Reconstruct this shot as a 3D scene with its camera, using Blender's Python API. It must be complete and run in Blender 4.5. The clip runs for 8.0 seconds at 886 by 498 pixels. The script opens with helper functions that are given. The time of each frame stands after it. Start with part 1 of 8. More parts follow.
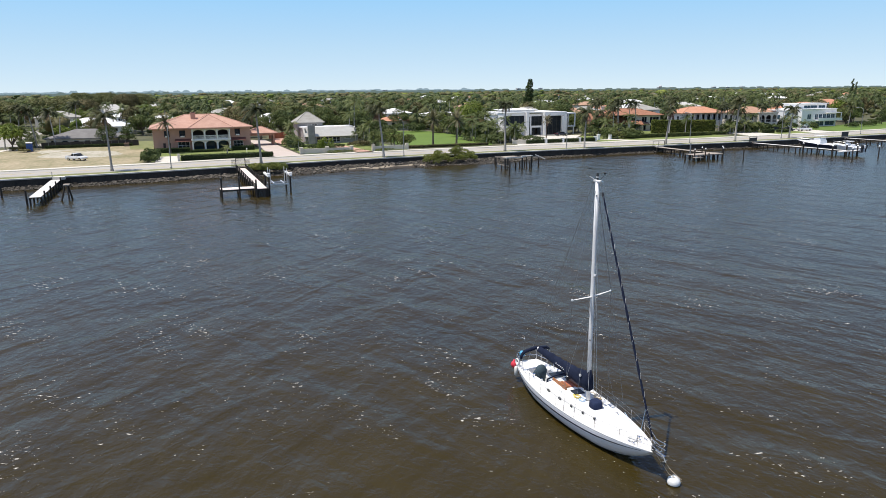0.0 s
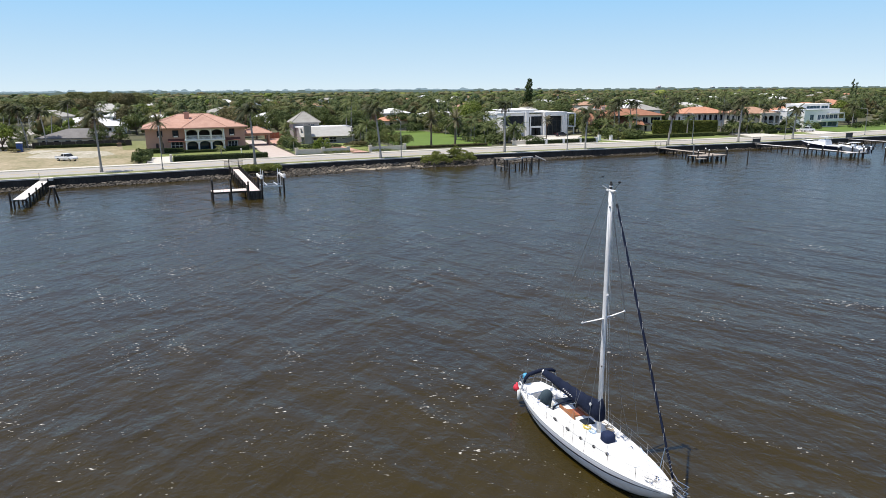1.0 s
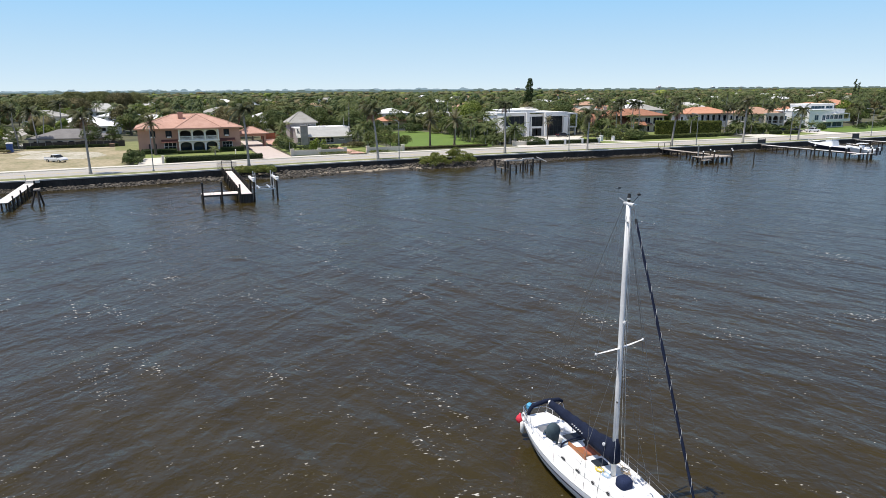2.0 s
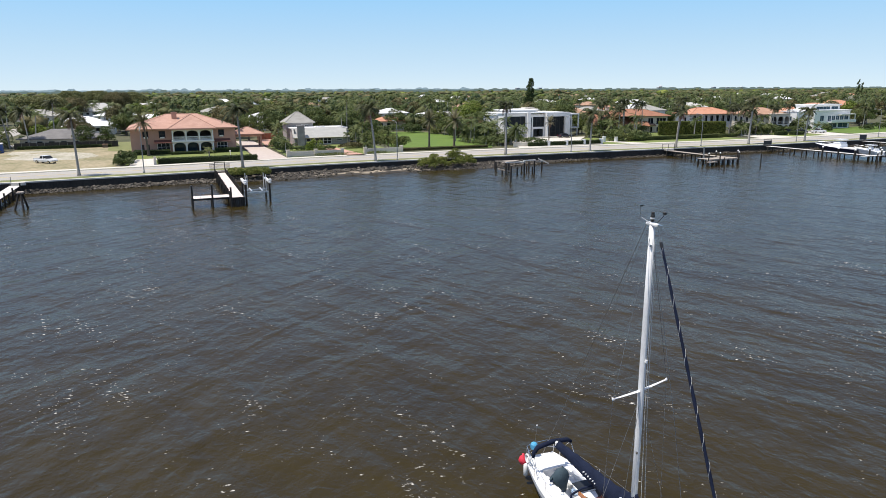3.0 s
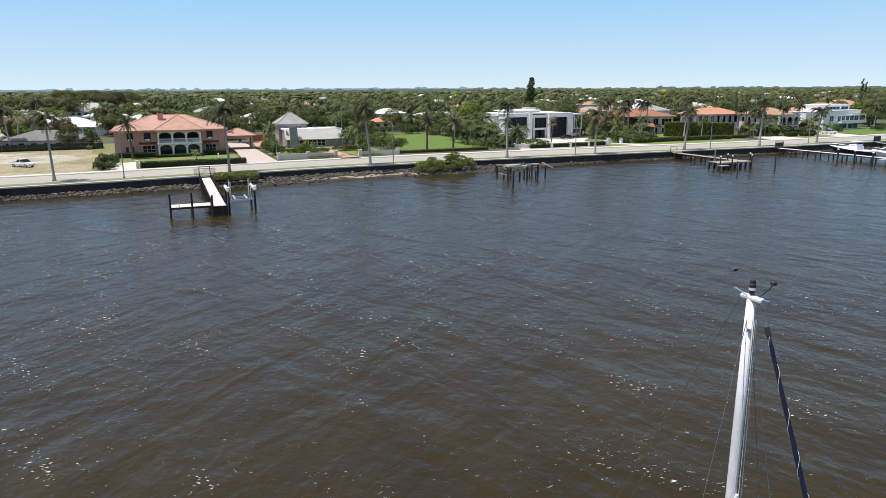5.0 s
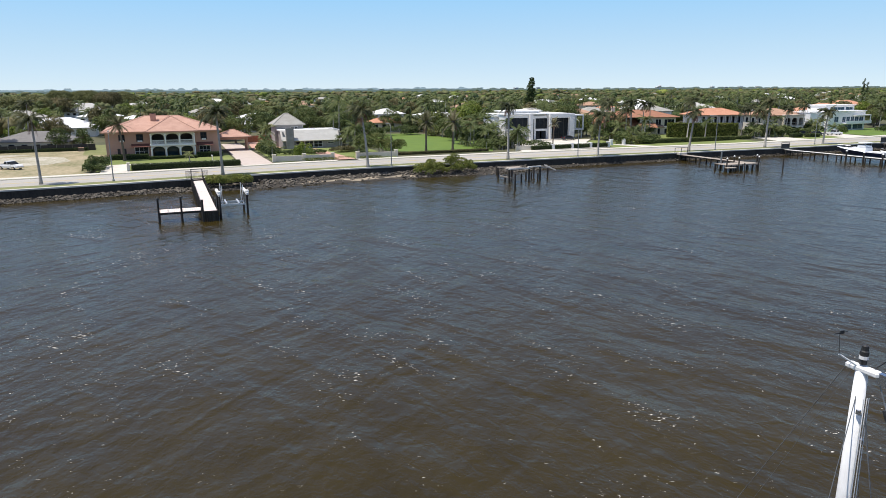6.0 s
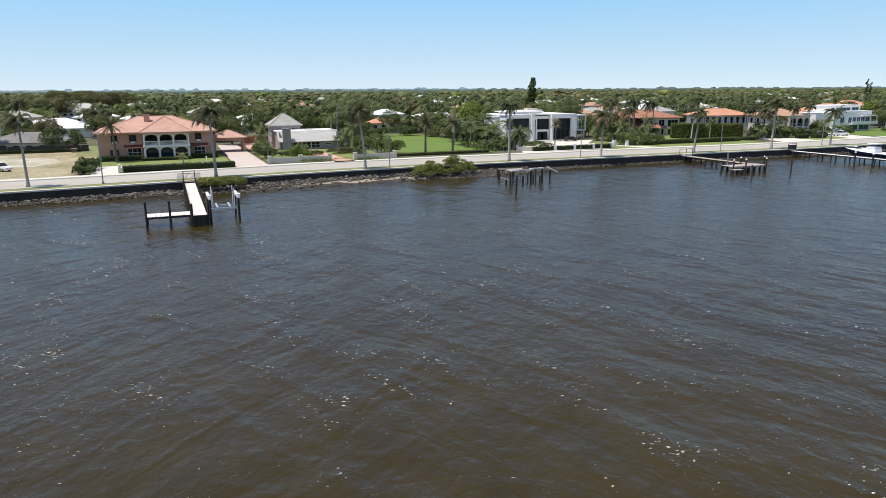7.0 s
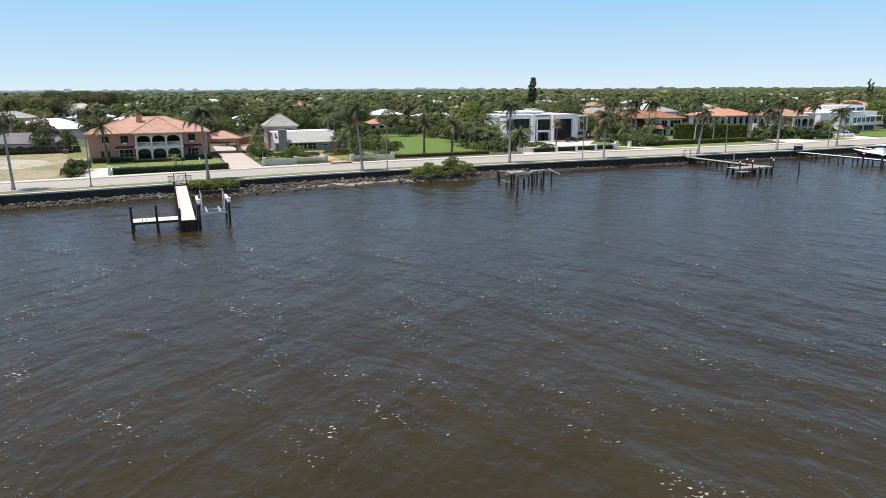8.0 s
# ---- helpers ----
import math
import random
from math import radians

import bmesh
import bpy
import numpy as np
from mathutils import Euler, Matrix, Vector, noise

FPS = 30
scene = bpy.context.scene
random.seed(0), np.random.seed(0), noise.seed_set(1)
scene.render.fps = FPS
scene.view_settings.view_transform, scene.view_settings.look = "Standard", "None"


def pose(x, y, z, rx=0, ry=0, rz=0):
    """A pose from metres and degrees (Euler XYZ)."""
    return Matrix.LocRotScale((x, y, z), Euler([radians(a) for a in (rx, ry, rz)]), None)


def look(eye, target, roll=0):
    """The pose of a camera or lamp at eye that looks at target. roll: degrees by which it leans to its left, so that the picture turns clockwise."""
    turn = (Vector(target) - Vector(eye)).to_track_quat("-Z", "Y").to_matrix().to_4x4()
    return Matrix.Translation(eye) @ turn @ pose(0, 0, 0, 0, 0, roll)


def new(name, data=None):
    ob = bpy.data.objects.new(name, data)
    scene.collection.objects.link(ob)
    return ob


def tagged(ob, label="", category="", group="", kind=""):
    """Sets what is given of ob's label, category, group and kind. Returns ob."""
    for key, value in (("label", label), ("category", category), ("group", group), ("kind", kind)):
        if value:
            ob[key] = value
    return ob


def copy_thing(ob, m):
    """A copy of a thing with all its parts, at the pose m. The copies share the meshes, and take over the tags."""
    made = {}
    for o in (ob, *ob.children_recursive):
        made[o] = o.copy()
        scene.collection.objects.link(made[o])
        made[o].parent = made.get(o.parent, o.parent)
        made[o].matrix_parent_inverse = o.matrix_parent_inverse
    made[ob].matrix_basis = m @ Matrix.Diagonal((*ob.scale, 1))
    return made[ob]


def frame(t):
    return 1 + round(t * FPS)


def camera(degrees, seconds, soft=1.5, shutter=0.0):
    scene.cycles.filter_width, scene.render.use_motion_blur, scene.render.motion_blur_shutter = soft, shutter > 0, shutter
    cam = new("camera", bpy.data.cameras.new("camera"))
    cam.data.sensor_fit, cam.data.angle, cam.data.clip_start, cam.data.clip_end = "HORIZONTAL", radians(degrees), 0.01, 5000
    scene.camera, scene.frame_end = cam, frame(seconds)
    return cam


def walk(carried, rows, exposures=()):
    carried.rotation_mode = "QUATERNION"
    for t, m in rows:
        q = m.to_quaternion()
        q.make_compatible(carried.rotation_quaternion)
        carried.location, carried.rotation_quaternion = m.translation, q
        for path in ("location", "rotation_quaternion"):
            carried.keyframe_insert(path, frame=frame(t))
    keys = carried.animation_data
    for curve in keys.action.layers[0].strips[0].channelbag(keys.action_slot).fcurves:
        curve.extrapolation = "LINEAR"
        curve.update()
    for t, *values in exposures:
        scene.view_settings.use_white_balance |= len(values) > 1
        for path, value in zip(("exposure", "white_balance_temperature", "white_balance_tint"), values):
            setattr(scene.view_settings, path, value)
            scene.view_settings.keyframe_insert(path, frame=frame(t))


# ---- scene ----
PATH = [
    (0, (2.758, -168.462, 18.862), (3.483, -166.655, 18.405), -0.5),
    (0.5, (3.515, -166.792, 18.86), (4.242, -164.986, 18.402), -0.5),
    (1, (4.269, -165.047, 18.831), (4.998, -163.241, 18.373), -0.4),
    (1.5, (5.166, -163.206, 18.767), (5.895, -161.401, 18.309), -0.4),
    (3, (7.966, -157.473, 18.789), (8.694, -155.667, 18.33), -0.3),
    (3.5, (8.978, -155.681, 18.848), (9.705, -153.876, 18.388), -0.3),
    (4, (9.91, -153.815, 18.871), (10.637, -152.009, 18.41), -0.3),
    (4.5, (10.612, -151.834, 18.909), (11.34, -150.029, 18.448), -0.3),
    (6, (12.703, -145.899, 18.904), (13.436, -144.096, 18.444), -0.3),
    (6.5, (13.586, -144.199, 18.831), (14.318, -142.395, 18.371), -0.3),
    (7, (14.424, -142.425, 18.799), (15.155, -140.621, 18.34), -0.3),
    (7.5, (15.19, -140.623, 18.796), (15.921, -138.819, 18.337), -0.3),
    (8, (16.059, -138.896, 18.779), (16.791, -137.092, 18.32), -0.3),
]
cam = camera(66.4, 8.0, soft=0.5)
walk(cam, [(t, look(eye, target, roll)) for t, eye, target, roll in PATH])

# ---- world, sun, exposure ----
SUN = Vector((-5.2, 0.75, 14.3)).normalized()
world = bpy.data.worlds.new("world")
scene.world = world
world.use_nodes = True
wn = world.node_tree.nodes
sky = wn.new("ShaderNodeTexSky")
sky.sky_type = "NISHITA"
sky.sun_disc = False
sky.sun_elevation = math.asin(SUN.z)
sky.sun_rotation = math.atan2(SUN.x, SUN.y)
sky.air_density, sky.dust_density, sky.ozone_density = 0.38, 0.02, 0.5
wn["Background"].inputs["Strength"].default_value = 0.17
haze = wn.new("ShaderNodeMix")
haze.data_type = "RGBA"
haze.inputs["Factor"].default_value = 0.8
# pale at the horizon, clear blue above it, deep blue overhead
height = wn.new("ShaderNodeSeparateXYZ")
world.node_tree.links.new(wn.new("ShaderNodeTexCoord").outputs["Generated"], height.inputs[0])
tint = wn.new("ShaderNodeValToRGB")
SKY_STOPS = [(0.0, (0.325, 0.385, 0.43)), (0.055, (0.272, 0.382, 0.46)), (0.12, (0.195, 0.365, 0.52)), (0.35, (0.13, 0.195, 0.385)), (1.0, (0.04, 0.07, 0.16))]
while len(tint.color_ramp.elements) < len(SKY_STOPS):
    tint.color_ramp.elements.new(0.5)
for stop, (at, colour) in zip(tint.color_ramp.elements, SKY_STOPS):
    stop.position, stop.color = at, (*colour, 1)
world.node_tree.links.new(height.outputs["Z"], tint.inputs[0])
brighter = wn.new("ShaderNodeVectorMath")
brighter.operation = "SCALE"
brighter.inputs["Scale"].default_value = 10.0
world.node_tree.links.new(tint.outputs[0], brighter.inputs[0])
# broad brightening of the sky towards the sun
facing = wn.new("ShaderNodeVectorMath")
facing.operation = "DOT_PRODUCT"
facing.inputs[1].default_value = SUN
world.node_tree.links.new(height.inputs[0].links[0].from_socket, facing.inputs[0])
lobe = wn.new("ShaderNodeMapRange")
lobe.inputs["From Min"].default_value, lobe.inputs["From Max"].default_value = 0.2, 1.0
lobe.inputs["To Max"].default_value = 1.7
world.node_tree.links.new(facing.outputs["Value"], lobe.inputs["Value"])
glare = wn.new("ShaderNodeVectorMath")
glare.operation = "ADD"
world.node_tree.links.new(brighter.outputs[0], glare.inputs[0])
world.node_tree.links.new(lobe.outputs[0], glare.inputs[1])
world.node_tree.links.new(glare.outputs[0], haze.inputs["B"])
world.node_tree.links.new(sky.outputs[0], haze.inputs["A"])
world.node_tree.links.new(haze.outputs["Result"], wn["Background"].inputs["Color"])
sun_data = bpy.data.lights.new("sun", "SUN")
sun_data.energy, sun_data.angle, sun_data.color = 4.7, radians(0.55), (1.0, 0.935, 0.855)
sun = new("sun", sun_data)
sun.matrix_world = look(SUN * 400, (0, 0, 0))
scene.view_settings.exposure = 0.15


# ---- materials ----
def base_material(name, rough, metal=0.0):
    m = bpy.data.materials.new(name)
    m.use_nodes = True
    p = m.node_tree.nodes["Principled BSDF"]
    p.inputs["Roughness"].default_value = rough
    p.inputs["Metallic"].default_value = metal
    return m, m.node_tree.nodes, m.node_tree.links, p


def surface(name, low, high, rough=0.7, scale=1.0, fine=14.0, bump=0.3, metal=0.0, stretch=(1, 1, 1), per_object=0.0, island=0.0, spec=0.5, dist=0.02):
    """Two colours mixed by noise at two scales, a fine bump, and a little change from piece to piece."""
    m, n, l, p = base_material(name, rough, metal)
    p.inputs["Specular IOR Level"].default_value = spec
    co = n.new("ShaderNodeTexCoord")
    mp = n.new("ShaderNodeMapping")
    mp.inputs["Scale"].default_value = stretch
    l.new(co.outputs["Object"], mp.inputs["Vector"])
    big, small = n.new("ShaderNodeTexNoise"), n.new("ShaderNodeTexNoise")
    big.inputs["Scale"].default_value, big.inputs["Detail"].default_value = scale, 5
    small.inputs["Scale"].default_value, small.inputs["Detail"].default_value = scale * fine, 3
    l.new(mp.outputs[0], big.inputs["Vector"])
    l.new(mp.outputs[0], small.inputs["Vector"])
    mixf = n.new("ShaderNodeMath")
    mixf.operation = "MULTIPLY_ADD"
    mixf.inputs[1].default_value = 0.55
    l.new(small.outputs[0], mixf.inputs[0])
    half = n.new("ShaderNodeMath")
    half.operation = "MULTIPLY"
    half.inputs[1].default_value = 0.5
    l.new(big.outputs[0], half.inputs[0])
    l.new(half.outputs[0], mixf.inputs[2])
    ramp = n.new("ShaderNodeValToRGB")
    ramp.color_ramp.elements[0].position, ramp.color_ramp.elements[1].position = 0.32, 0.72
    ramp.color_ramp.elements[0].color, ramp.color_ramp.elements[1].color = (*low, 1), (*high, 1)
    l.new(mixf.outputs[0], ramp.inputs[0])
    col = ramp.outputs[0]
    if per_object or island:
        hsv = n.new("ShaderNodeHueSaturation")
        src = n.new("ShaderNodeObjectInfo").outputs["Random"] if per_object else n.new("ShaderNodeNewGeometry").outputs["Random Per Island"]
        mr = n.new("ShaderNodeMapRange")
        k = per_object or island
        mr.inputs["To Min"].default_value, mr.inputs["To Max"].default_value = 1 - k, 1 + k
        l.new(src, mr.inputs["Value"])
        l.new(mr.outputs[0], hsv.inputs["Value"])
        l.new(col, hsv.inputs["Color"])
        col = hsv.outputs[0]
    l.new(col, p.inputs["Base Color"])
    if bump:
        b = n.new("ShaderNodeBump")
        b.inputs["Strength"].default_value, b.inputs["Distance"].default_value = bump, dist
        l.new(small.outputs[0], b.inputs["Height"])
        l.new(b.outputs[0], p.inputs["Normal"])
    return m


def leaf_material(name, low, mid, high, scale=0.15, through_light=0.3, gain=1.0):
    """Foliage: patches of colour over the crowns, each leaf a little different, some light let through."""
    low, mid, high = ((r * 1.27 * gain, g * 0.98 * gain, b * 1.3 * gain) for r, g, b in (low, mid, high))
    m, n, l, p = base_material(name, 0.6)
    p.inputs["Specular IOR Level"].default_value = 0.25
    geo = n.new("ShaderNodeNewGeometry")
    info = n.new("ShaderNodeObjectInfo")
    noise_tex = n.new("ShaderNodeTexNoise")
    noise_tex.inputs["Scale"].default_value, noise_tex.inputs["Detail"].default_value = scale, 4
    l.new(geo.outputs["Position"], noise_tex.inputs["Vector"])
    a = n.new("ShaderNodeMath")
    a.operation = "MULTIPLY_ADD"
    a.inputs[1].default_value = 0.35
    l.new(geo.outputs["Random Per Island"], a.inputs[0])
    b = n.new("ShaderNodeMath")
    b.operation = "MULTIPLY_ADD"
    b.inputs[1].default_value = 0.3
    l.new(info.outputs["Random"], b.inputs[0])
    c = n.new("ShaderNodeMath")
    c.operation = "MULTIPLY_ADD"
    c.inputs[1].default_value, c.inputs[2].default_value = 1.3, -0.5
    l.new(noise_tex.outputs[0], c.inputs[0])
    l.new(c.outputs[0], b.inputs[2])
    l.new(b.outputs[0], a.inputs[2])
    ramp = n.new("ShaderNodeValToRGB")
    ramp.color_ramp.elements[0].color, ramp.color_ramp.elements[1].color = (*low, 1), (*high, 1)
    e = ramp.color_ramp.elements.new(0.5)
    e.color = (*mid, 1)
    l.new(a.outputs[0], ramp.inputs[0])
    l.new(ramp.outputs[0], p.inputs["Base Color"])
    tr = n.new("ShaderNodeBsdfTranslucent")
    l.new(ramp.outputs[0], tr.inputs["Color"])
    mix = n.new("ShaderNodeMixShader")
    mix.inputs[0].default_value = through_light
    l.new(p.outputs[0], mix.inputs[1])
    l.new(tr.outputs[0], mix.inputs[2])
    l.new(mix.outputs[0], n["Material Output"].inputs["Surface"])
    return m


def water_material():
    """Murky brown estuary water: long low wind waves, chop, a skin of ripples, and broken flecks painted as sun glints
    and foam.
    """
    m, n, l, p = base_material("water", 0.2)
    p.inputs["IOR"].default_value = 1.33
    co = n.new("ShaderNodeTexCoord")

    def waves(angle, sx, sy, scale, detail, rough=0.55, twist=0.4):
        turn = n.new("ShaderNodeMapping")
        turn.inputs["Rotation"].default_value = (0, 0, radians(angle))
        l.new(co.outputs["Object"], turn.inputs["Vector"])
        mp = n.new("ShaderNodeMapping")
        mp.inputs["Scale"].default_value = (sx, sy, 1)
        l.new(turn.outputs[0], mp.inputs["Vector"])
        t = n.new("ShaderNodeTexNoise")
        t.inputs["Scale"].default_value, t.inputs["Detail"].default_value, t.inputs["Roughness"].default_value = scale, detail, rough
        t.inputs["Distortion"].default_value = twist
        l.new(mp.outputs[0], t.inputs["Vector"])
        return t.outputs[0]

    def calc(op, a, b, clamp=False):
        t = n.new("ShaderNodeMath")
        t.operation, t.use_clamp = op, clamp
        for i, v in enumerate((a, b)):
            if isinstance(v, (int, float)):
                t.inputs[i].default_value = v
            else:
                l.new(v, t.inputs[i])
        return t.outputs[0]

    swell = waves(WAVE_ANGLE, 0.38, 1.0, 0.24, 2.0, 0.5, 0.4)
    chop = waves(WAVE_ANGLE + 9, 0.7, 1.0, 1.1, 2)
    cross = waves(CROSS_ANGLE, 0.4, 1.0, 0.28, 2.0, 0.5, 0.4)
    chop_b = waves(CROSS_ANGLE - 8, 0.75, 1.0, 1.2, 2)
    ripple = waves(WAVE_ANGLE - 10, 0.7, 1.0, 4.5, 3, 0.65)
    gust = waves(20, 0.5, 1.0, 0.03, 3)
    h = calc("ADD", calc("MULTIPLY", swell, SWELL), calc("MULTIPLY", chop, CHOP))
    h = calc("ADD", h, calc("ADD", calc("MULTIPLY", cross, SWELL * 0.8), calc("MULTIPLY", chop_b, CHOP * 0.7)))
    h = calc("ADD", h, calc("MULTIPLY", calc("MULTIPLY", ripple, calc("ADD", gust, 0.5)), RIPPLE))
    b = n.new("ShaderNodeBump")
    b.inputs["Strength"].default_value, b.inputs["Distance"].default_value = 1.0, 1.0
    l.new(h, b.inputs["Height"])
    l.new(b.outputs[0], p.inputs["Normal"])
    # silt: browner and lighter clouds
    mud = n.new("ShaderNodeValToRGB")
    mud.color_ramp.elements[0].position, mud.color_ramp.elements[1].position = 0.3, 0.72
    mud.color_ramp.elements[0].color, mud.color_ramp.elements[1].color = (*WATER_DARK, 1), (*WATER_LIGHT, 1)
    silt = calc("ADD", calc("MULTIPLY", waves(40, 0.6, 1.0, 0.06, 4), 0.5), calc("MULTIPLY", waves(WAVE_ANGLE + 20, 0.6, 1.0, 0.3, 3), 0.5))
    l.new(silt, mud.inputs[0])
    # white streaks painted for sun glints and foam, thickest along the crests and sunward
    fleck = waves(14, 0.55, 1.0, 4.2, 3, 0.65)
    knot = calc("MULTIPLY", waves(WAVE_ANGLE + 2, 0.3, 1, 0.8, 2), 0.22)
    crest = calc("MULTIPLY", calc("SUBTRACT", swell, 0.5), 0.34)
    place = n.new("ShaderNodeSeparateXYZ")
    l.new(co.outputs["Object"], place.inputs[0])
    sunward = calc("MULTIPLY", calc("SUBTRACT", 30.0, place.outputs["X"]), 0.0003)
    total = calc("ADD", calc("ADD", fleck, knot), calc("ADD", crest, sunward))
    amount = calc("MULTIPLY", calc("SUBTRACT", total, GLINT_FOAM), 12.0, True)
    amount = calc("MULTIPLY", amount, 0.85)
    mixc = n.new("ShaderNodeMix")
    mixc.data_type = "RGBA"
    l.new(amount, mixc.inputs["Factor"])
    l.new(mud.outputs[0], mixc.inputs["A"])
    mixc.inputs["B"].default_value = (0.72, 0.69, 0.62, 1)
    l.new(mixc.outputs["Result"], p.inputs["Base Color"])
    rmix = n.new("ShaderNodeMapRange")
    rmix.inputs["To Min"].default_value, rmix.inputs["To Max"].default_value = WATER_GLOSS, 0.8
    l.new(amount, rmix.inputs["Value"])
    l.new(rmix.outputs[0], p.inputs["Roughness"])
    return m


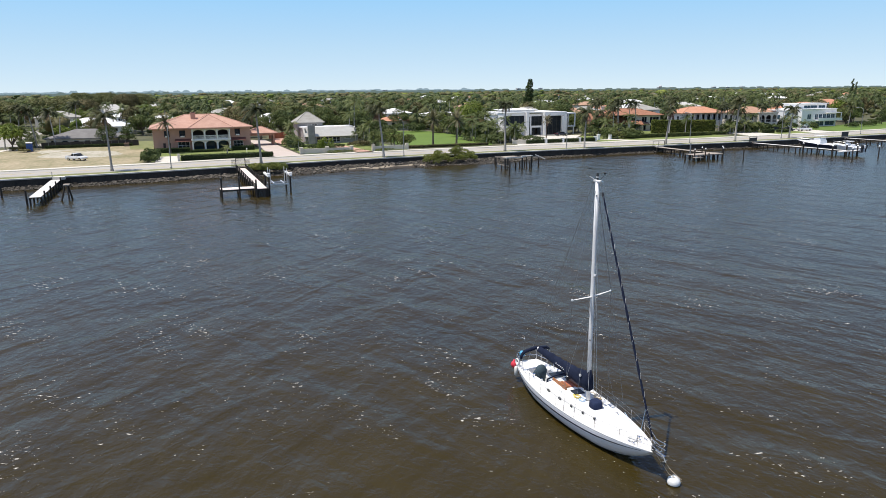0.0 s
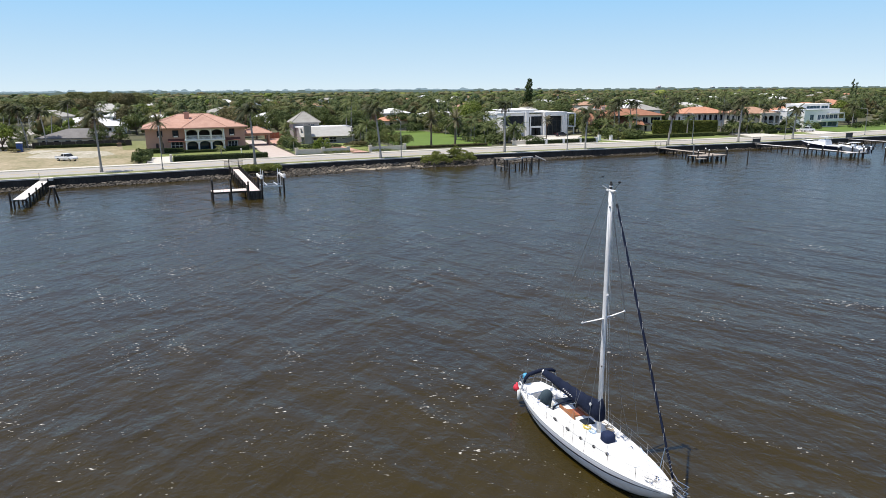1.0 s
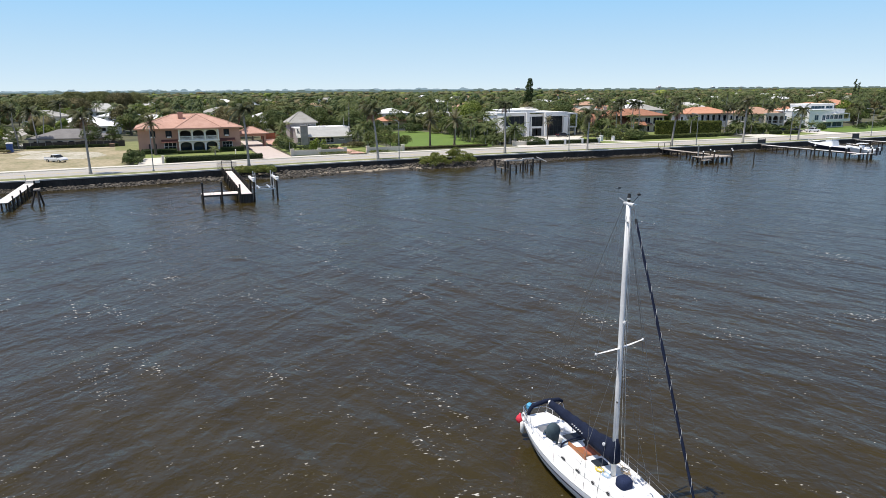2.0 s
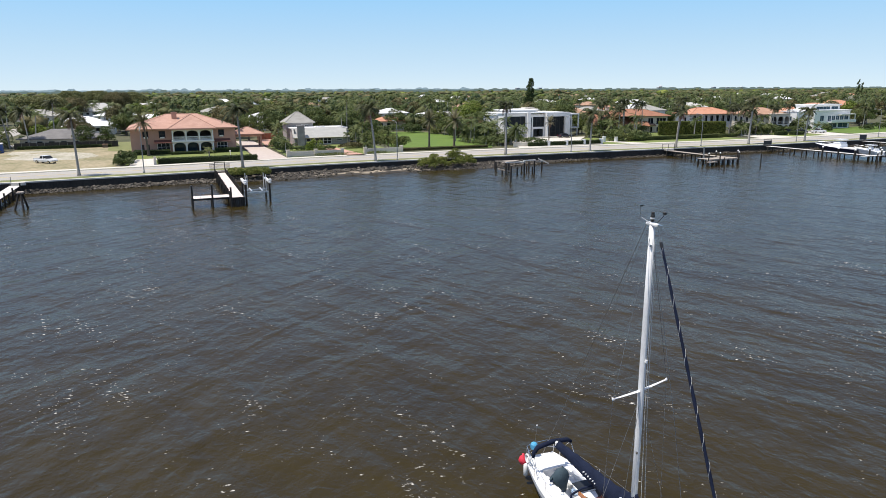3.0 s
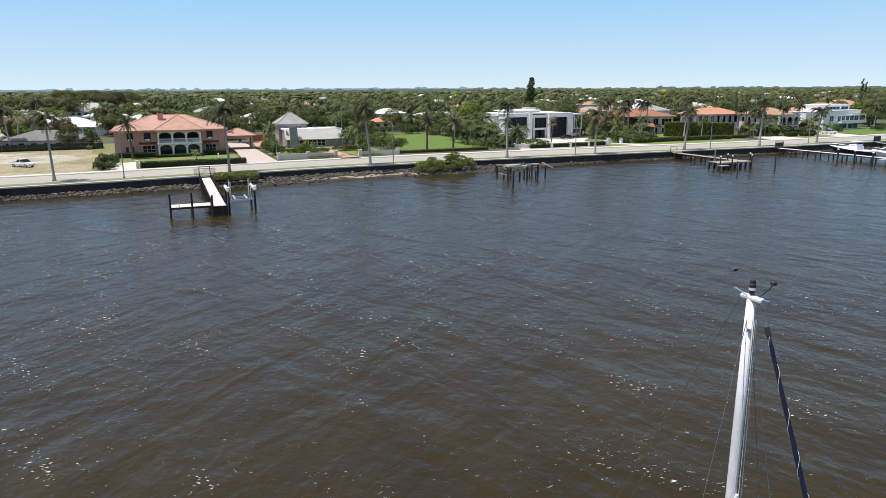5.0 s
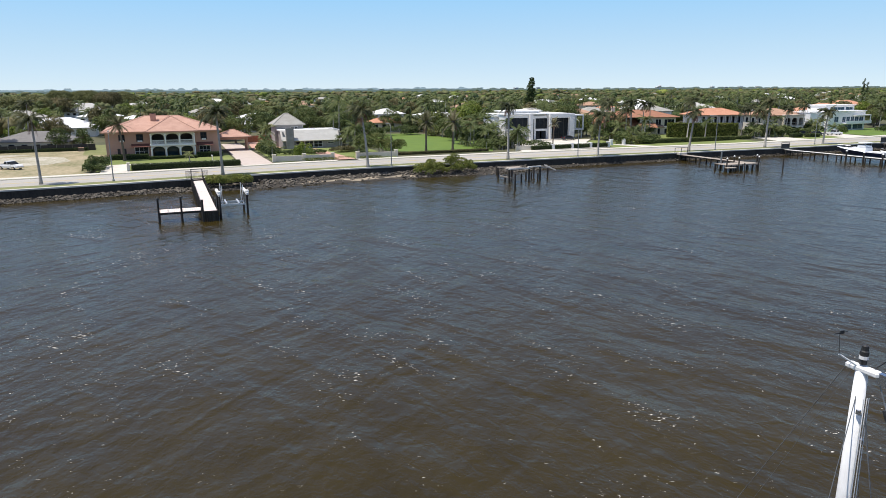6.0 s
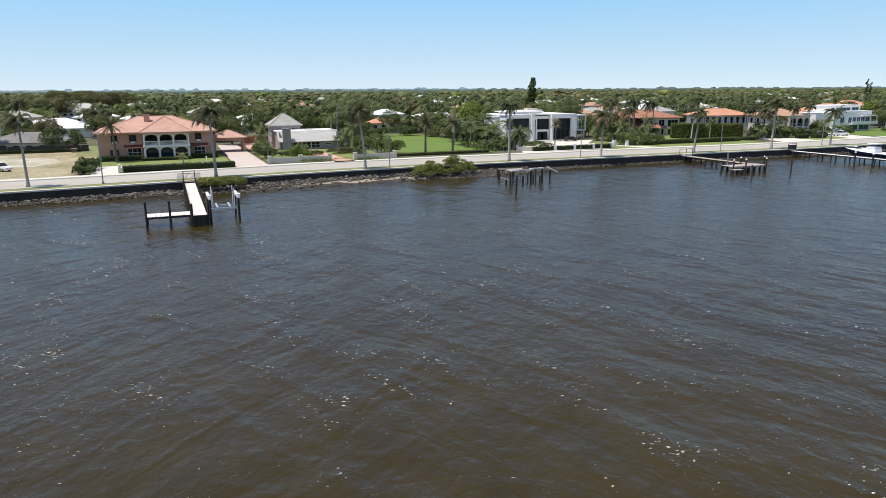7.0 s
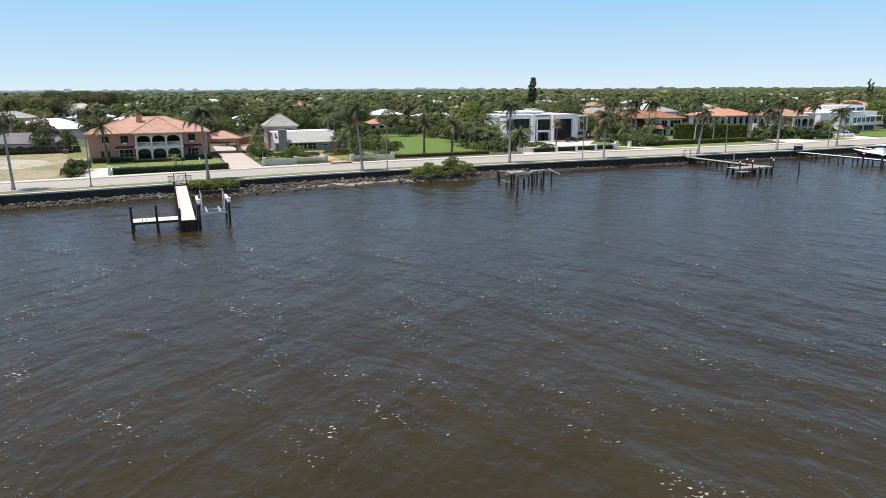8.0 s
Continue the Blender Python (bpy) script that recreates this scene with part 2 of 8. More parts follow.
WAVE_ANGLE, SWELL, CHOP, RIPPLE, GLINT_FOAM = 67.0, 0.40, 0.09, 0.02, 0.803
WATER_GLOSS, CROSS_ANGLE = 0.2, -40.0
WATER_DARK, WATER_LIGHT = (0.0250, 0.0178, 0.0034), (0.0395, 0.0285, 0.0056)
M = {
    "water": water_material(),
    "earth": surface("earth", (0.045, 0.055, 0.02), (0.13, 0.12, 0.065), 0.95, 0.08, 30),
    "verge": surface("dry_verge_grass", (0.10, 0.13, 0.035), (0.25, 0.24, 0.10), 0.95, 0.35, 12, 0.6),
    "lawn": surface("mown_lawn", (0.072, 0.132, 0.012), (0.135, 0.205, 0.027), 0.9, 0.25, 20, 0.5),
    "lawn_old": surface("dull_lawn", (0.10, 0.15, 0.03), (0.22, 0.24, 0.07), 0.95, 0.2, 16, 0.5),
    "sand": surface("sandy_lot", (0.12, 0.13, 0.04), (0.44, 0.355, 0.24), 0.95, 0.13, 9, 0.5),
    "gravel": surface("pale_gravel", (0.19, 0.18, 0.09), (0.58, 0.53, 0.45), 0.95, 0.22, 8, 0.5),
    "asphalt": surface("sunned_asphalt", (0.30, 0.28, 0.25), (0.43, 0.405, 0.36), 0.9, 0.3, 40, 0.2, stretch=(0.25, 1, 1)),
    "walkway": surface("pale_concrete", (0.48, 0.45, 0.39), (0.68, 0.64, 0.56), 0.9, 0.4, 20, 0.2),
    "white_line": surface("road_paint", (0.5, 0.5, 0.47), (0.75, 0.75, 0.72), 0.7, 1.0),
    "yellow_line": surface("yellow_road_paint", (0.5, 0.36, 0.05), (0.7, 0.5, 0.1), 0.7, 1.0),
    "pavers_pale": surface("pale_pink_pavers", (0.42, 0.35, 0.30), (0.57, 0.49, 0.43), 0.9, 0.6, 20, 0.2),
    "pavers": surface("brick_pavers", (0.42, 0.24, 0.18), (0.58, 0.36, 0.27), 0.9, 0.6, 20, 0.2),
    # near-black for algae staining, with the face's shade put into the colour
    "seawall": surface("stained_shaded_seawall", (0.012, 0.011, 0.010), (0.055, 0.048, 0.04), 0.9, 0.7, 6, 0.5, stretch=(1, 1, 0.4)),
    "rock": surface("weathered_rock", (0.014, 0.012, 0.010), (0.185, 0.16, 0.125), 0.9, 1.2, 8, 0.6, per_object=0.6),
    "rock_many": surface("weathered_rock_heap", (0.015, 0.013, 0.011), (0.17, 0.147, 0.115), 0.9, 1.2, 8, 0.6, island=0.6),
    "beach": surface("pale_shore_sand", (0.16, 0.13, 0.09), (0.40, 0.34, 0.25), 0.95, 0.5, 12, 0.4),
    # near-black colour paints the shade in the gaps between rocks
    "shingle": surface("shaded_shore_bank", (0.012, 0.010, 0.008), (0.06, 0.05, 0.036), 0.95, 0.5, 12, 0.4),
    "salmon": surface("salmon_stucco", (0.41, 0.235, 0.17), (0.50, 0.30, 0.225), 0.9, 0.5, 20, 0.15),
    "white_wall": surface("white_stucco", (0.72, 0.71, 0.69), (0.84, 0.83, 0.81), 0.85, 0.5, 20, 0.1),
    "cream_wall": surface("cream_stucco", (0.54, 0.49, 0.40), (0.68, 0.62, 0.52), 0.88, 0.5, 20, 0.12),
    "grey_wall": surface("grey_brick_wall", (0.20, 0.19, 0.18), (0.34, 0.33, 0.32), 0.9, 0.8, 12, 0.3),
    "trim_white": surface("white_trim", (0.70, 0.69, 0.66), (0.82, 0.81, 0.78), 0.6, 1.0, 8, 0.05),
    "tile_salmon": surface("salmon_roof_tiles", (0.37, 0.205, 0.15), (0.54, 0.335, 0.255), 0.85, 0.5, 10, 0.7, stretch=(1, 1, 3), dist=0.08),
    "tile_orange": surface("orange_roof_tiles", (0.40, 0.18, 0.10), (0.58, 0.30, 0.19), 0.85, 0.5, 10, 0.7, stretch=(1, 1, 3), dist=0.08),
    "tile_brick": surface("brick_red_roof_tiles", (0.24, 0.10, 0.055), (0.37, 0.18, 0.105), 0.85, 0.5, 10, 0.7, stretch=(1, 1, 3), dist=0.08),
    "tile_brown": surface("brown_roof_tiles", (0.30, 0.17, 0.11), (0.48, 0.30, 0.20), 0.85, 0.5, 10, 0.7, dist=0.08),
    "roof_grey": surface("grey_shingle_roof", (0.25, 0.24, 0.21), (0.40, 0.385, 0.35), 0.9, 0.5, 14, 0.5, stretch=(1, 1, 3)),
    "roof_pale": surface("pale_shingle_roof", (0.40, 0.39, 0.36), (0.56, 0.55, 0.51), 0.9, 0.5, 14, 0.4, stretch=(1, 1, 3)),
    "roof_dark": surface("dark_shingle_roof", (0.12, 0.115, 0.11), (0.22, 0.21, 0.20), 0.9, 0.4, 14, 0.4),
    "roof_white": surface("white_flat_roof", (0.70, 0.70, 0.69), (0.86, 0.86, 0.85), 0.8, 0.3, 14, 0.1),
    "glass_dark": surface("dark_window_glass", (0.012, 0.014, 0.017), (0.03, 0.035, 0.04), 0.12, 0.4, 3, 0.0, spec=0.14),
    "glass_blue": surface("tinted_window_glass", (0.03, 0.06, 0.08), (0.06, 0.10, 0.13), 0.08, 0.4, 3, 0.0, spec=0.3),
    # inner walls coloured dark, the shade of the rooms put into the colour
    "dark_room": surface("shaded_room", (0.05, 0.04, 0.035), (0.09, 0.075, 0.065), 0.9, 0.5),
    "awning": surface("dark_awning_cloth", (0.03, 0.022, 0.02), (0.07, 0.05, 0.045), 0.9, 1.0),
    "awning_rust": surface("rust_awning_cloth", (0.09, 0.035, 0.028), (0.16, 0.065, 0.05), 0.9, 1.0),
    "fence_red": surface("red_stained_fence", (0.30, 0.08, 0.04), (0.46, 0.15, 0.08), 0.8, 0.8, 10, 0.3),
    "fence_dark": surface("dark_fence", (0.03, 0.028, 0.024), (0.07, 0.06, 0.05), 0.9, 0.8),
    "black_metal": surface("black_metal", (0.012, 0.012, 0.013), (0.035, 0.035, 0.035), 0.5, 1.0),
    "steel": surface("stainless_steel", (0.55, 0.55, 0.56), (0.75, 0.75, 0.76), 0.25, 2.0, 8, 0.0, metal=1.0),
    "galv": surface("galvanised_pole", (0.20, 0.205, 0.20), (0.34, 0.345, 0.34), 0.5, 1.0, 8, 0.05, metal=0.5),
    "lamp_glass": surface("lamp_lens", (0.45, 0.45, 0.42), (0.6, 0.6, 0.56), 0.2, 2.0, 4, 0.0),
    "pile": surface("wet_dark_pile", (0.009, 0.008, 0.007), (0.045, 0.038, 0.031), 0.85, 1.3, 8, 0.5, stretch=(1, 1, 0.3), per_object=0.3),
    "deck_white": surface("sunbleached_deck", (0.55, 0.52, 0.48), (0.78, 0.75, 0.70), 0.85, 0.8, 10, 0.2, per_object=0.08),
    "deck_pink": surface("pinkish_deck_boards", (0.62, 0.53, 0.47), (0.80, 0.71, 0.65), 0.85, 0.8, 10, 0.2, per_object=0.08),
    "deck_grey": surface("grey_weathered_timber", (0.24, 0.20, 0.16), (0.44, 0.38, 0.32), 0.9, 0.8, 10, 0.4, stretch=(1, 0.3, 1), per_object=0.12),
    "alu": surface("brushed_aluminium", (0.55, 0.57, 0.58), (0.75, 0.77, 0.78), 0.4, 1.0, 8, 0.05, metal=0.6),
    "trunk": surface("grey_palm_trunk", (0.24, 0.22, 0.19), (0.46, 0.43, 0.39), 0.95, 1.0, 6, 0.7, stretch=(1, 1, 4), per_object=0.25),
    "bark": surface("brown_bark", (0.07, 0.055, 0.04), (0.18, 0.145, 0.11), 0.95, 1.0, 8, 0.6),
    "palm_leaf": leaf_material("palm_fronds", (0.028, 0.052, 0.014), (0.080, 0.132, 0.032), (0.19, 0.245, 0.078), 0.4, 0.22, gain=1.1),
    "coco_leaf": leaf_material("coconut_fronds", (0.014, 0.025, 0.008), (0.042, 0.064, 0.018), (0.120, 0.148, 0.050), 0.5, 0.22),
    "date_leaf": leaf_material("grey_green_fronds", (0.045, 0.058, 0.024), (0.11, 0.138, 0.058), (0.23, 0.255, 0.125), 0.4, gain=1.15),
    "dead_leaf": leaf_material("dry_fronds", (0.081, 0.057, 0.032), (0.203, 0.142, 0.081), (0.378, 0.284, 0.176), 0.4),
    "tree_leaf": leaf_material("tree_leaves", (0.024, 0.052, 0.012), (0.071, 0.121, 0.025), (0.164, 0.212, 0.052), 0.12, 0.2, gain=1.05),
    "bright_leaf": leaf_material("bright_tree_leaves", (0.068, 0.128, 0.016), (0.142, 0.236, 0.030), (0.243, 0.338, 0.054), 0.12, 0.22, gain=0.95),
    "olive_leaf": leaf_material("olive_tree_leaves", (0.040, 0.052, 0.015), (0.098, 0.114, 0.035), (0.190, 0.200, 0.075), 0.10, 0.2, gain=1.1),
    "dry_leaf": leaf_material("dry_tree_leaves", (0.070, 0.098, 0.028), (0.100, 0.138, 0.038), (0.145, 0.180, 0.058), 0.05, 0.3, gain=1.2),
    "wood_leaf": leaf_material("far_wood_leaves", (0.027, 0.052, 0.014), (0.077, 0.115, 0.032), (0.164, 0.196, 0.069), 0.06, 0.2, gain=1.15),
    "hedge_leaf": leaf_material("hedge_leaves", (0.019, 0.044, 0.009), (0.042, 0.082, 0.016), (0.085, 0.135, 0.028), 0.5, 0.15, gain=1.0),
    "bush_leaf": leaf_material("shore_bush_leaves", (0.061, 0.101, 0.016), (0.135, 0.203, 0.032), (0.257, 0.284, 0.068), 0.5),
    # near-black green paints the shade between hedge leaves
    "hedge_core": surface("hedge_shade", (0.008, 0.014, 0.005), (0.018, 0.03, 0.009), 1.0, 1.0),
    "rubber": surface("tyre_rubber", (0.012, 0.012, 0.012), (0.03, 0.03, 0.03), 0.9, 2.0),
    "car_white": surface("white_car_paint", (0.72, 0.73, 0.74), (0.82, 0.82, 0.82), 0.25, 0.5, 4, 0.0),
    "car_dark": surface("dark_car_paint", (0.012, 0.014, 0.02), (0.03, 0.03, 0.04), 0.2, 0.5, 4, 0.0),
    "chrome": surface("chrome", (0.6, 0.6, 0.6), (0.75, 0.75, 0.75), 0.15, 1.0, 4, 0.0, metal=1.0),
    "red_lens": surface("red_lamp_lens", (0.30, 0.01, 0.01), (0.45, 0.02, 0.02), 0.25, 2.0, 4, 0.0),
    "blue_plastic": surface("blue_plastic", (0.02, 0.06, 0.20), (0.04, 0.10, 0.30), 0.5, 1.0, 4, 0.05),
    "gelcoat": surface("white_gelcoat", (0.74, 0.75, 0.77), (0.83, 0.84, 0.85), 0.3, 0.6, 6, 0.03),
    "deck_paint": surface("white_nonskid_deck", (0.72, 0.71, 0.68), (0.85, 0.84, 0.81), 0.75, 0.8, 30, 0.15),
    "navy": surface("navy_hull_paint", (0.008, 0.012, 0.03), (0.015, 0.02, 0.05), 0.3, 1.0, 6, 0.0),
    "antifoul": surface("dark_bottom_paint", (0.015, 0.014, 0.014), (0.05, 0.045, 0.035), 0.8, 1.2, 8, 0.2),
    "canvas": surface("navy_canvas", (0.007, 0.010, 0.023), (0.018, 0.025, 0.05), 0.9, 2.0, 12, 0.5, spec=0.12),
    "canvas_blue": surface("navy_bag_cloth", (0.012, 0.018, 0.045), (0.03, 0.042, 0.09), 0.9, 2.0, 12, 0.5, spec=0.12),
    "canvas_green": surface("faded_teal_canvas", (0.022, 0.040, 0.052), (0.05, 0.080, 0.10), 0.9, 2.0, 12, 0.5),
    "teak": surface("varnished_teak", (0.20, 0.065, 0.02), (0.38, 0.15, 0.05), 0.45, 1.5, 10, 0.1, stretch=(3, 0.4, 1)),
    "mast_paint": surface("white_mast_paint", (0.66, 0.66, 0.65), (0.80, 0.80, 0.79), 0.4, 1.0, 8, 0.03),
    "wire": surface("rigging_wire", (0.16, 0.16, 0.16), (0.32, 0.32, 0.32), 0.4, 2.0, 4, 0.0, metal=0.6),
    "rope_yellow": surface("yellow_rope", (0.55, 0.42, 0.04), (0.75, 0.60, 0.10), 0.9, 6.0),
    "rope_blue": surface("pale_blue_rope", (0.25, 0.38, 0.55), (0.50, 0.62, 0.75), 0.9, 6.0),
    "rope_tan": surface("tan_rope", (0.36, 0.28, 0.18), (0.55, 0.45, 0.32), 0.9, 6.0),
    "rope_white": surface("white_rope", (0.60, 0.60, 0.58), (0.78, 0.78, 0.75), 0.9, 6.0),
    "red_plastic": surface("red_buoy_plastic", (0.55, 0.02, 0.04), (0.70, 0.05, 0.08), 0.45, 1.5, 6, 0.05),
    "buoy_white": surface("white_buoy_plastic", (0.68, 0.68, 0.64), (0.82, 0.82, 0.79), 0.5, 2.0, 6, 0.05),
    "light_blue": surface("light_blue_plastic", (0.05, 0.28, 0.50), (0.10, 0.40, 0.62), 0.45, 2.0, 6, 0.05),
    "far_building": surface("far_building_wall", (0.45, 0.46, 0.48), (0.60, 0.60, 0.61), 0.9, 0.05, 10, 0.0),
    "clay_wall": surface("clay_orange_wall", (0.40, 0.17, 0.08), (0.56, 0.27, 0.14), 0.9, 0.5, 20, 0.2),
}


# ---- mesh building ----
class Shape:
    """Collects vertices and faces of one part."""

    def __init__(self):
        self.v, self.f = [], []

    def add(self, verts, faces):
        k = len(self.v)
        self.v.extend(tuple(p) for p in verts)
        self.f.extend(tuple(k + i for i in face) for face in faces)
        return self

    def box(self, x0, y0, z0, x1, y1, z1, c=0.0):
        if c <= 0:
            p = [(x, y, z) for z in (z0, z1) for y in (y0, y1) for x in (x0, x1)]
            return self.add(p, [(0, 2, 3, 1), (4, 5, 7, 6), (0, 1, 5, 4), (2, 6, 7, 3), (0, 4, 6, 2), (1, 3, 7, 5)])
        ring = lambda i, z: [(x0 + i, y0 + i + c, z), (x0 + i + c, y0 + i, z), (x1 - i - c, y0 + i, z), (x1 - i, y0 + i + c, z),
                             (x1 - i, y1 - i - c, z), (x1 - i - c, y1 - i, z), (x0 + i + c, y1 - i, z), (x0 + i, y1 - i - c, z)]
        return self.loft([ring(c, z0), ring(0, z0 + c), ring(0, z1 - c), ring(c, z1)], True)

    def loft(self, rings, caps=False, closed=True):
        n = len(rings[0])
        faces = []
        for j in range(len(rings) - 1):
            for i in range(n if closed else n - 1):
                a, b = j * n + i, j * n + (i + 1) % n
                faces.append((a, b, b + n, a + n))
        if caps:
            faces.append(tuple(reversed(range(n))))
            faces.append(tuple(range((len(rings) - 1) * n, len(rings) * n)))
        return self.add([p for r in rings for p in r], faces)

    def tube(self, pts, radii, n=8, caps=True):
        pts = [Vector(p) for p in pts]
        if isinstance(radii, (int, float)):
            radii = [radii] * len(pts)
        rings, side = [], None
        for i, p in enumerate(pts):
            d = (pts[min(i + 1, len(pts) - 1)] - pts[max(i - 1, 0)]).normalized()
            if side is None:
                side = d.orthogonal().normalized()
            side = (side - d * side.dot(d)).normalized()
            up = d.cross(side)
            rings.append([p + (side * math.cos(a) + up * math.sin(a)) * radii[i] for a in [2 * math.pi * k / n for k in range(n)]])
        return self.loft(rings, caps)

    def lathe(self, centre, profile, n=16):
        c = Vector(centre)
        rings = [[c + Vector((r * math.cos(2 * math.pi * k / n), r * math.sin(2 * math.pi * k / n), z)) for k in range(n)] for r, z in profile]
        return self.loft(rings, True)

    def prism(self, poly, z0, z1):
        return self.loft([[(x, y, z0) for x, y in poly], [(x, y, z1) for x, y in poly]], True)

    def mesh(self, name, smooth=False):
        m = bpy.data.meshes.new(name)
        m.from_pydata(self.v, [], self.f)
        if smooth:
            m.polygons.foreach_set("use_smooth", [True] * len(m.polygons))
        m.update()
        return m


def part(name, shape, material, parent=None, label="", smooth=False):
    """One mesh object, under a thing or a part when one is given."""
    m = shape if isinstance(shape, bpy.types.Mesh) else shape.mesh(name, smooth)
    if not m.materials:
        m.materials.append(M[material])
    ob = new(name, m)
    if parent:
        ob.parent = parent
    return tagged(ob, label)


def thing(name, at, label, category, group="", turn=0.0):
    ob = new(name)
    ob.empty_display_size = 0.2
    ob.matrix_basis = pose(*at, 0, 0, turn)
    return tagged(ob, label, category, group)


def rnd(a, b):
    return random.uniform(a, b)


def spow(v, e):
    return math.copysign(abs(v) ** e, v)


# ---- the shore line ----
G = 2.0
SHORE_X = (-4800, -400, -30, 0, 20, 44, 70, 108, 155, 180, 220, 260, 600, 4800)
SHORE_Y = (-110, -30, -9.0, -6.6, -4.0, -0.6, 0.1, 0.0, -1.4, -2.2, -0.6, 2.5, 30, 200)


def shore(x):
    return sum(float(np.interp(x + d, SHORE_X, SHORE_Y)) for d in (-9, -4.5, 0, 4.5, 9)) / 5


XS = [-4800, -2500, -1200, -600, -400, -250, -180, -140] + list(range(-120, 421, 4)) + [460, 520, 600, 800, 1200, 2500, 4800]


def strip(name, off0, off1, z0, z1, material, label, x0=-4800, x1=4800, kind="structure"):
    """A band that follows the shore between two distances inland, with its thickness."""
    xs = [x for x in XS if x0 < x < x1]
    xs = ([x0] if x0 > -4800 else [-4800]) + [x for x in xs if x != x0] + ([x1] if x1 < 4800 else [4800])
    s = Shape()
    s.loft([[(x, shore(x) + off0, z0), (x, shore(x) + off0, z1), (x, shore(x) + off1, z1), (x, shore(x) + off1, z0)] for x in xs], True)
    return tagged(part(name, s, material), label, kind=kind)


# ---- water, land, road ----
s = Shape()
s.add([(-4800, -4800, 0), (4800, -4800, 0), (4800, 4800, 0), (-4800, 4800, 0)], [(0, 1, 2, 3)])
tagged(part("water", s, "water"), "murky brown estuary water with short wind waves", "water", kind="structure")
s = Shape()
s.loft([[(x, shore(x) + 0.35, -1.0), (x, shore(x) + 0.35, G - 0.06), (x, 400, G - 0.06), (x, 4800, G - 0.06)] for x in XS], False, closed=False)
tagged(part("ground", s, "earth"), "level coastal land behind the seawall", "ground", kind="structure")
wall = tagged(new("seawall"), "long dark stained seawall with a pale concrete cap", "seawall", kind="structure")
s = Shape()
s.loft([[(x, shore(x), -1.5), (x, shore(x), 1.78), (x, shore(x) + 0.4, 1.78), (x, shore(x) + 0.4, -1.5)] for x in XS], True)
part("wall_face", s, "seawall", wall)
s = Shape()
s.loft([[(x, shore(x) - 0.12, 1.78), (x, shore(x) - 0.12, 2.04), (x, shore(x) + 0.7, 2.04), (x, shore(x) + 0.7, 1.78)] for x in XS], True)
part("cap", s, "walkway", wall, "pale concrete cap")
strip("verge_shore", 0.7, 4.1, 1.8, G + 0.02, "verge", "dry grass verge along the seawall")
strip("kerb_shore", 4.1, 4.3, 1.8, G + 0.06, "walkway", "concrete kerb")
strip("road", 4.3, 16.2, 1.8, G - 0.03, "asphalt", "two lane sun-bleached asphalt shore road")
strip("kerb_inland", 16.2, 16.4, 1.8, G + 0.07, "walkway", "concrete kerb")
strip("verge_inland", 16.4, 17.4, 1.8, G + 0.02, "verge", "narrow grass strip beside the road")
strip("pavement", 17.4, 19.9, 1.8, G + 0.05, "walkway", "pale concrete pavement")
strip("road_line", 10.1, 10.22, 1.9, G - 0.024, "yellow_line", "yellow centre line", -120, 420)
strip("road_line", 10.35, 10.47, 1.9, G - 0.024, "yellow_line", "yellow centre line", -120, 420)
strip("road_line", 4.9, 5.02, 1.9, G - 0.024, "white_line", "white edge line", -120, 420)
strip("road_line", 15.5, 15.62, 1.9, G - 0.024, "white_line", "white edge line", -120, 420)


def patch(name, poly, material, label, z=G + 0.03, kind="structure"):
    return tagged(part(name, Shape().prism(poly, 1.8, z), material), label, kind=kind)


patch("sandy_lot", [(-62, 8.5), (-2.5, 13), (-2.5, 78), (-70, 78)], "sand", "bare sandy lot with thin dry grass")
patch("gravel_patch", [(-31, 44), (-24, 38), (-14, 36), (-9, 44), (-12, 56), (-20, 62), (-29, 58)], "gravel", "pale bare gravel patch on the lot", G + 0.045)
patch("gravel_patch", [(-33, 60), (-31, 56), (-26, 63), (-20, 66), (-26, 70), (-33, 68)], "gravel", "pale bare gravel patch on the lot", G + 0.045)
patch("lawn_house", [(-1.5, 15.5), (28.5, 17.5), (28.5, 50), (-1.5, 52)], "lawn_old", "front lawn of the salmon house", G + 0.02)
patch("driveway_side", [(-0.5, 12.8), (4.8, 13.5), (4.8, 30.4), (-0.5, 29)], "walkway", "pale concrete driveway", G + 0.06)
patch("driveway_front", [(4.8, 27), (28, 27), (28, 30.4), (4.8, 30.4)], "walkway", "pale concrete drive before the house", G + 0.05)
patch("driveway_house", [(28.8, 16.0), (36.0, 17.2), (35.2, 84), (29.5, 84)], "pavers_pale", "pinkish brick paver driveway", G + 0.06)
patch("garden_grey_house", [(37, 20.5), (68, 20.8), (68, 56), (37, 56)], "lawn_old", "rough garden behind a low wall", G + 0.02)
patch("court_red", [(36.5, 60), (45, 60), (44, 88), (38, 88)], "pavers", "red brick court", G + 0.05)
patch("path_red", [(51.6, 17.2), (56.8, 17.4), (54, 54), (50, 54)], "pavers", "red brick path", G + 0.05)
patch("lawn_green", [(68.5, 26), (97, 24.5), (112, 50), (104, 108), (82, 110)], "lawn", "broad bright green mown lawn", G + 0.04)
patch("drive_white", [(104, 20), (134, 22), (138, 40), (148, 52), (116, 52)], "walkway", "wide white concrete forecourt", G + 0.03)
patch("path_gate", [(139.2, 29), (142.6, 28.5), (148.5, 18.4), (143.5, 18.4)], "walkway", "pale path between white gate piers", G + 0.07)
patch("lawn_gate", [(134.5, 19.5), (144, 19), (148, 50), (138.5, 40)], "lawn_old", "grass beside the forecourt", G + 0.025)
patch("lawn_villa", [(146, 19), (190, 17), (190, 58), (152, 58)], "lawn_old", "villa lawn in light shade", G + 0.03)
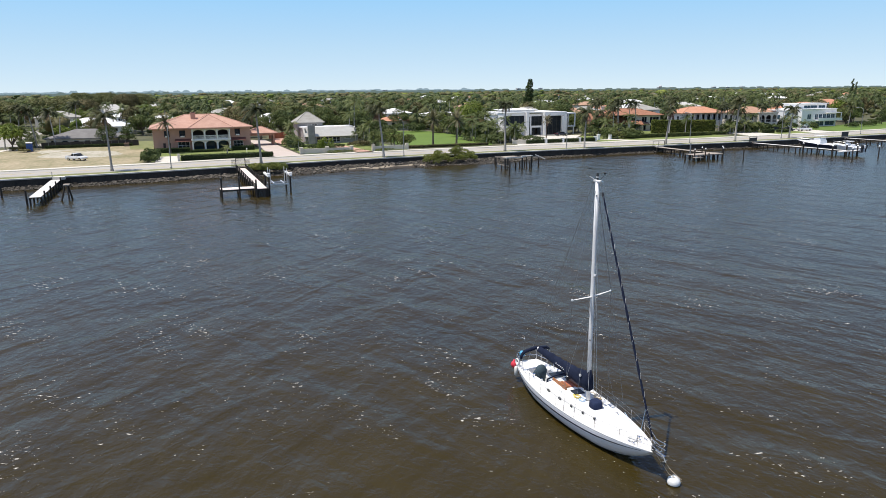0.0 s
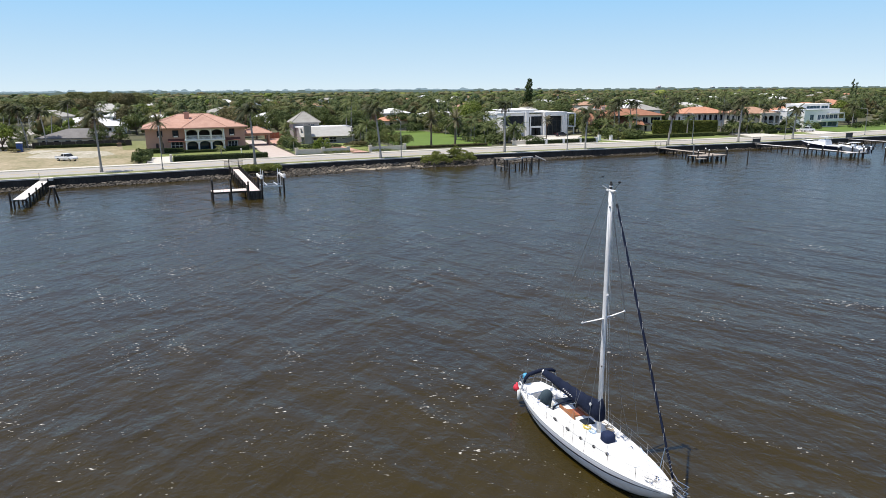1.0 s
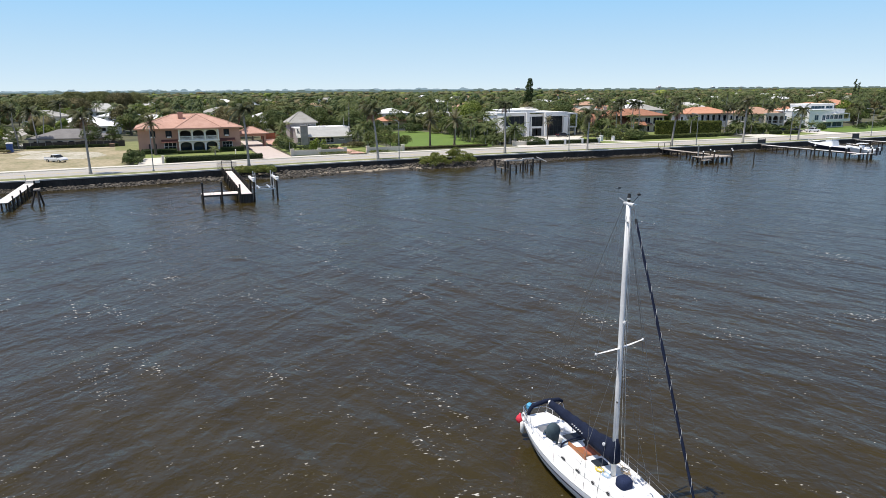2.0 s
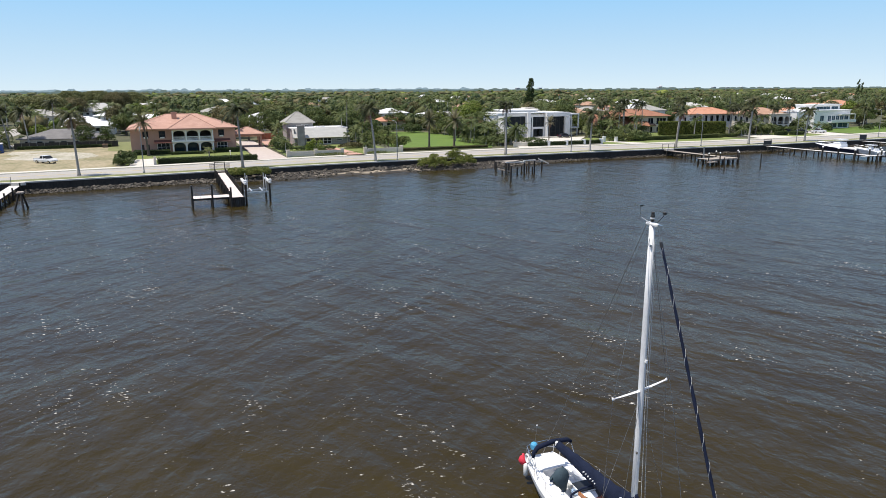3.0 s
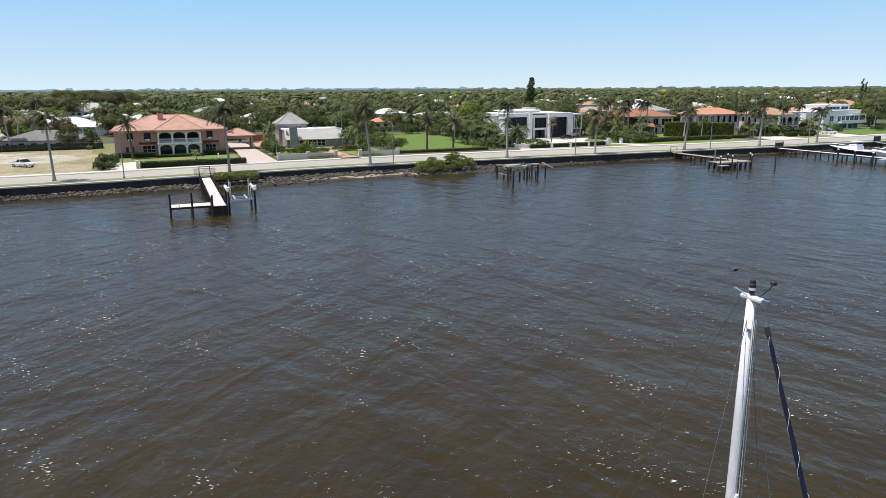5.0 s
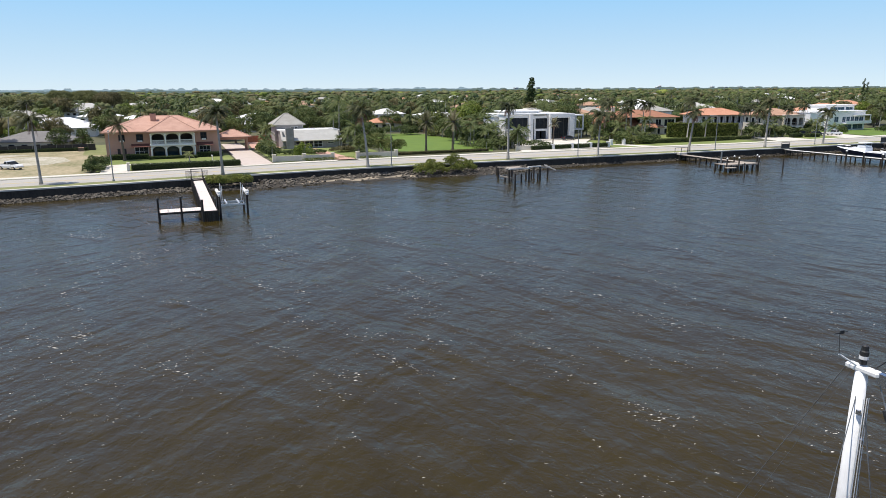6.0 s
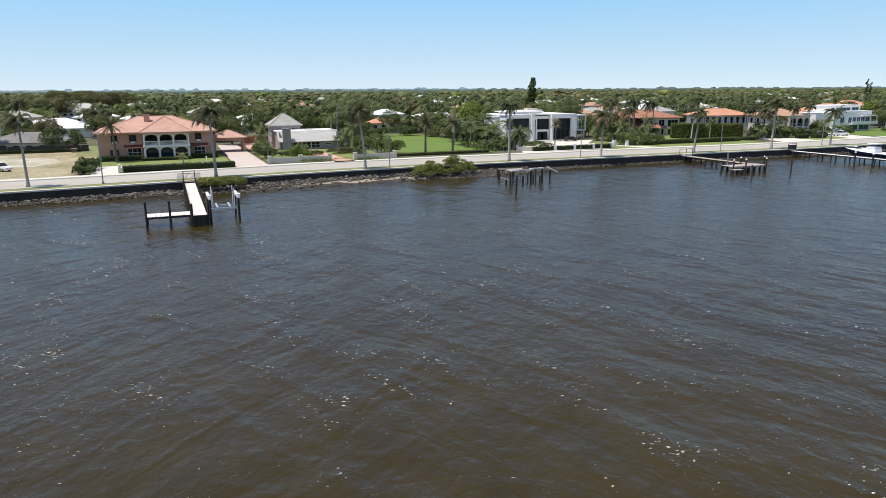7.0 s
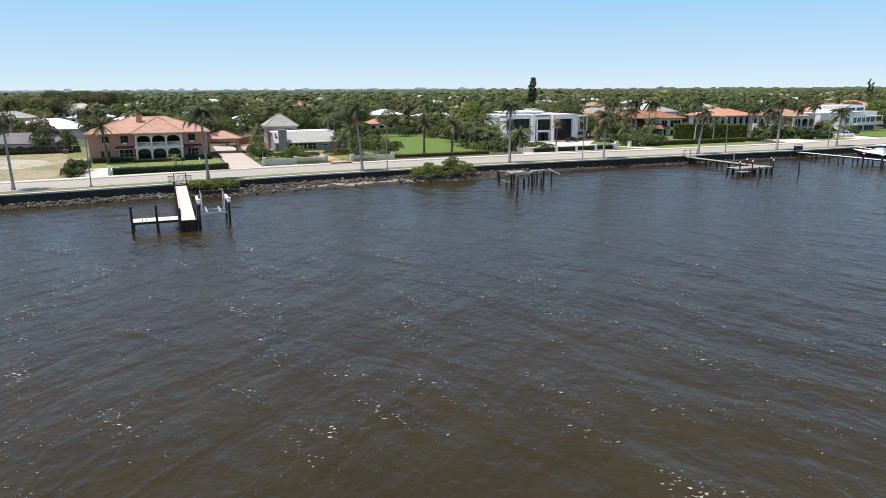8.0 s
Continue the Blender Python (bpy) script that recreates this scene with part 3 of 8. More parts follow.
patch("drive_villa", [(171, 33), (184, 29), (183, 36), (173, 41)], "walkway", "pale drive behind a hedge", G + 0.06)
patch("court_arches", [(196, 17.5), (240, 18.5), (240, 42), (206, 42)], "lawn_old", "garden before the arcaded house", G + 0.03)
patch("drive_arches", [(196, 17), (212, 17), (212, 38), (203, 38)], "walkway", "pale driveway", G + 0.06)
patch("drive_right", [(229, 17), (241, 18), (246, 45), (236, 45)], "walkway", "pale driveway with parked cars", G + 0.06)
patch("lawn_modern", [(246, 19.5), (330, 24), (330, 60), (246, 47)], "lawn", "sloping lawn of the white house", G + 0.03)
patch("street_back", [(-60, 92), (-5, 88), (-5, 97), (-60, 101)], "asphalt", "side street", G + 0.02)
patch("side_street", [(-59, 90), (-46, 90), (-46.5, 150), (-48, 205), (-50.5, 272), (-56, 272), (-58.5, 150)], "asphalt", "pale side street running inland between trees", G + 0.035)
patch("path_lot", [(-46.5, 68), (-43.8, 68), (-38.6, 90), (-41, 90)], "walkway", "pale pavement beside the lot", G + 0.05)
patch("driveway_back", [(-8, 60), (0, 58), (-2, 98), (-10, 98)], "verge", "grassy side track", G + 0.05)


# ---- houses ----
def wall_run(s, x0, x1, z0, z1, y0, y1, holes=()):
    """A wall along x with rectangular holes (x0, x1, z0, z1) cut right through."""
    xs = sorted({x0, x1, *[h[0] for h in holes], *[h[1] for h in holes]})
    for a, b in zip(xs, xs[1:]):
        if b - a < 1e-4:
            continue
        zs = [z0]
        for h in sorted(holes, key=lambda q: q[2]):
            if h[0] < b - 1e-4 and h[1] > a + 1e-4:
                zs += [h[2], h[3]]
        zs.append(z1)
        for c, d in zip(zs[::2], zs[1::2]):
            if d - c > 1e-4:
                s.box(a, y0, c, b, y1, d)
    return s


def window(house, x0, x1, z0, z1, y, bars=1, rails=1, glass="glass_dark", frame_mat="trim_white", sill=True, side=False):
    """A window set into a front wall at depth y (it looks towards -y)."""
    w = 0.09
    s = Shape()
    ring = lambda d, yy: [(x0 + d, yy, z0 + d), (x1 - d, yy, z0 + d), (x1 - d, yy, z1 - d), (x0 + d, yy, z1 - d)]
    s.loft([ring(0, y), ring(0, y + 0.12), ring(w, y + 0.12), ring(w, y), ring(0, y)])
    f = part("window", s, frame_mat, house)
    for i in range(1, bars + 1):
        x = x0 + (x1 - x0) * i / (bars + 1)
        part("glazing_bar", Shape().box(x - 0.035, y + 0.02, z0 + w, x + 0.035, y + 0.1, z1 - w), frame_mat, f)
    for i in range(1, rails + 1):
        z = z0 + (z1 - z0) * i / (rails + 1)
        part("glazing_bar", Shape().box(x0 + w, y + 0.025, z - 0.03, x1 - w, y + 0.095, z + 0.03), frame_mat, f)
    part("pane", Shape().box(x0 + w * 0.6, y + 0.05, z0 + w * 0.6, x1 - w * 0.6, y + 0.075, z1 - w * 0.6), glass, f, "dark glass pane")
    if sill:
        part("sill", Shape().box(x0 - 0.12, y - 0.2, z0 - 0.14, x1 + 0.12, y, z0 - 0.003), frame_mat, f)
    return f


def side_window(house, y0, y1, z0, z1, x, glass="glass_dark", frame_mat="trim_white"):
    """A window standing proud on a side wall that looks towards -x."""
    w = 0.1
    ring = lambda d, xx: [(xx, y0 + d, z0 + d), (xx, y1 - d, z0 + d), (xx, y1 - d, z1 - d), (xx, y0 + d, z1 - d)]
    f = part("window", Shape().loft([ring(0, x), ring(0, x - 0.06), ring(w, x - 0.06), ring(w, x), ring(0, x)]), frame_mat, house)
    part("pane", Shape().box(x - 0.03, y0 + w * 0.6, z0 + w * 0.6, x - 0.004, y1 - w * 0.6, z1 - w * 0.6), glass, f, "dark glass pane")


def hip(s, x0, x1, y0, y1, z, h, t=0.22, ridge=None):
    """A hipped roof with a thick eave over a rectangle."""
    w, d = x1 - x0, y1 - y0
    r = min(w, d) / 2 if ridge is None else ridge
    if w >= d:
        a, b = (x0 + r, (y0 + y1) / 2, z + h), (x1 - r, (y0 + y1) / 2, z + h)
    else:
        a, b = ((x0 + x1) / 2, y0 + r, z + h), ((x0 + x1) / 2, y1 - r, z + h)
    base = [(x0, y0), (x1, y0), (x1, y1), (x0, y1)]
    v = [(x, y, z - t) for x, y in base] + [(x, y, z) for x, y in base] + [a, b]
    f = [(3, 2, 1, 0)] + [(i, (i + 1) % 4, 4 + (i + 1) % 4, 4 + i) for i in range(4)]
    f += [(4, 5, 9, 8), (5, 6, 9), (6, 7, 8, 9), (7, 4, 8)] if w >= d else [(4, 5, 8), (5, 6, 9, 8), (6, 7, 9), (7, 4, 8, 9)]
    return s.add(v, f), base, a, b


def ridge_caps(s, x0, x1, y0, y1, z, a, b, r=0.14):
    w, d = x1 - x0, y1 - y0
    ends = [((x0, y0, z), a), ((x0, y1, z), a), ((x1, y0, z), b), ((x1, y1, z), b)] if w >= d else [((x0, y0, z), a), ((x1, y0, z), a), ((x0, y1, z), b), ((x1, y1, z), b)]
    for p, q in ends:
        s.tube([p, q], r, 5)
    if (Vector(a) - Vector(b)).length > 0.1:
        s.tube([a, b], r, 5)


def hip_roof(house, x0, x1, y0, y1, z, h, mat, t=0.22, label="", caps=True, name="roof"):
    s, base, a, b = hip(Shape(), x0, x1, y0, y1, z, h, t)
    ro = part(name, s, mat, house, label)
    if caps:
        c = Shape()
        ridge_caps(c, x0, x1, y0, y1, z, a, b)
        part("ridge_tiles", c, mat, ro)
    return ro


def arch_wall(s, x0, x1, z0, z1, y0, y1, spans, spring, rise):
    """A wall of arches: spans are (x0, x1) openings from z0 up to a rounded head."""
    edges = [x0]
    for a, b in spans:
        edges += [a, b]
    edges.append(x1)
    for a, b in zip(edges[::2], edges[1::2]):
        if b - a > 0.01:
            s.box(a, y0, z0, b, y1, z1)
    for a, b in spans:
        n = 10
        pts = [(a + (b - a) * i / n, spring + rise * math.sqrt(max(0, 1 - (2 * i / n - 1) ** 2))) for i in range(n + 1)]
        for (xa, za), (xb, zb) in zip(pts, pts[1:]):
            v = [(xa, y0, za), (xb, y0, zb), (xb, y0, z1), (xa, y0, z1), (xa, y1, za), (xb, y1, zb), (xb, y1, z1), (xa, y1, z1)]
            s.add(v, [(0, 1, 2, 3), (7, 6, 5, 4), (4, 5, 1, 0), (3, 2, 6, 7)])
    return s


def chimney(house, x, y, z0, z1, w, d, mat):
    s = Shape().box(x - w / 2, y - d / 2, z0, x + w / 2, y + d / 2, z1)
    s.box(x - w / 2 - 0.12, y - d / 2 - 0.12, z1, x + w / 2 + 0.12, y + d / 2 + 0.12, z1 + 0.2)
    return part("chimney", s, mat, house)


def salmon_house():
    h = thing("house", (0, 47, G), "two storey salmon stucco house with tiled roof and white arched loggia", "house")
    h.matrix_basis = pose(0.35, 42.4, G) @ Matrix.Diagonal((0.975, 0.975, 0.985, 1))
    # left wing, right wing, back body; the loggia stands forward of them
    s = Shape()
    holes = [(1.7, 3.2, 4.4, 6.2), (5.9, 7.6, 4.3, 6.2), (5.3, 8.6, 0.7, 2.9), (1.2, 1.9, 0.0, 2.6), (2.6, 3.3, 0.0, 2.6)]
    wall_run(s, -1.4, 9.3, 0, 6.75, 2.6, 2.95, holes)
    holes_r = [(21.8, 23.4, 4.4, 6.3), (21.3, 24.1, 0.6, 2.8)]
    wall_run(s, 20.2, 26.4, 0, 6.75, 2.6, 2.95, holes_r)
    s.box(-1.4, 2.95, 0, -1.05, 22, 6.75).box(26.05, 2.95, 0, 26.4, 22, 6.75).box(-1.05, 21.65, 0, 26.05, 22, 6.75)
    s.box(9.3, 2.6, 0, 20.2, 2.95, 0.4)
    part("wall", s, "salmon", h, "salmon stucco wall")
    part("inner_wall", Shape().box(-1.0, 5.6, 0, 26.0, 5.8, 6.6).box(9.4, 2.7, 3.2, 20.1, 5.6, 3.4), "dark_room", h)
    for x0, x1, z0, z1 in holes[:3] + holes_r:
        window(h, x0, x1, z0, z1, 2.55, bars=2 if x1 - x0 > 2 else 1, rails=1, frame_mat="trim_white" if x1 - x0 > 2 else "awning", sill=x1 - x0 > 2)
        mx, mw = (x0 + x1) / 2, (x1 - x0) * 0.34
        part("window_planter", Shape().box(mx - mw, 2.3, z0 - 0.12, mx + mw, 2.6, z0 + 0.28, 0.03), "trim_white", h, "white planter under the window")
    for x0, x1 in ((1.2, 1.9), (2.6, 3.3)):
        part("door", Shape().box(x0, 2.7, 0, x1, 2.8, 2.6), "awning", h, "dark narrow door")
    # loggia: two floors of three arches, white columns and balustrade
    spans = [(9.55 + i * 3.5, 12.75 + i * 3.5) for i in range(3)]
    spans = [(a + 0.12, b - 0.12) for a, b in spans]
    s = Shape()
    arch_wall(s, 9.3, 20.2, 0.0, 3.25, 0, 0.35, spans, 2.25, 0.8)
    arch_wall(s, 9.3, 20.2, 3.55, 6.75, 0, 0.35, spans, 5.55, 0.75)
    s.box(9.3, 0.35, 0, 9.65, 2.6, 6.75).box(19.85, 0.35, 0, 20.2, 2.6, 6.75)
    part("loggia", s, "cream_wall", h, "pale stucco arcade on two floors")
    part("balcony_floor", Shape().box(9.1, -0.25, 3.25, 20.4, 2.6, 3.55), "trim_white", h)
    for i, (a, b) in enumerate(spans):
        bal = Shape().box(a, 0.08, 4.55, b, 0.26, 4.68).box(a, 0.08, 3.55, b, 0.26, 3.66)
        for k in range(12):
            x = a + (b - a) * (k + 0.5) / 12
            bal.lathe((x, 0.17, 3.66), [(0.05, 0), (0.085, 0.25), (0.05, 0.5), (0.05, 0.89)], 6)
        part("balustrade", bal, "trim_white", h, "white turned balustrade")
    for x in [9.42] + [12.95 + i * 3.5 for i in range(2)] + [20.08]:
        for z in (0, 3.55):
            part("column", Shape().lathe((x, -0.1, z), [(0.24, 0), (0.24, 0.15), (0.17, 0.2), (0.15, 2.5), (0.22, 2.62), (0.22, 2.75)], 10), "trim_white", h, "white round column")
    # roofs
    hip_roof(h, -2.3, 27.3, 1.7, 22.9, 6.9, 3.6, "tile_salmon", label="salmon clay tile hip roof")
    hip_roof(h, 8.3, 21.2, -1.0, 14.0, 6.98, 3.62, "tile_salmon", label="salmon clay tile hip roof")
    c = chimney(h, 10.4, 9.0, 8.4, 10.9, 1.4, 1.1, "salmon")
    part("flue_hood", Shape().box(9.95, 8.6, 11.1, 10.85, 9.4, 11.3), "awning", c)
    # awnings over the lower windows
    for a, b in ((4.6, 9.2), (20.6, 24.9)):
        s = Shape()
        s.loft([[(a, 1.1, 3.0), (a, 2.6, 3.75), (a, 2.6, 3.68), (a, 1.1, 2.93)], [(b, 1.1, 3.0), (b, 2.6, 3.75), (b, 2.6, 3.68), (b, 1.1, 2.93)]], True)
        part("awning", s, "awning_rust", h, "rust brown window canopy")
    s = Shape().box(-2.4, 1.6, 6.55, 27.4, 1.72, 6.72).box(8.2, -1.1, 6.6, 21.3, -0.98, 6.78)
    part("gutter", s, "tile_brown", h)
    for x in (10.0, 13.5, 17.0):
        part("glass_door", Shape().box(x, 5.5, 0.3, x + 2.4, 5.58, 2.7), "glass_blue", h, "bluish glass door in the shade")
    # carport wing
    for x in (27.2, 35.0):
        part("carport_post", Shape().box(x, 15, 0, x + 0.5, 15.4, 3.2), "salmon", h)
    part("carport_beam", Shape().box(27.2, 15, 3.2, 35.5, 15.4, 3.9), "salmon", h)
    part("carport_side", Shape().box(27.2, 15.4, 0, 27.5, 21.5, 3.8), "salmon", h)
    part("carport_side", Shape().box(35.2, 15.4, 0, 35.5, 21.5, 3.8), "salmon", h)
    hip_roof(h, 26.6, 36.4, 14, 23, 4.1, 1.9, "tile_salmon", label="low carport roof")
    return h


def grey_house():
    h = thing("house", (44.5, 55, G), "low grey house with a square tower, chimney and sloping shingle front", "house")
    s = Shape()
    holes = [(4.0, 11.9, 0.3, 2.15), (13.4, 15.4, 1.25, 1.75)]
    wall_run(s, 0.3, 17.3, 0, 2.5, 1.6, 1.9, holes)
    s.box(0.3, 1.9, 0, 0.6, 12, 5.0).box(17.0, 1.9, 0, 17.3, 12, 5.0).box(0.6, 11.7, 0, 17.0, 12, 5.0)
    part("wall", s, "grey_wall", h, "grey brick wall")
    part("inner_wall", Shape().box(0.7, 4.0, 0, 16.9, 4.2, 2.4), "dark_room", h)
    for i in range(3):
        window(h, 4.0 + i * 2.65, 6.6 + i * 2.65, 0.3, 2.15, 1.65, 1, 1, sill=False)
    window(h, 13.4, 15.4, 1.25, 1.75, 1.65, 0, 0, sill=False)
    # the front slope, a pale mansard that runs up to the flat roof
    s = Shape()
    prof = [(0.7, 2.35), (3.6, 5.35), (3.9, 5.3), (1.0, 2.2)]
    s.loft([[(-0.2, y, z) for y, z in prof], [(17.6, y, z) for y, z in prof]], True)
    part("front_roof", s, "roof_pale", h, "pale shingle front slope")
    part("flat_roof", Shape().box(-0.1, 3.6, 5.0, 17.5, 12.4, 5.3), "roof_white", h, "white flat roof")
    part("skylight", Shape().box(8.0, 6.5, 5.3, 11.0, 8.0, 5.55, 0.05), "trim_white", h, "white roof skylight")
    part("gable_side", Shape().add([(17.3, 0.9, 0), (17.3, 3.8, 0), (17.3, 3.8, 5.2), (17.3, 0.9, 2.4), (17.7, 0.9, 0), (17.7, 3.8, 0), (17.7, 3.8, 5.2), (17.7, 0.9, 2.4)],
                                   [(0, 3, 2, 1), (4, 5, 6, 7), (0, 4, 7, 3), (3, 7, 6, 2), (1, 2, 6, 5)]), "grey_wall", h)
    chimney(h, 2.2, 0.9, 0, 5.9, 2.2, 1.3, "grey_wall")
    # tower
    t = part("tower", wall_run(Shape(), -0.6, 7.9, 0, 6.5, 10.5, 10.8, [(4.2, 6.4, 4.6, 6.0)]).box(-0.6, 10.8, 0, -0.3, 18, 6.5).box(7.6, 10.8, 0, 7.9, 18, 6.5).box(-0.3, 17.7, 0, 7.6, 18, 6.5),
             "grey_wall", h, "square grey tower")
    part("tower_side", Shape().box(7.9, 10.6, 5.0, 8.0, 17.9, 6.5), "white_wall", h, "white side wall")
    window(h, 4.2, 5.25, 4.6, 6.0, 10.55, 1, 1, sill=False)
    window(h, 5.35, 6.4, 4.6, 6.0, 10.55, 1, 1, sill=False)
    window(h, 2.0, 3.8, 1.9, 3.3, 10.35, 1, 0, sill=False, glass="glass_blue")
    hip_roof(h, -1.3, 8.6, 9.8, 18.7, 6.6, 3.3, "roof_grey", label="grey pyramid roof")
    part("side_wing", Shape().box(8.2, 12.3, 0, 17.0, 17.8, 4.6), "white_wall", h, "white rear wing")
    part("rear_roof", Shape().box(8.1, 12.2, 4.6, 17.6, 18.2, 4.85), "roof_white", h)
    return h


def modern_house():
    h = thing("house", (111, 56, G), "white two storey modern house with tall dark glass and flat roofs", "house")
    s = Shape()
    # low left block
    wall_run(s, 5.0, 6.6, 0, 7.6, 6.0, 6.3)
    s.box(5.0, 6.3, 0, 5.3, 12, 7.6)
    # upper glazed room over the porch
    wall_run(s, 6.6, 15.4, 3.2, 8.4, 1.0, 1.3, [(6.9, 15.1, 3.9, 7.4)])
    wall_run(s, 6.6, 15.4, 0, 3.2, 2.0, 2.3, [(9.3, 10.9, 0.2, 2.6), (12.0, 13.0, 0.9, 2.5)])
    s.box(6.6, 1.3, 0.0, 6.9, 14.5, 8.4).box(6.4, 0.4, 3.2, 15.6, 1.0, 3.75)
    # fin, entrance bay, glass hall
    s.box(15.4, -0.2, 0, 16.6, 3.0, 8.8)
    wall_run(s, 16.6, 23.2, 0, 8.0, 1.5, 1.8, [(17.0, 17.9, 0.2, 6.9), (18.4, 22.9, 3.6, 7.1), (18.6, 22.6, 0.1, 2.9)])
    s.box(22.9, -0.4, 0, 23.6, 2.5, 8.6).box(30.6, -0.4, 0, 32.6, 14, 8.6).box(23.6, -0.4, 7.2, 30.6, 2.5, 8.6)
    s.box(5.3, 14.5, 0, 32.6, 14.8, 7.6)
    # right wing with the framed balcony
    s.box(32.6, 3.0, 2.7, 38.6, 8.5, 3.1).box(38.2, 3.0, 3.1, 38.6, 3.45, 7.6).box(38.2, 8.1, 3.1, 38.6, 8.5, 7.6).box(35.2, 3.0, 3.1, 35.5, 3.3, 7.6).box(32.6, 3.0, 7.6, 38.6, 8.5, 8.0)
    s.box(32.6, 8.5, 0, 38.6, 8.8, 8.0).box(37.9, 3.3, 0, 38.3, 3.7, 2.7)
    part("wall", s, "white_wall", h, "white rendered wall")
    part("inner_wall", Shape().box(5.4, 10.5, 0, 30.6, 10.7, 7.4).box(9.2, 2.4, 3.0, 30.5, 10.4, 3.2), "dark_room", h)
    for i in range(4):
        window(h, 6.95 + i * 2.04, 8.96 + i * 2.04, 3.9, 7.4, 1.05, 0, 0, sill=False, frame_mat="black_metal")
    window(h, 9.3, 10.9, 0.2, 2.6, 2.05, 0, 0, sill=False, frame_mat="black_metal")
    window(h, 12.0, 13.0, 0.9, 2.5, 2.05, 1, 1, sill=False)
    window(h, 17.0, 17.9, 0.2, 6.9, 1.55, 0, 3, sill=False, frame_mat="black_metal")
    window(h, 18.4, 22.9, 3.6, 7.1, 1.55, 2, 0, sill=False, frame_mat="black_metal")
    for i in range(2):
        window(h, 18.7 + i * 2.2, 20.2 + i * 2.2, 0.1, 2.8, 1.55, 0, 0, sill=False, frame_mat="black_metal")
    for i in range(4):
        window(h, 23.6 + i * 1.75, 25.35 + i * 1.75, 0.15, 7.2, 0.6, 0, 3, sill=False, frame_mat="black_metal")
    window(h, 32.8, 38.0, 3.15, 7.55, 8.36, 3, 0, sill=False, frame_mat="black_metal")
    window(h, 32.8, 37.8, 0.1, 2.6, 8.36, 3, 0, sill=False, frame_mat="black_metal")
    part("balcony_rail", Shape().box(32.7, 3.02, 4.05, 38.2, 3.08, 4.1).box(32.7, 3.02, 3.55, 38.2, 3.06, 3.58), "steel", h, "thin steel balcony rail")
    part("roof", Shape().box(6.3, 0.6, 8.4, 31.0, 15.1, 8.7).box(4.7, 5.7, 7.6, 6.6, 12.3, 7.9), "roof_white", h, "white flat roof with a deep edge")
    part("roof_lantern", hip(Shape().box(9.8, 5.0, 8.7, 21.5, 13, 9.3), 8.8, 22.5, 4.2, 14, 9.5, 0.4)[0], "roof_white", h, "white raised roof")
    part("roof_plant", Shape().box(20.5, 11.5, 8.7, 24.5, 14.5, 10.2).box(22.6, 9, 8.7, 24.6, 11, 9.8), "cream_wall", h, "rooftop plant box")
    part("step", Shape().box(8.6, -1.5, 0, 31, 2.0, 0.16).box(8.2, -2.2, 0, 31.4, -1.5, 0.08), "walkway", h)
    return h


def orange_villa():
    h = thing("house", (166, 64, G), "orange tiled villa with clay walls and a cream gabled front", "house", turn=-14)
    s = Shape()
    wall_run(s, 10.5, 24.5, 0, 6.2, 1.0, 1.3, [(12.0, 14.2, 3.7, 5.2), (16.6, 18.8, 2.7, 5.6), (20.0, 24.0, 3.0, 5.6), (16.8, 18.6, 0.1, 2.3), (20.2, 24.0, 0.2, 2.2)])
    s.box(24.2, 1.3, 0, 24.5, 16, 6.2).box(0, 3.5, 0, 10.5, 3.8, 4.2)
    part("wall", s, "cream_wall", h, "cream stucco wall")
    part("inner_wall", Shape().box(0.5, 5, 0, 24.0, 5.2, 6.0), "dark_room", h)
    window(h, 12.0, 14.2, 3.7, 5.2, 1.05, 1, 0)
    window(h, 16.6, 18.8, 2.7, 5.6, 1.05, 1, 0, sill=False)
    window(h, 20.0, 24.0, 3.0, 5.6, 1.05, 2, 0)
    window(h, 16.8, 18.6, 0.1, 2.3, 1.05, 1, 0, sill=False)
    window(h, 20.2, 24.0, 0.2, 2.2, 1.05, 2, 0, sill=False)
    hip_roof(h, -1, 25.6, 0.0, 17, 6.4, 2.4, "tile_brick", label="orange clay tile roof")
    # long sloping roofs in front, down to the porch
    s = Shape()
    s.loft([[(-6, 1.5, 3.2), (-6, 9, 8.3), (-6, 9, 8.0), (-6, 1.5, 2.9)], [(10.8, 1.5, 3.2), (10.8, 9, 8.3), (10.8, 9, 8.0), (10.8, 1.5, 2.9)]], True)
    part("side_roof", s, "tile_brick", h)
    s = Shape()
    s.loft([[(9.5, -2.2, 2.7), (9.5, 1.0, 4.4), (9.5, 1.0, 4.15), (9.5, -2.2, 2.45)], [(16.2, -2.2, 2.7), (16.2, 1.0, 4.4), (16.2, 1.0, 4.15), (16.2, -2.2, 2.45)]], True)
    part("porch_roof", s, "tile_brick", h, "tiled porch roof")
    for x in (9.8, 12.8, 15.9):
        part("porch_post", Shape().box(x - 0.15, -2.0, 0, x + 0.15, -1.7, 2.5), "cream_wall", h)
    part("side_wall", Shape().box(-5.8, 6.0, 0, 0, 6.3, 5.0), "clay_wall", h, "clay coloured side wall")
    s = Shape()
    s.loft([[(14.6, -0.6, 3.6), (14.6, 1.0, 4.6), (14.6, 1.0, 4.45), (14.6, -0.6, 3.45)], [(19.5, -0.6, 2.6), (19.5, 1.0, 3.3), (19.5, 1.0, 3.15), (19.5, -0.6, 2.45)]], True)
    part("canopy", s, "awning", h, "dark entrance canopy")
    chimney(h, 2.5, 8.0, 6.5, 9.6, 1.2, 1.0, "cream_wall")
    return h


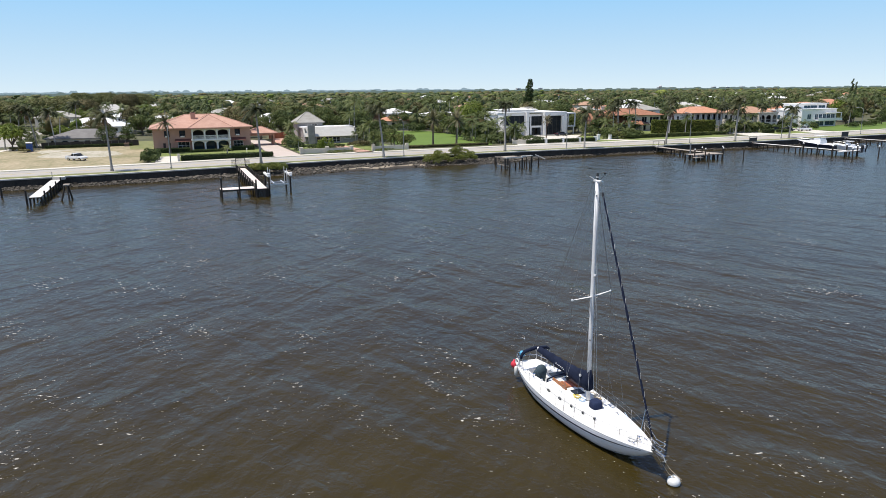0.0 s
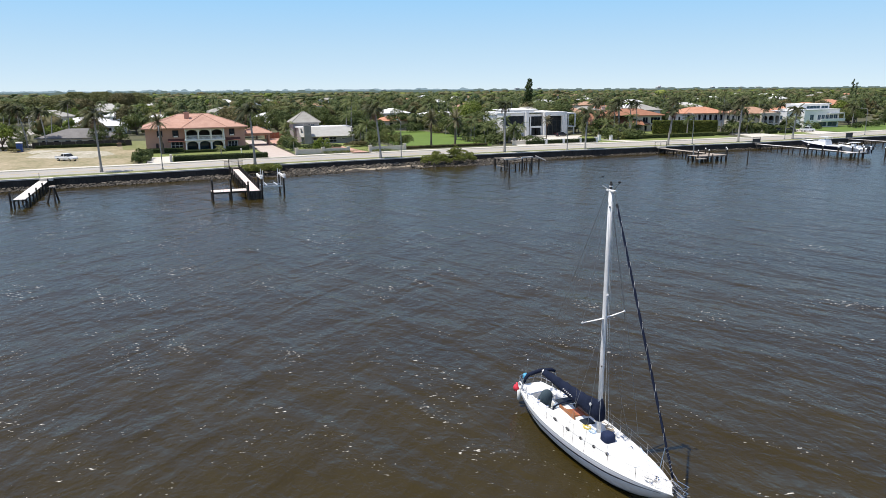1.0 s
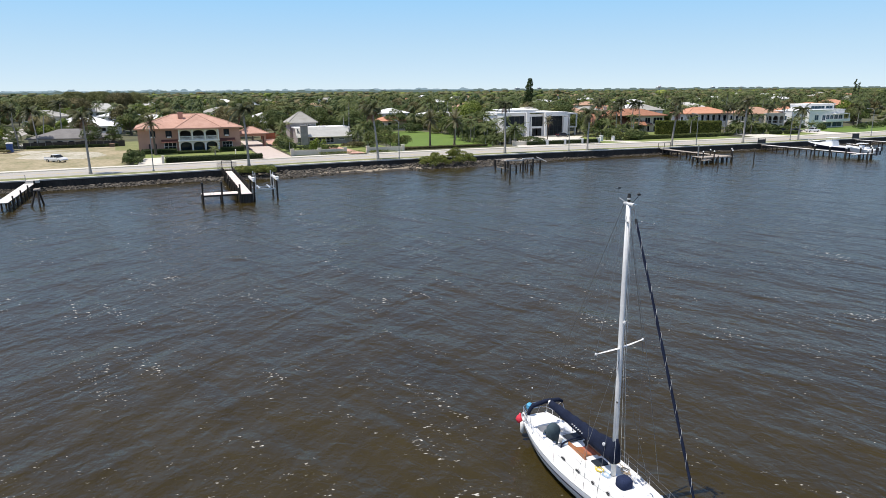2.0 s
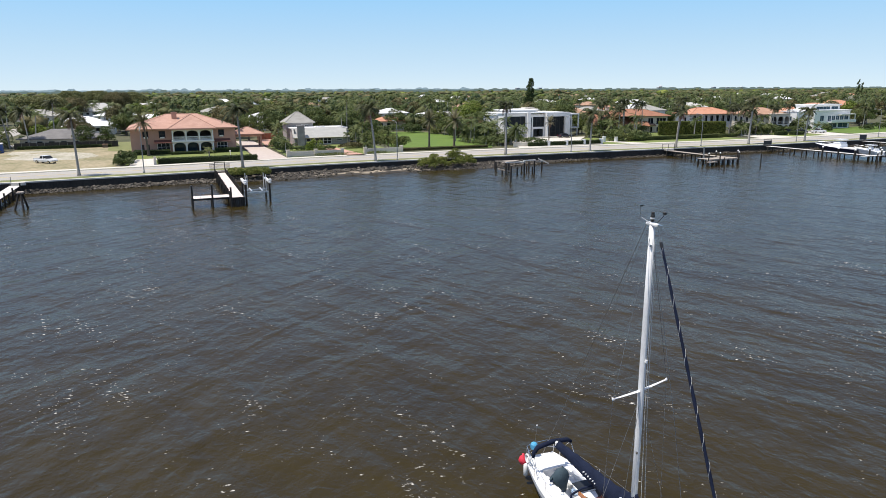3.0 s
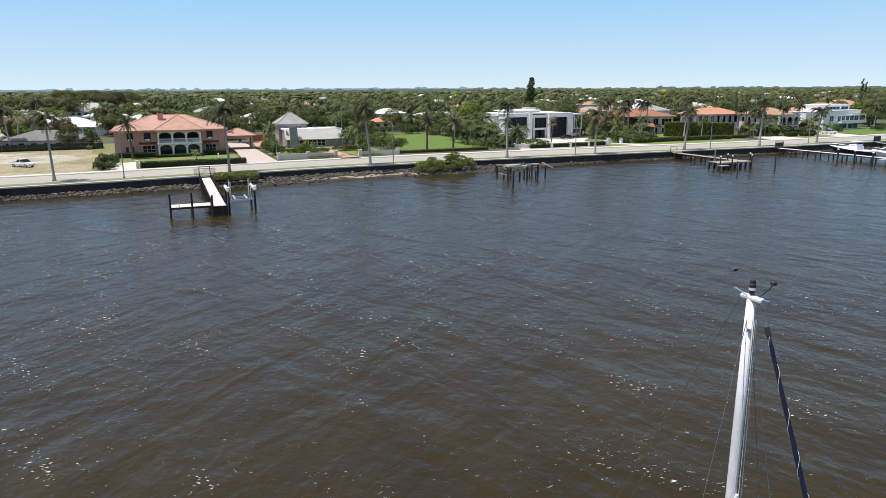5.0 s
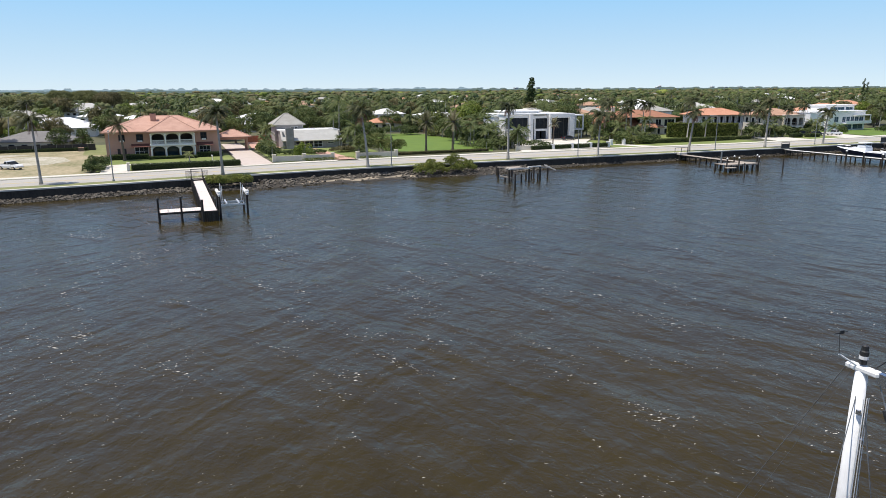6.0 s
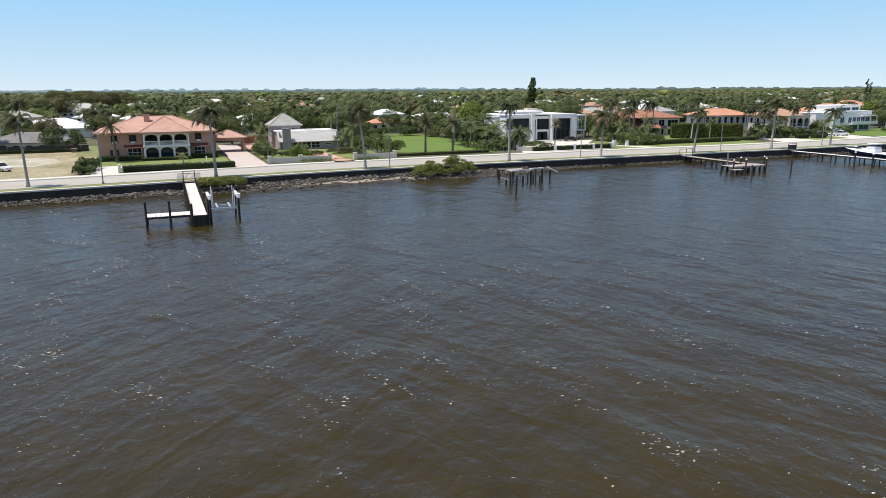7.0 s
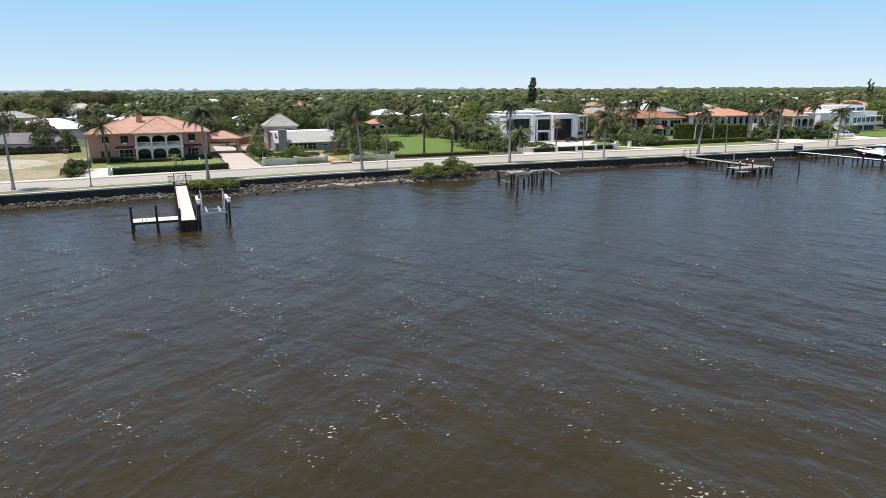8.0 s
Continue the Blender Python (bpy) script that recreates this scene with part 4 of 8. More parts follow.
def long_orange_house():
    h = thing("house", (208.8, 67.4, G), "long white house with a low orange tile roof and arcade", "house", turn=-11)
    s = Shape()
    holes = [(0.9 + i * 2.6, 2.9 + i * 2.6, 3.1, 5.8) for i in range(7)]
    wall_run(s, 0, 19, 0, 6.3, 0.5, 0.8, holes)
    s.box(0, 0.8, 0, 0.3, 12, 6.3).box(18.7, 0.8, 0, 19, 12, 6.3)
    part("wall", s, "white_wall", h, "white wall")
    part("inner_wall", Shape().box(0.4, 2.4, 0, 18.6, 2.6, 6.0), "dark_room", h)
    for x0, x1, z0, z1 in holes:
        window(h, x0, x1, z0, z1, 0.55, 1, 0, sill=False)
    for i in range(8):
        part("column", Shape().lathe((0.5 + i * 2.57, -0.9, 3.0), [(0.24, 0), (0.19, 0.2), (0.19, 3.0), (0.26, 3.25)], 8), "trim_white", h)
    part("gallery", Shape().box(-0.2, -1.3, 2.7, 19.2, 0.5, 3.0), "white_wall", h)
    part("gallery_base", Shape().box(0, -1.2, 0, 19, -1.0, 2.7), "white_wall", h)
    hip_roof(h, -1.2, 20.2, -1.7, 13, 6.45, 2.4, "tile_orange", label="orange clay tile roof")
    return h


def arcaded_house():
    h = thing("house", (209, 44, G), "cream two storey house with arched balconies and brown tile roof", "house", turn=-14)
    s = Shape()
    gaps = [(9.3, 10.7, 3.9, 5.9), (12.4, 13.8, 3.9, 5.9), (9.2, 10.8, 0.6, 2.6), (12.0, 14.0, 0.2, 2.6)]
    wall_run(s, 8, 15, 0, 6.8, 2.0, 2.3, gaps)
    s.box(8, 2.3, 0, 8.3, 15, 6.8).box(22.7, 0.4, 0, 23, 15, 6.8)
    part("wall", s, "cream_wall", h, "cream stucco wall")
    for x0, x1, z0, z1 in gaps:
        window(h, x0, x1, z0, z1, 2.05, 1, 1)
    spans = [(15.5, 17.6), (18.2, 20.3), (20.9, 22.6)]
    s = Shape()
    arch_wall(s, 15, 23, 0, 3.2, 0, 0.4, spans, 2.0, 0.7)
    arch_wall(s, 15, 23, 3.2, 6.8, 0, 0.4, spans, 5.1, 0.9)
    s.box(15, 0.4, 0, 15.3, 2.3, 6.8)
    part("arcade", s, "cream_wall", h, "cream arcade on two floors")
    part("inner_wall", Shape().box(8.4, 4.2, 0, 22.6, 4.4, 6.6).box(15.3, 0.5, 3.1, 22.6, 4.2, 3.3), "dark_room", h)
    for a, b in spans:
        part("railing", Shape().box(a, 0.15, 4.15, b, 0.22, 4.22).box(a, 0.15, 3.6, b, 0.22, 3.66), "trim_white", h)
    hip_roof(h, 7, 24, 1.0, 16, 6.9, 2.3, "tile_brown", label="brown clay tile roof")
    part("arcade_roof", Shape().box(14.8, -0.3, 6.8, 23.2, 3.0, 7.1), "cream_wall", h)
    return h


def white_house_right():
    h = thing("house", (247.5, 48, G), "large white modern house with terraces and ribbon windows", "house")
    h.matrix_basis = pose(249.0, 48.5, G) @ Matrix.Diagonal((0.8, 1, 0.95, 1))
    s = Shape()
    s.box(0, 2.5, 0, 0.4, 12, 7.3).box(0, 2.2, 0, 9.2, 2.5, 7.4)
    rows = [(13.4, 16.2, 3.3, 5.7), (19.0, 21.4, 3.3, 5.6), (21.8, 24.4, 3.3, 5.6), (24.8, 27.4, 3.3, 5.6), (27.8, 30.6, 3.3, 5.6), (31.0, 34.0, 3.3, 5.6), (20, 26, 0.3, 2.4), (27, 34, 0.3, 2.4)]
    wall_run(s, 9.2, 35, 0, 7.8, 0, 0.35, rows)
    wall_run(s, 12, 33, 7.8, 10.1, 4.0, 4.3, [(16, 26, 8.2, 9.5), (27, 32, 8.2, 9.5)])
    s.box(9.2, 0.35, 0, 9.5, 14, 7.8).box(34.7, 0.35, 0, 35, 14, 7.8).box(12, 4.3, 7.8, 12.3, 12, 10.1).box(32.7, 4.3, 7.8, 33, 12, 10.1)
    part("wall", s, "white_wall", h, "white rendered wall")
    part("inner_wall", Shape().box(9.6, 3.0, 0, 34.6, 3.2, 7.6).box(12.4, 7, 7.8, 32.6, 7.2, 10), "dark_room", h)
    for r in rows:
        window(h, *r, 0.05, 1, 0, sill=False, glass="glass_blue")
    window(h, 16, 26, 8.2, 9.5, 4.05, 3, 0, sill=False, glass="glass_blue")
    window(h, 27, 32, 8.2, 9.5, 4.05, 1, 0, sill=False, glass="glass_blue")
    part("roof", Shape().box(9.0, -0.4, 7.8, 35.3, 14, 8.05).box(11.5, 3.4, 10.1, 33.5, 12.5, 10.4).box(-0.2, 2.0, 7.4, 9.2, 12, 7.6), "roof_white", h, "white flat roof")
    part("balcony", Shape().box(18.5, -2.2, 2.7, 36.5, 0.0, 3.0).box(18.5, -2.2, 3.0, 36.5, -2.1, 3.9), "white_wall", h, "white balcony with solid rail")
    part("upper_terrace", Shape().box(26, -1.8, 6.0, 36.5, 0.0, 6.3).box(36.1, -1.8, 3.0, 36.4, -1.5, 6.0), "white_wall", h)
    return h


h = salmon_house()
for y in (5, 10, 15):
    side_window(h, y, y + 1.5, 4.3, 6.1, -1.4)
    side_window(h, y, y + 1.5, 0.8, 2.7, -1.4)
grey_house()
modern_house()
orange_villa()
h = long_orange_house()
for y in (3, 7):
    side_window(h, y, y + 1.6, 2.8, 5.0, 0)
h = arcaded_house()
for y in (3.5, 7.5, 11.5):
    side_window(h, y, y + 1.7, 3.8, 5.9, 8)
    side_window(h, y, y + 1.7, 0.6, 2.6, 8)
h = white_house_right()
side_window(h, 4.5, 7, 3.5, 5.5, 0, "glass_blue")
side_window(h, 2.2, 5, 3.4, 5.6, 9.2, "glass_blue")


def plain_house(x, y, w, d, eave, rise, roof, wall_mat, label, turn=0.0):
    """A house further back, most of it behind trees: walls, windows, eaves and a hipped roof."""
    h = thing("house", (x, y, G), label, "house", "houses behind the shore", turn)
    holes = [(-w / 2 + 1.2 + i * 3.4, -w / 2 + 3.0 + i * 3.4, eave - 2.0, eave - 0.6) for i in range(max(1, int((w - 2) / 3.4)))]
    s = wall_run(Shape(), -w / 2, w / 2, 0, eave, -d / 2, -d / 2 + 0.3, holes)
    s.box(-w / 2, -d / 2 + 0.3, 0, -w / 2 + 0.3, d / 2, eave).box(w / 2 - 0.3, -d / 2 + 0.3, 0, w / 2, d / 2, eave).box(-w / 2 + 0.3, d / 2 - 0.3, 0, w / 2 - 0.3, d / 2, eave)
    part("wall", s, wall_mat, h)
    for r in holes:
        window(h, *r, -d / 2 + 0.05, 0, 0, sill=False)
    hip_roof(h, -w / 2 - 0.8, w / 2 + 0.8, -d / 2 - 0.8, d / 2 + 0.8, eave + 0.1, rise, roof, caps=False)
    return h


BACK_HOUSES = [
    (-22, 87, 20, 14, 2.7, 2.6, "roof_dark", "cream_wall", "low house with a dark shingle hip roof"),
    (-20, 152, 18, 14, 3.4, 2.0, "roof_white", "white_wall", "low house with a white roof"),
    (-27, 182, 22, 14, 3.6, 2.4, "roof_white", "white_wall", "low house with a white roof"),
    (-30.5, 325, 21, 12, 4.6, 5.0, "roof_pale", "white_wall", "large pale roofed building among trees"),
    (2, 190, 16, 14, 3.8, 2.4, "roof_white", "white_wall", "low house with a white roof"),
    (54, 196, 18, 14, 3.6, 2.4, "roof_white", "white_wall", "low house with a white roof"),
    (40, 150, 14, 12, 3.2, 2.2, "roof_white", "white_wall", "low house with a white roof"),
    (97, 126, 13, 11, 3.8, 1.9, "tile_orange", "cream_wall", "orange roofed house beyond the lawn"),
    (108, 158, 13, 11, 6.0, 2.2, "roof_white", "white_wall", "two storey white house among trees"),
    (139, 174, 24, 13, 3.8, 1.8, "roof_white", "white_wall", "low house with a white roof"),
    (154, 160, 16, 12, 4.0, 1.8, "roof_white", "white_wall", "low house with a white roof"),
    (190, 130, 22, 15, 4.6, 3.2, "tile_brown", "cream_wall", "house with a grey-brown hip roof"),
    (214, 150, 18, 14, 4.6, 3.0, "roof_grey", "cream_wall", "house with a grey hip roof"),
    (246, 150, 16, 14, 6.4, 2.6, "roof_white", "white_wall", "tall white house with a pale roof"),
    (226, 118, 14, 12, 6.4, 2.6, "roof_grey", "white_wall", "white house with a grey roof"),
    (300, 175, 26, 16, 5.0, 3.4, "roof_pale", "white_wall", "large house with a pale grey roof"),
    (340, 120, 22, 16, 5.5, 3.0, "tile_orange", "cream_wall", "house with an orange tile roof"),
    (395, 150, 22, 16, 6.0, 3.2, "tile_orange", "cream_wall", "house with an orange tile roof"),
    (318, 105, 18, 14, 6.0, 2.6, "tile_brown", "cream_wall", "house with a brown tile roof"),
    (262, 95, 18, 14, 4.4, 2.6, "roof_white", "white_wall", "low white house behind palms"),
    (290, 88, 16, 12, 5.6, 2.4, "tile_orange", "cream_wall", "house with an orange tile roof"),
]
for k in range(64):
    y = 200 + 750 * random.random() ** 1.3
    x = 16 + (y + 139) * rnd(-0.2, 1.4)
    if any(abs(x - q[0]) < 26 and abs(y - q[1]) < 26 for q in BACK_HOUSES):
        continue
    roof = random.choice(["roof_white", "roof_white", "roof_white", "roof_pale", "tile_orange", "tile_brown", "roof_grey"])
    BACK_HOUSES.append((x, y, rnd(14, 24), rnd(11, 15), rnd(3.6, 6.2), rnd(2.0, 3.0), roof, random.choice(["white_wall", "cream_wall"]), "far house among trees"))
for k, row in enumerate(BACK_HOUSES):
    plain_house(*row, turn=(k * 37 % 25) - 12)


# ---- palms and trees ----
def frond(s, base, out, length, droop, wind, lift, n=16, width=0.5, sag=1.0, fill=0.75):
    """One feather frond: a curved rib with a row of leaflets on both sides."""
    p, d = Vector(base), Vector((math.cos(out), math.sin(out), lift)).normalized()
    step = length / n
    side = Vector((-math.sin(out), math.cos(out), 0))
    last = p.copy()
    for i in range(n):
        t = (i + 0.5) / n
        d = (d + Vector((wind[0] * t, wind[1] * t, -droop * (0.4 + t))) * (1.6 / n)).normalized()
        q = last + d * step
        w = width * length * 0.42 * math.sin(math.pi * min(1.0, 0.12 + 0.85 * t)) ** 0.7
        up = d.cross(side).normalized()
        for sgn in (-1, 1):
            tip = q + side * sgn * w + d * w * 0.55 - Vector((0, 0, 1)) * w * 0.42 * sag + Vector((wind[0], wind[1], 0)) * w * 0.5
            s.add([last + d * step * 0.1, last + d * step * (0.1 + fill), tip + d * step * 0.3, tip], [(0, 1, 2, 3)])
        s.add([last + side * 0.03, last - side * 0.03, q - side * 0.02, q + side * 0.02], [(0, 1, 2, 3)])
        last = q


def palm(at, height, lean, kind, seed, label, group="", crown=2.6, base_r=0.24, category="palm tree", dead=3):
    state = random.getstate()
    random.seed(seed)
    p = thing("palm_tree", at, label, category, group)
    lx, ly = lean
    pts = [(lx * (t ** 1.6), ly * (t ** 1.6), height * t - (0.3 if t == 0 else 0)) for t in (0, 0.04, 0.12, 0.3, 0.5, 0.7, 0.88, 1.0)]
    rad = [base_r * k for k in (1.7, 1.35, 1.05, 0.92, 0.84, 0.78, 0.72, 0.62)]
    part("trunk", Shape().tube(pts, rad, 9), "bark" if kind == "date" else "trunk", p, smooth=True)
    top = Vector(pts[-1])
    s = Shape()
    if kind == "coconut":
        for i in range(30):
            a = i * 2.39996 + rnd(-0.35, 0.35)
            against = 0.5 + 0.5 * math.cos(a)
            frond(s, top + Vector((0, 0, rnd(-0.1, 0.25))), a, crown * rnd(0.75, 1.2) * (1 - 0.25 * against), rnd(0.9, 2.0), (-rnd(0.3, 1.0), rnd(-0.25, 0.25)), rnd(-0.4, 1.5) + 0.5 * against, 16, rnd(0.38, 0.55), 1.5, 0.95)
        leaf = "coco_leaf"
        part("crown_shaft", Shape().lathe(top, [(0.22, -0.5), (0.3, -0.1), (0.12, 0.5)], 8), "trunk", p)
    elif kind == "date":
        for i in range(52):
            a = i * 2.39996 + rnd(-0.2, 0.2)
            frond(s, top, a, crown * rnd(0.7, 1.1), rnd(0.15, 0.75), (-0.2, 0), rnd(-0.7, 1.8), 15, 0.27, 0.1, 0.9)
        leaf = "date_leaf"
        part("boot", Shape().lathe(top, [(0.22, -1.3), (0.5, -0.5), (0.42, 0.0), (0.1, 0.3)], 9), "bark", p, "shaggy trunk head")
    else:
        for i in range(20):
            a = i * 2.39996 + rnd(-0.3, 0.3)
            frond(s, top, a, crown * rnd(0.75, 1.2), rnd(0.6, 1.4), (-0.5, 0), rnd(-0.4, 1.4), 13, 0.45, 1.2, 0.65)
        leaf = "palm_leaf"
    part("crown", s, leaf, p)
    if kind in ("coconut", "date"):
        d = Shape()
        for i in range(dead):
            frond(d, top - Vector((0, 0, 0.25)), rnd(0, 6.28), crown * rnd(0.5, 0.85), 1.9, (-0.4, 0), rnd(-1.1, 0.2), 11, 0.36, 1.4, 0.55)
        part("dry_fronds", d, "dead_leaf", p, "hanging dry fronds")
    random.setstate(state)
    return p


def leaf_cloud(centres, per_m2, size, seed, flat=1.0):
    """Small leaf blades scattered over the skins of overlapping lobes (x, y, z, rx, ry, rz)."""
    g = np.random.default_rng(seed)
    verts = []
    for cx, cy, cz, rx, ry, rz in centres:
        n = max(12, int(per_m2 * 4 * math.pi * ((rx * ry) ** 1.6 / 3 + (rx * rz) ** 1.6 / 3 + (ry * rz) ** 1.6 / 3) ** (1 / 1.6)))
        d = g.normal(size=(n, 3))
        d /= np.linalg.norm(d, axis=1, keepdims=True)
        d[:, 2] = np.where(d[:, 2] < -0.35, -d[:, 2], d[:, 2])
        r = 1 - 0.28 * g.random((n, 1)) ** 2 + 0.16 * g.random((n, 1)) ** 3
        c = np.array([cx, cy, cz]) + d * r * np.array([rx, ry, rz])
        a = g.normal(size=(n, 3)) + d * 0.2
        a -= d * (a * d).sum(1, keepdims=True) * 0.6
        a /= np.linalg.norm(a, axis=1, keepdims=True)
        b = np.cross(a, d + 0.7 * g.normal(size=(n, 3)))
        b /= np.linalg.norm(b, axis=1, keepdims=True) + 1e-9
        k = size * (0.55 + 0.9 * g.random((n, 1)))
        verts.append(np.stack([c - a * k, c + b * k * 0.45, c + a * k, c - b * k * 0.45], 1))
    v = np.concatenate(verts).reshape(-1, 3)
    return v


def quads_mesh(name, v, material):
    m = bpy.data.meshes.new(name)
    n = len(v) // 4
    m.vertices.add(len(v))
    m.vertices.foreach_set("co", np.ascontiguousarray(v, dtype=np.float32).ravel())
    m.loops.add(4 * n)
    m.loops.foreach_set("vertex_index", np.arange(4 * n, dtype=np.int32))
    m.polygons.add(n)
    m.polygons.foreach_set("loop_start", np.arange(0, 4 * n, 4, dtype=np.int32))
    m.update(calc_edges=True)
    m.validate()
    m.materials.append(M[material])
    return m


def broadleaf(at, height, radius, leaf, seed, label, group="", size=0.34, per_m2=5.0, category="tree"):
    state = random.getstate()
    random.seed(seed)
    t = thing("tree", at, label, category, group)
    s = Shape()
    trunk_h = height * 0.22
    s.tube([(0, 0, -0.3), (0.05, 0, trunk_h * 0.5), (0.15, 0.1, trunk_h)], [radius * 0.09, radius * 0.06, radius * 0.05], 8)
    lobes = []
    for i in range(12):
        a, d = i * 2.4 + rnd(-0.4, 0.4), radius * (0.0 if i == 0 else rnd(0.45, 0.7))
        z = height * (0.72 if i == 0 else rnd(0.3, 0.72))
        r = radius * (0.62 if i == 0 else rnd(0.34, 0.5))
        c = (math.cos(a) * d, math.sin(a) * d, z)
        lobes.append((*c, r, r, min(r * rnd(0.7, 0.95), height - z)))
        s.tube([(0.15, 0.1, trunk_h * 0.95), (c[0] * 0.5, c[1] * 0.5, (trunk_h + z) * 0.55), c], [radius * 0.04, radius * 0.028, radius * 0.01], 5)
    part("trunk", s, "bark", t)
    part("crown", quads_mesh("crown", leaf_cloud(lobes, per_m2, size, seed), leaf), leaf, t)
    random.setstate(state)
    return t


def hedge(x0, y0, x1, y1, z0, z1, label, leaf="hedge_leaf", seed=1, size=0.085, per_m2=75, name="hedge", turn=0.0, core="hedge_core"):
    """A clipped hedge: a core coloured dark for the inner shade, and a skin of small leaves."""
    w, d, hgt = x1 - x0, y1 - y0, z1 - z0
    h = thing(name, ((x0 + x1) / 2, (y0 + y1) / 2, z0), label, "hedge", turn=turn)
    part("core", Shape().box(-w / 2 + 0.12, -d / 2 + 0.12, 0, w / 2 - 0.12, d / 2 - 0.12, hgt - 0.12), core, h)
    g = np.random.default_rng(seed)
    out = []
    for n0, area in ((0, w * d), (1, w * hgt), (2, w * hgt), (3, d * hgt), (4, d * hgt)):
        n = int(area * per_m2)
        u, t = g.random(n) - 0.5, g.random(n)
        j = g.normal(scale=0.07, size=n)
        if n0 == 0:
            c = np.stack([u * w, (t - 0.5) * d, hgt + j], 1)
        elif n0 < 3:
            c = np.stack([u * w, np.full(n, (-d / 2, d / 2)[n0 - 1]) + j, t * hgt], 1)
        else:
            c = np.stack([np.full(n, (-w / 2, w / 2)[n0 - 3]) + j, u * d, t * hgt], 1)
        a = g.normal(size=(n, 3))
        a /= np.linalg.norm(a, axis=1, keepdims=True)
        b = np.cross(a, g.normal(size=(n, 3)))
        b /= np.linalg.norm(b, axis=1, keepdims=True) + 1e-9
        k = size * (0.6 + 0.9 * g.random((n, 1)))
        out.append(np.stack([c - a * k, c + b * k * 0.6, c + a * k, c - b * k * 0.6], 1))
    part("leaves", quads_mesh("leaves", np.concatenate(out).reshape(-1, 3), leaf), leaf, h)
    return h


def bush(at, lobes, leaf, label, seed, size=0.2, per_m2=14, name="bush"):
    b = thing(name, at, label, "bush")
    s = Shape()
    cx, cy, cz, rx, ry, rz = lobes[0]
    part("stem", s.tube([(cx * 0.5, cy * 0.5, -0.4), (cx * 0.8, cy * 0.8, cz * 0.5), (cx, cy, cz)], [0.09, 0.07, 0.03], 6), "bark", b)
    part("leaves", quads_mesh("leaves", leaf_cloud(lobes, per_m2, size, seed), leaf), leaf, b)
    return b


def blob_lobes(n, rx, ry, h, seed):
    g = random.Random(seed)
    return [(g.uniform(-rx, rx) * 0.7, g.uniform(-ry, ry) * 0.7, h * g.uniform(0.18, 0.62), rx * g.uniform(0.3, 0.5), ry * g.uniform(0.35, 0.6), h * g.uniform(0.3, 0.42)) for _ in range(n)]


def ragged_lobes(n, rx, ry, h, seed):
    """Many small leafy sprays on an uneven mound, for a loose bush with gaps."""
    g = random.Random(seed)
    out = []
    for _ in range(n):
        a, d = g.uniform(0, 6.28), g.uniform(0, 1) ** 0.6
        x, y = math.cos(a) * d * rx, math.sin(a) * d * ry
        top = h * (1 - 0.6 * d * d) * g.uniform(0.55, 1.0)
        r = g.uniform(0.5, 1.05)
        out.append((x, y, max(0.5, top - r * 0.5), r, r * 0.9, r * g.uniform(0.5, 0.9)))
    return out


# palms along the seawall
SEAFRONT = "palms along the seawall"
palm((-9.3, -1.2, G), 11.8, (-0.3, 0.3), "coconut", 11, "tall coconut palm on the verge, fronds blown aside", SEAFRONT, 3.7, 0.25, dead=3)
palm((23.2, -0.4, G), 12.4, (-0.5, 0.2), "coconut", 12, "tall straight coconut palm with heavy wind-blown crown", SEAFRONT, 3.9, 0.27)
palm((54.4, 1.0, G), 12.2, (-1.2, 0.2), "coconut", 13, "coconut palm with a ragged grey-green crown", SEAFRONT, 4.0, 0.27, dead=10)
palm((90.2, 2.2, G), 12.6, (0.1, 0.2), "coconut", 14, "tall coconut palm with fronds blown to one side", SEAFRONT, 3.1, 0.30, dead=8)
palm((115.6, 1.2, G), 10.0, (0.6, 0.2), "coconut", 15, "coconut palm with a wide drooping crown", SEAFRONT, 4.2, 0.26, dead=9)
palm((144.8, 0.8, G), 10.2, (1.6, 0.2), "coconut", 16, "leaning coconut palm with a thin dry crown", SEAFRONT, 3.2, 0.30, dead=10)
palm((173.0, 1.4, G), 12.9, (0.8, 0.2), "coconut", 17, "tall coconut palm beside the road", SEAFRONT, 3.8, 0.30)
palm((199.0, 3.6, G), 9.4, (1.2, 0.2), "coconut", 18, "coconut palm with a full crown beside the road", SEAFRONT, 3.8, 0.27)
# palms in the gardens
palm((-16.4, 180, G), 8.4, (0.3, 0), "garden", 50, "palm before the large pale roof", "garden palms", 4.0, 0.25)
GARDEN = "garden palms"
palm((3.2, 40, G), 8.8, (-0.6, 0), "date", 21, "date palm with stiff grey-green crown before the house", GARDEN, 3.6, 0.3)
palm((79.2, 29.6, G), 8.2, (0.1, 0), "date", 22, "date palm at the edge of the lawn", GARDEN, 4.0, 0.3)
palm((87.7, 31.0, G), 8.0, (0.2, 0), "date", 23, "date palm at the edge of the lawn", GARDEN, 4.2, 0.3)
palm((121.5, 33, G), 6.6, (0.2, 0), "date", 24, "young date palm on the forecourt", GARDEN, 2.4, 0.18)
palm((18.0, 31, G), 1.6, (0, 0), "garden", 25, "small palm behind the hedge", GARDEN, 1.9, 0.16)
palm((27.2, 60, G), 7.6, (0.3, 0), "coconut", 26, "small coconut palm beside the carport", GARDEN, 3.2, 0.2)
palm((-41, 84, G), 12.2, (1.2, 0), "coconut", 27, "leaning coconut palm beside the lot", GARDEN, 4.0, 0.22)
palm((-36, 82, G), 11.5, (-1.6, 0), "coconut", 28, "leaning coconut palm beside the lot", GARDEN, 4.2, 0.22)
palm((-30.5, 80, G), 11.0, (-0.8, 0), "coconut", 251, "coconut palm beside the lot", GARDEN, 4.2, 0.22)
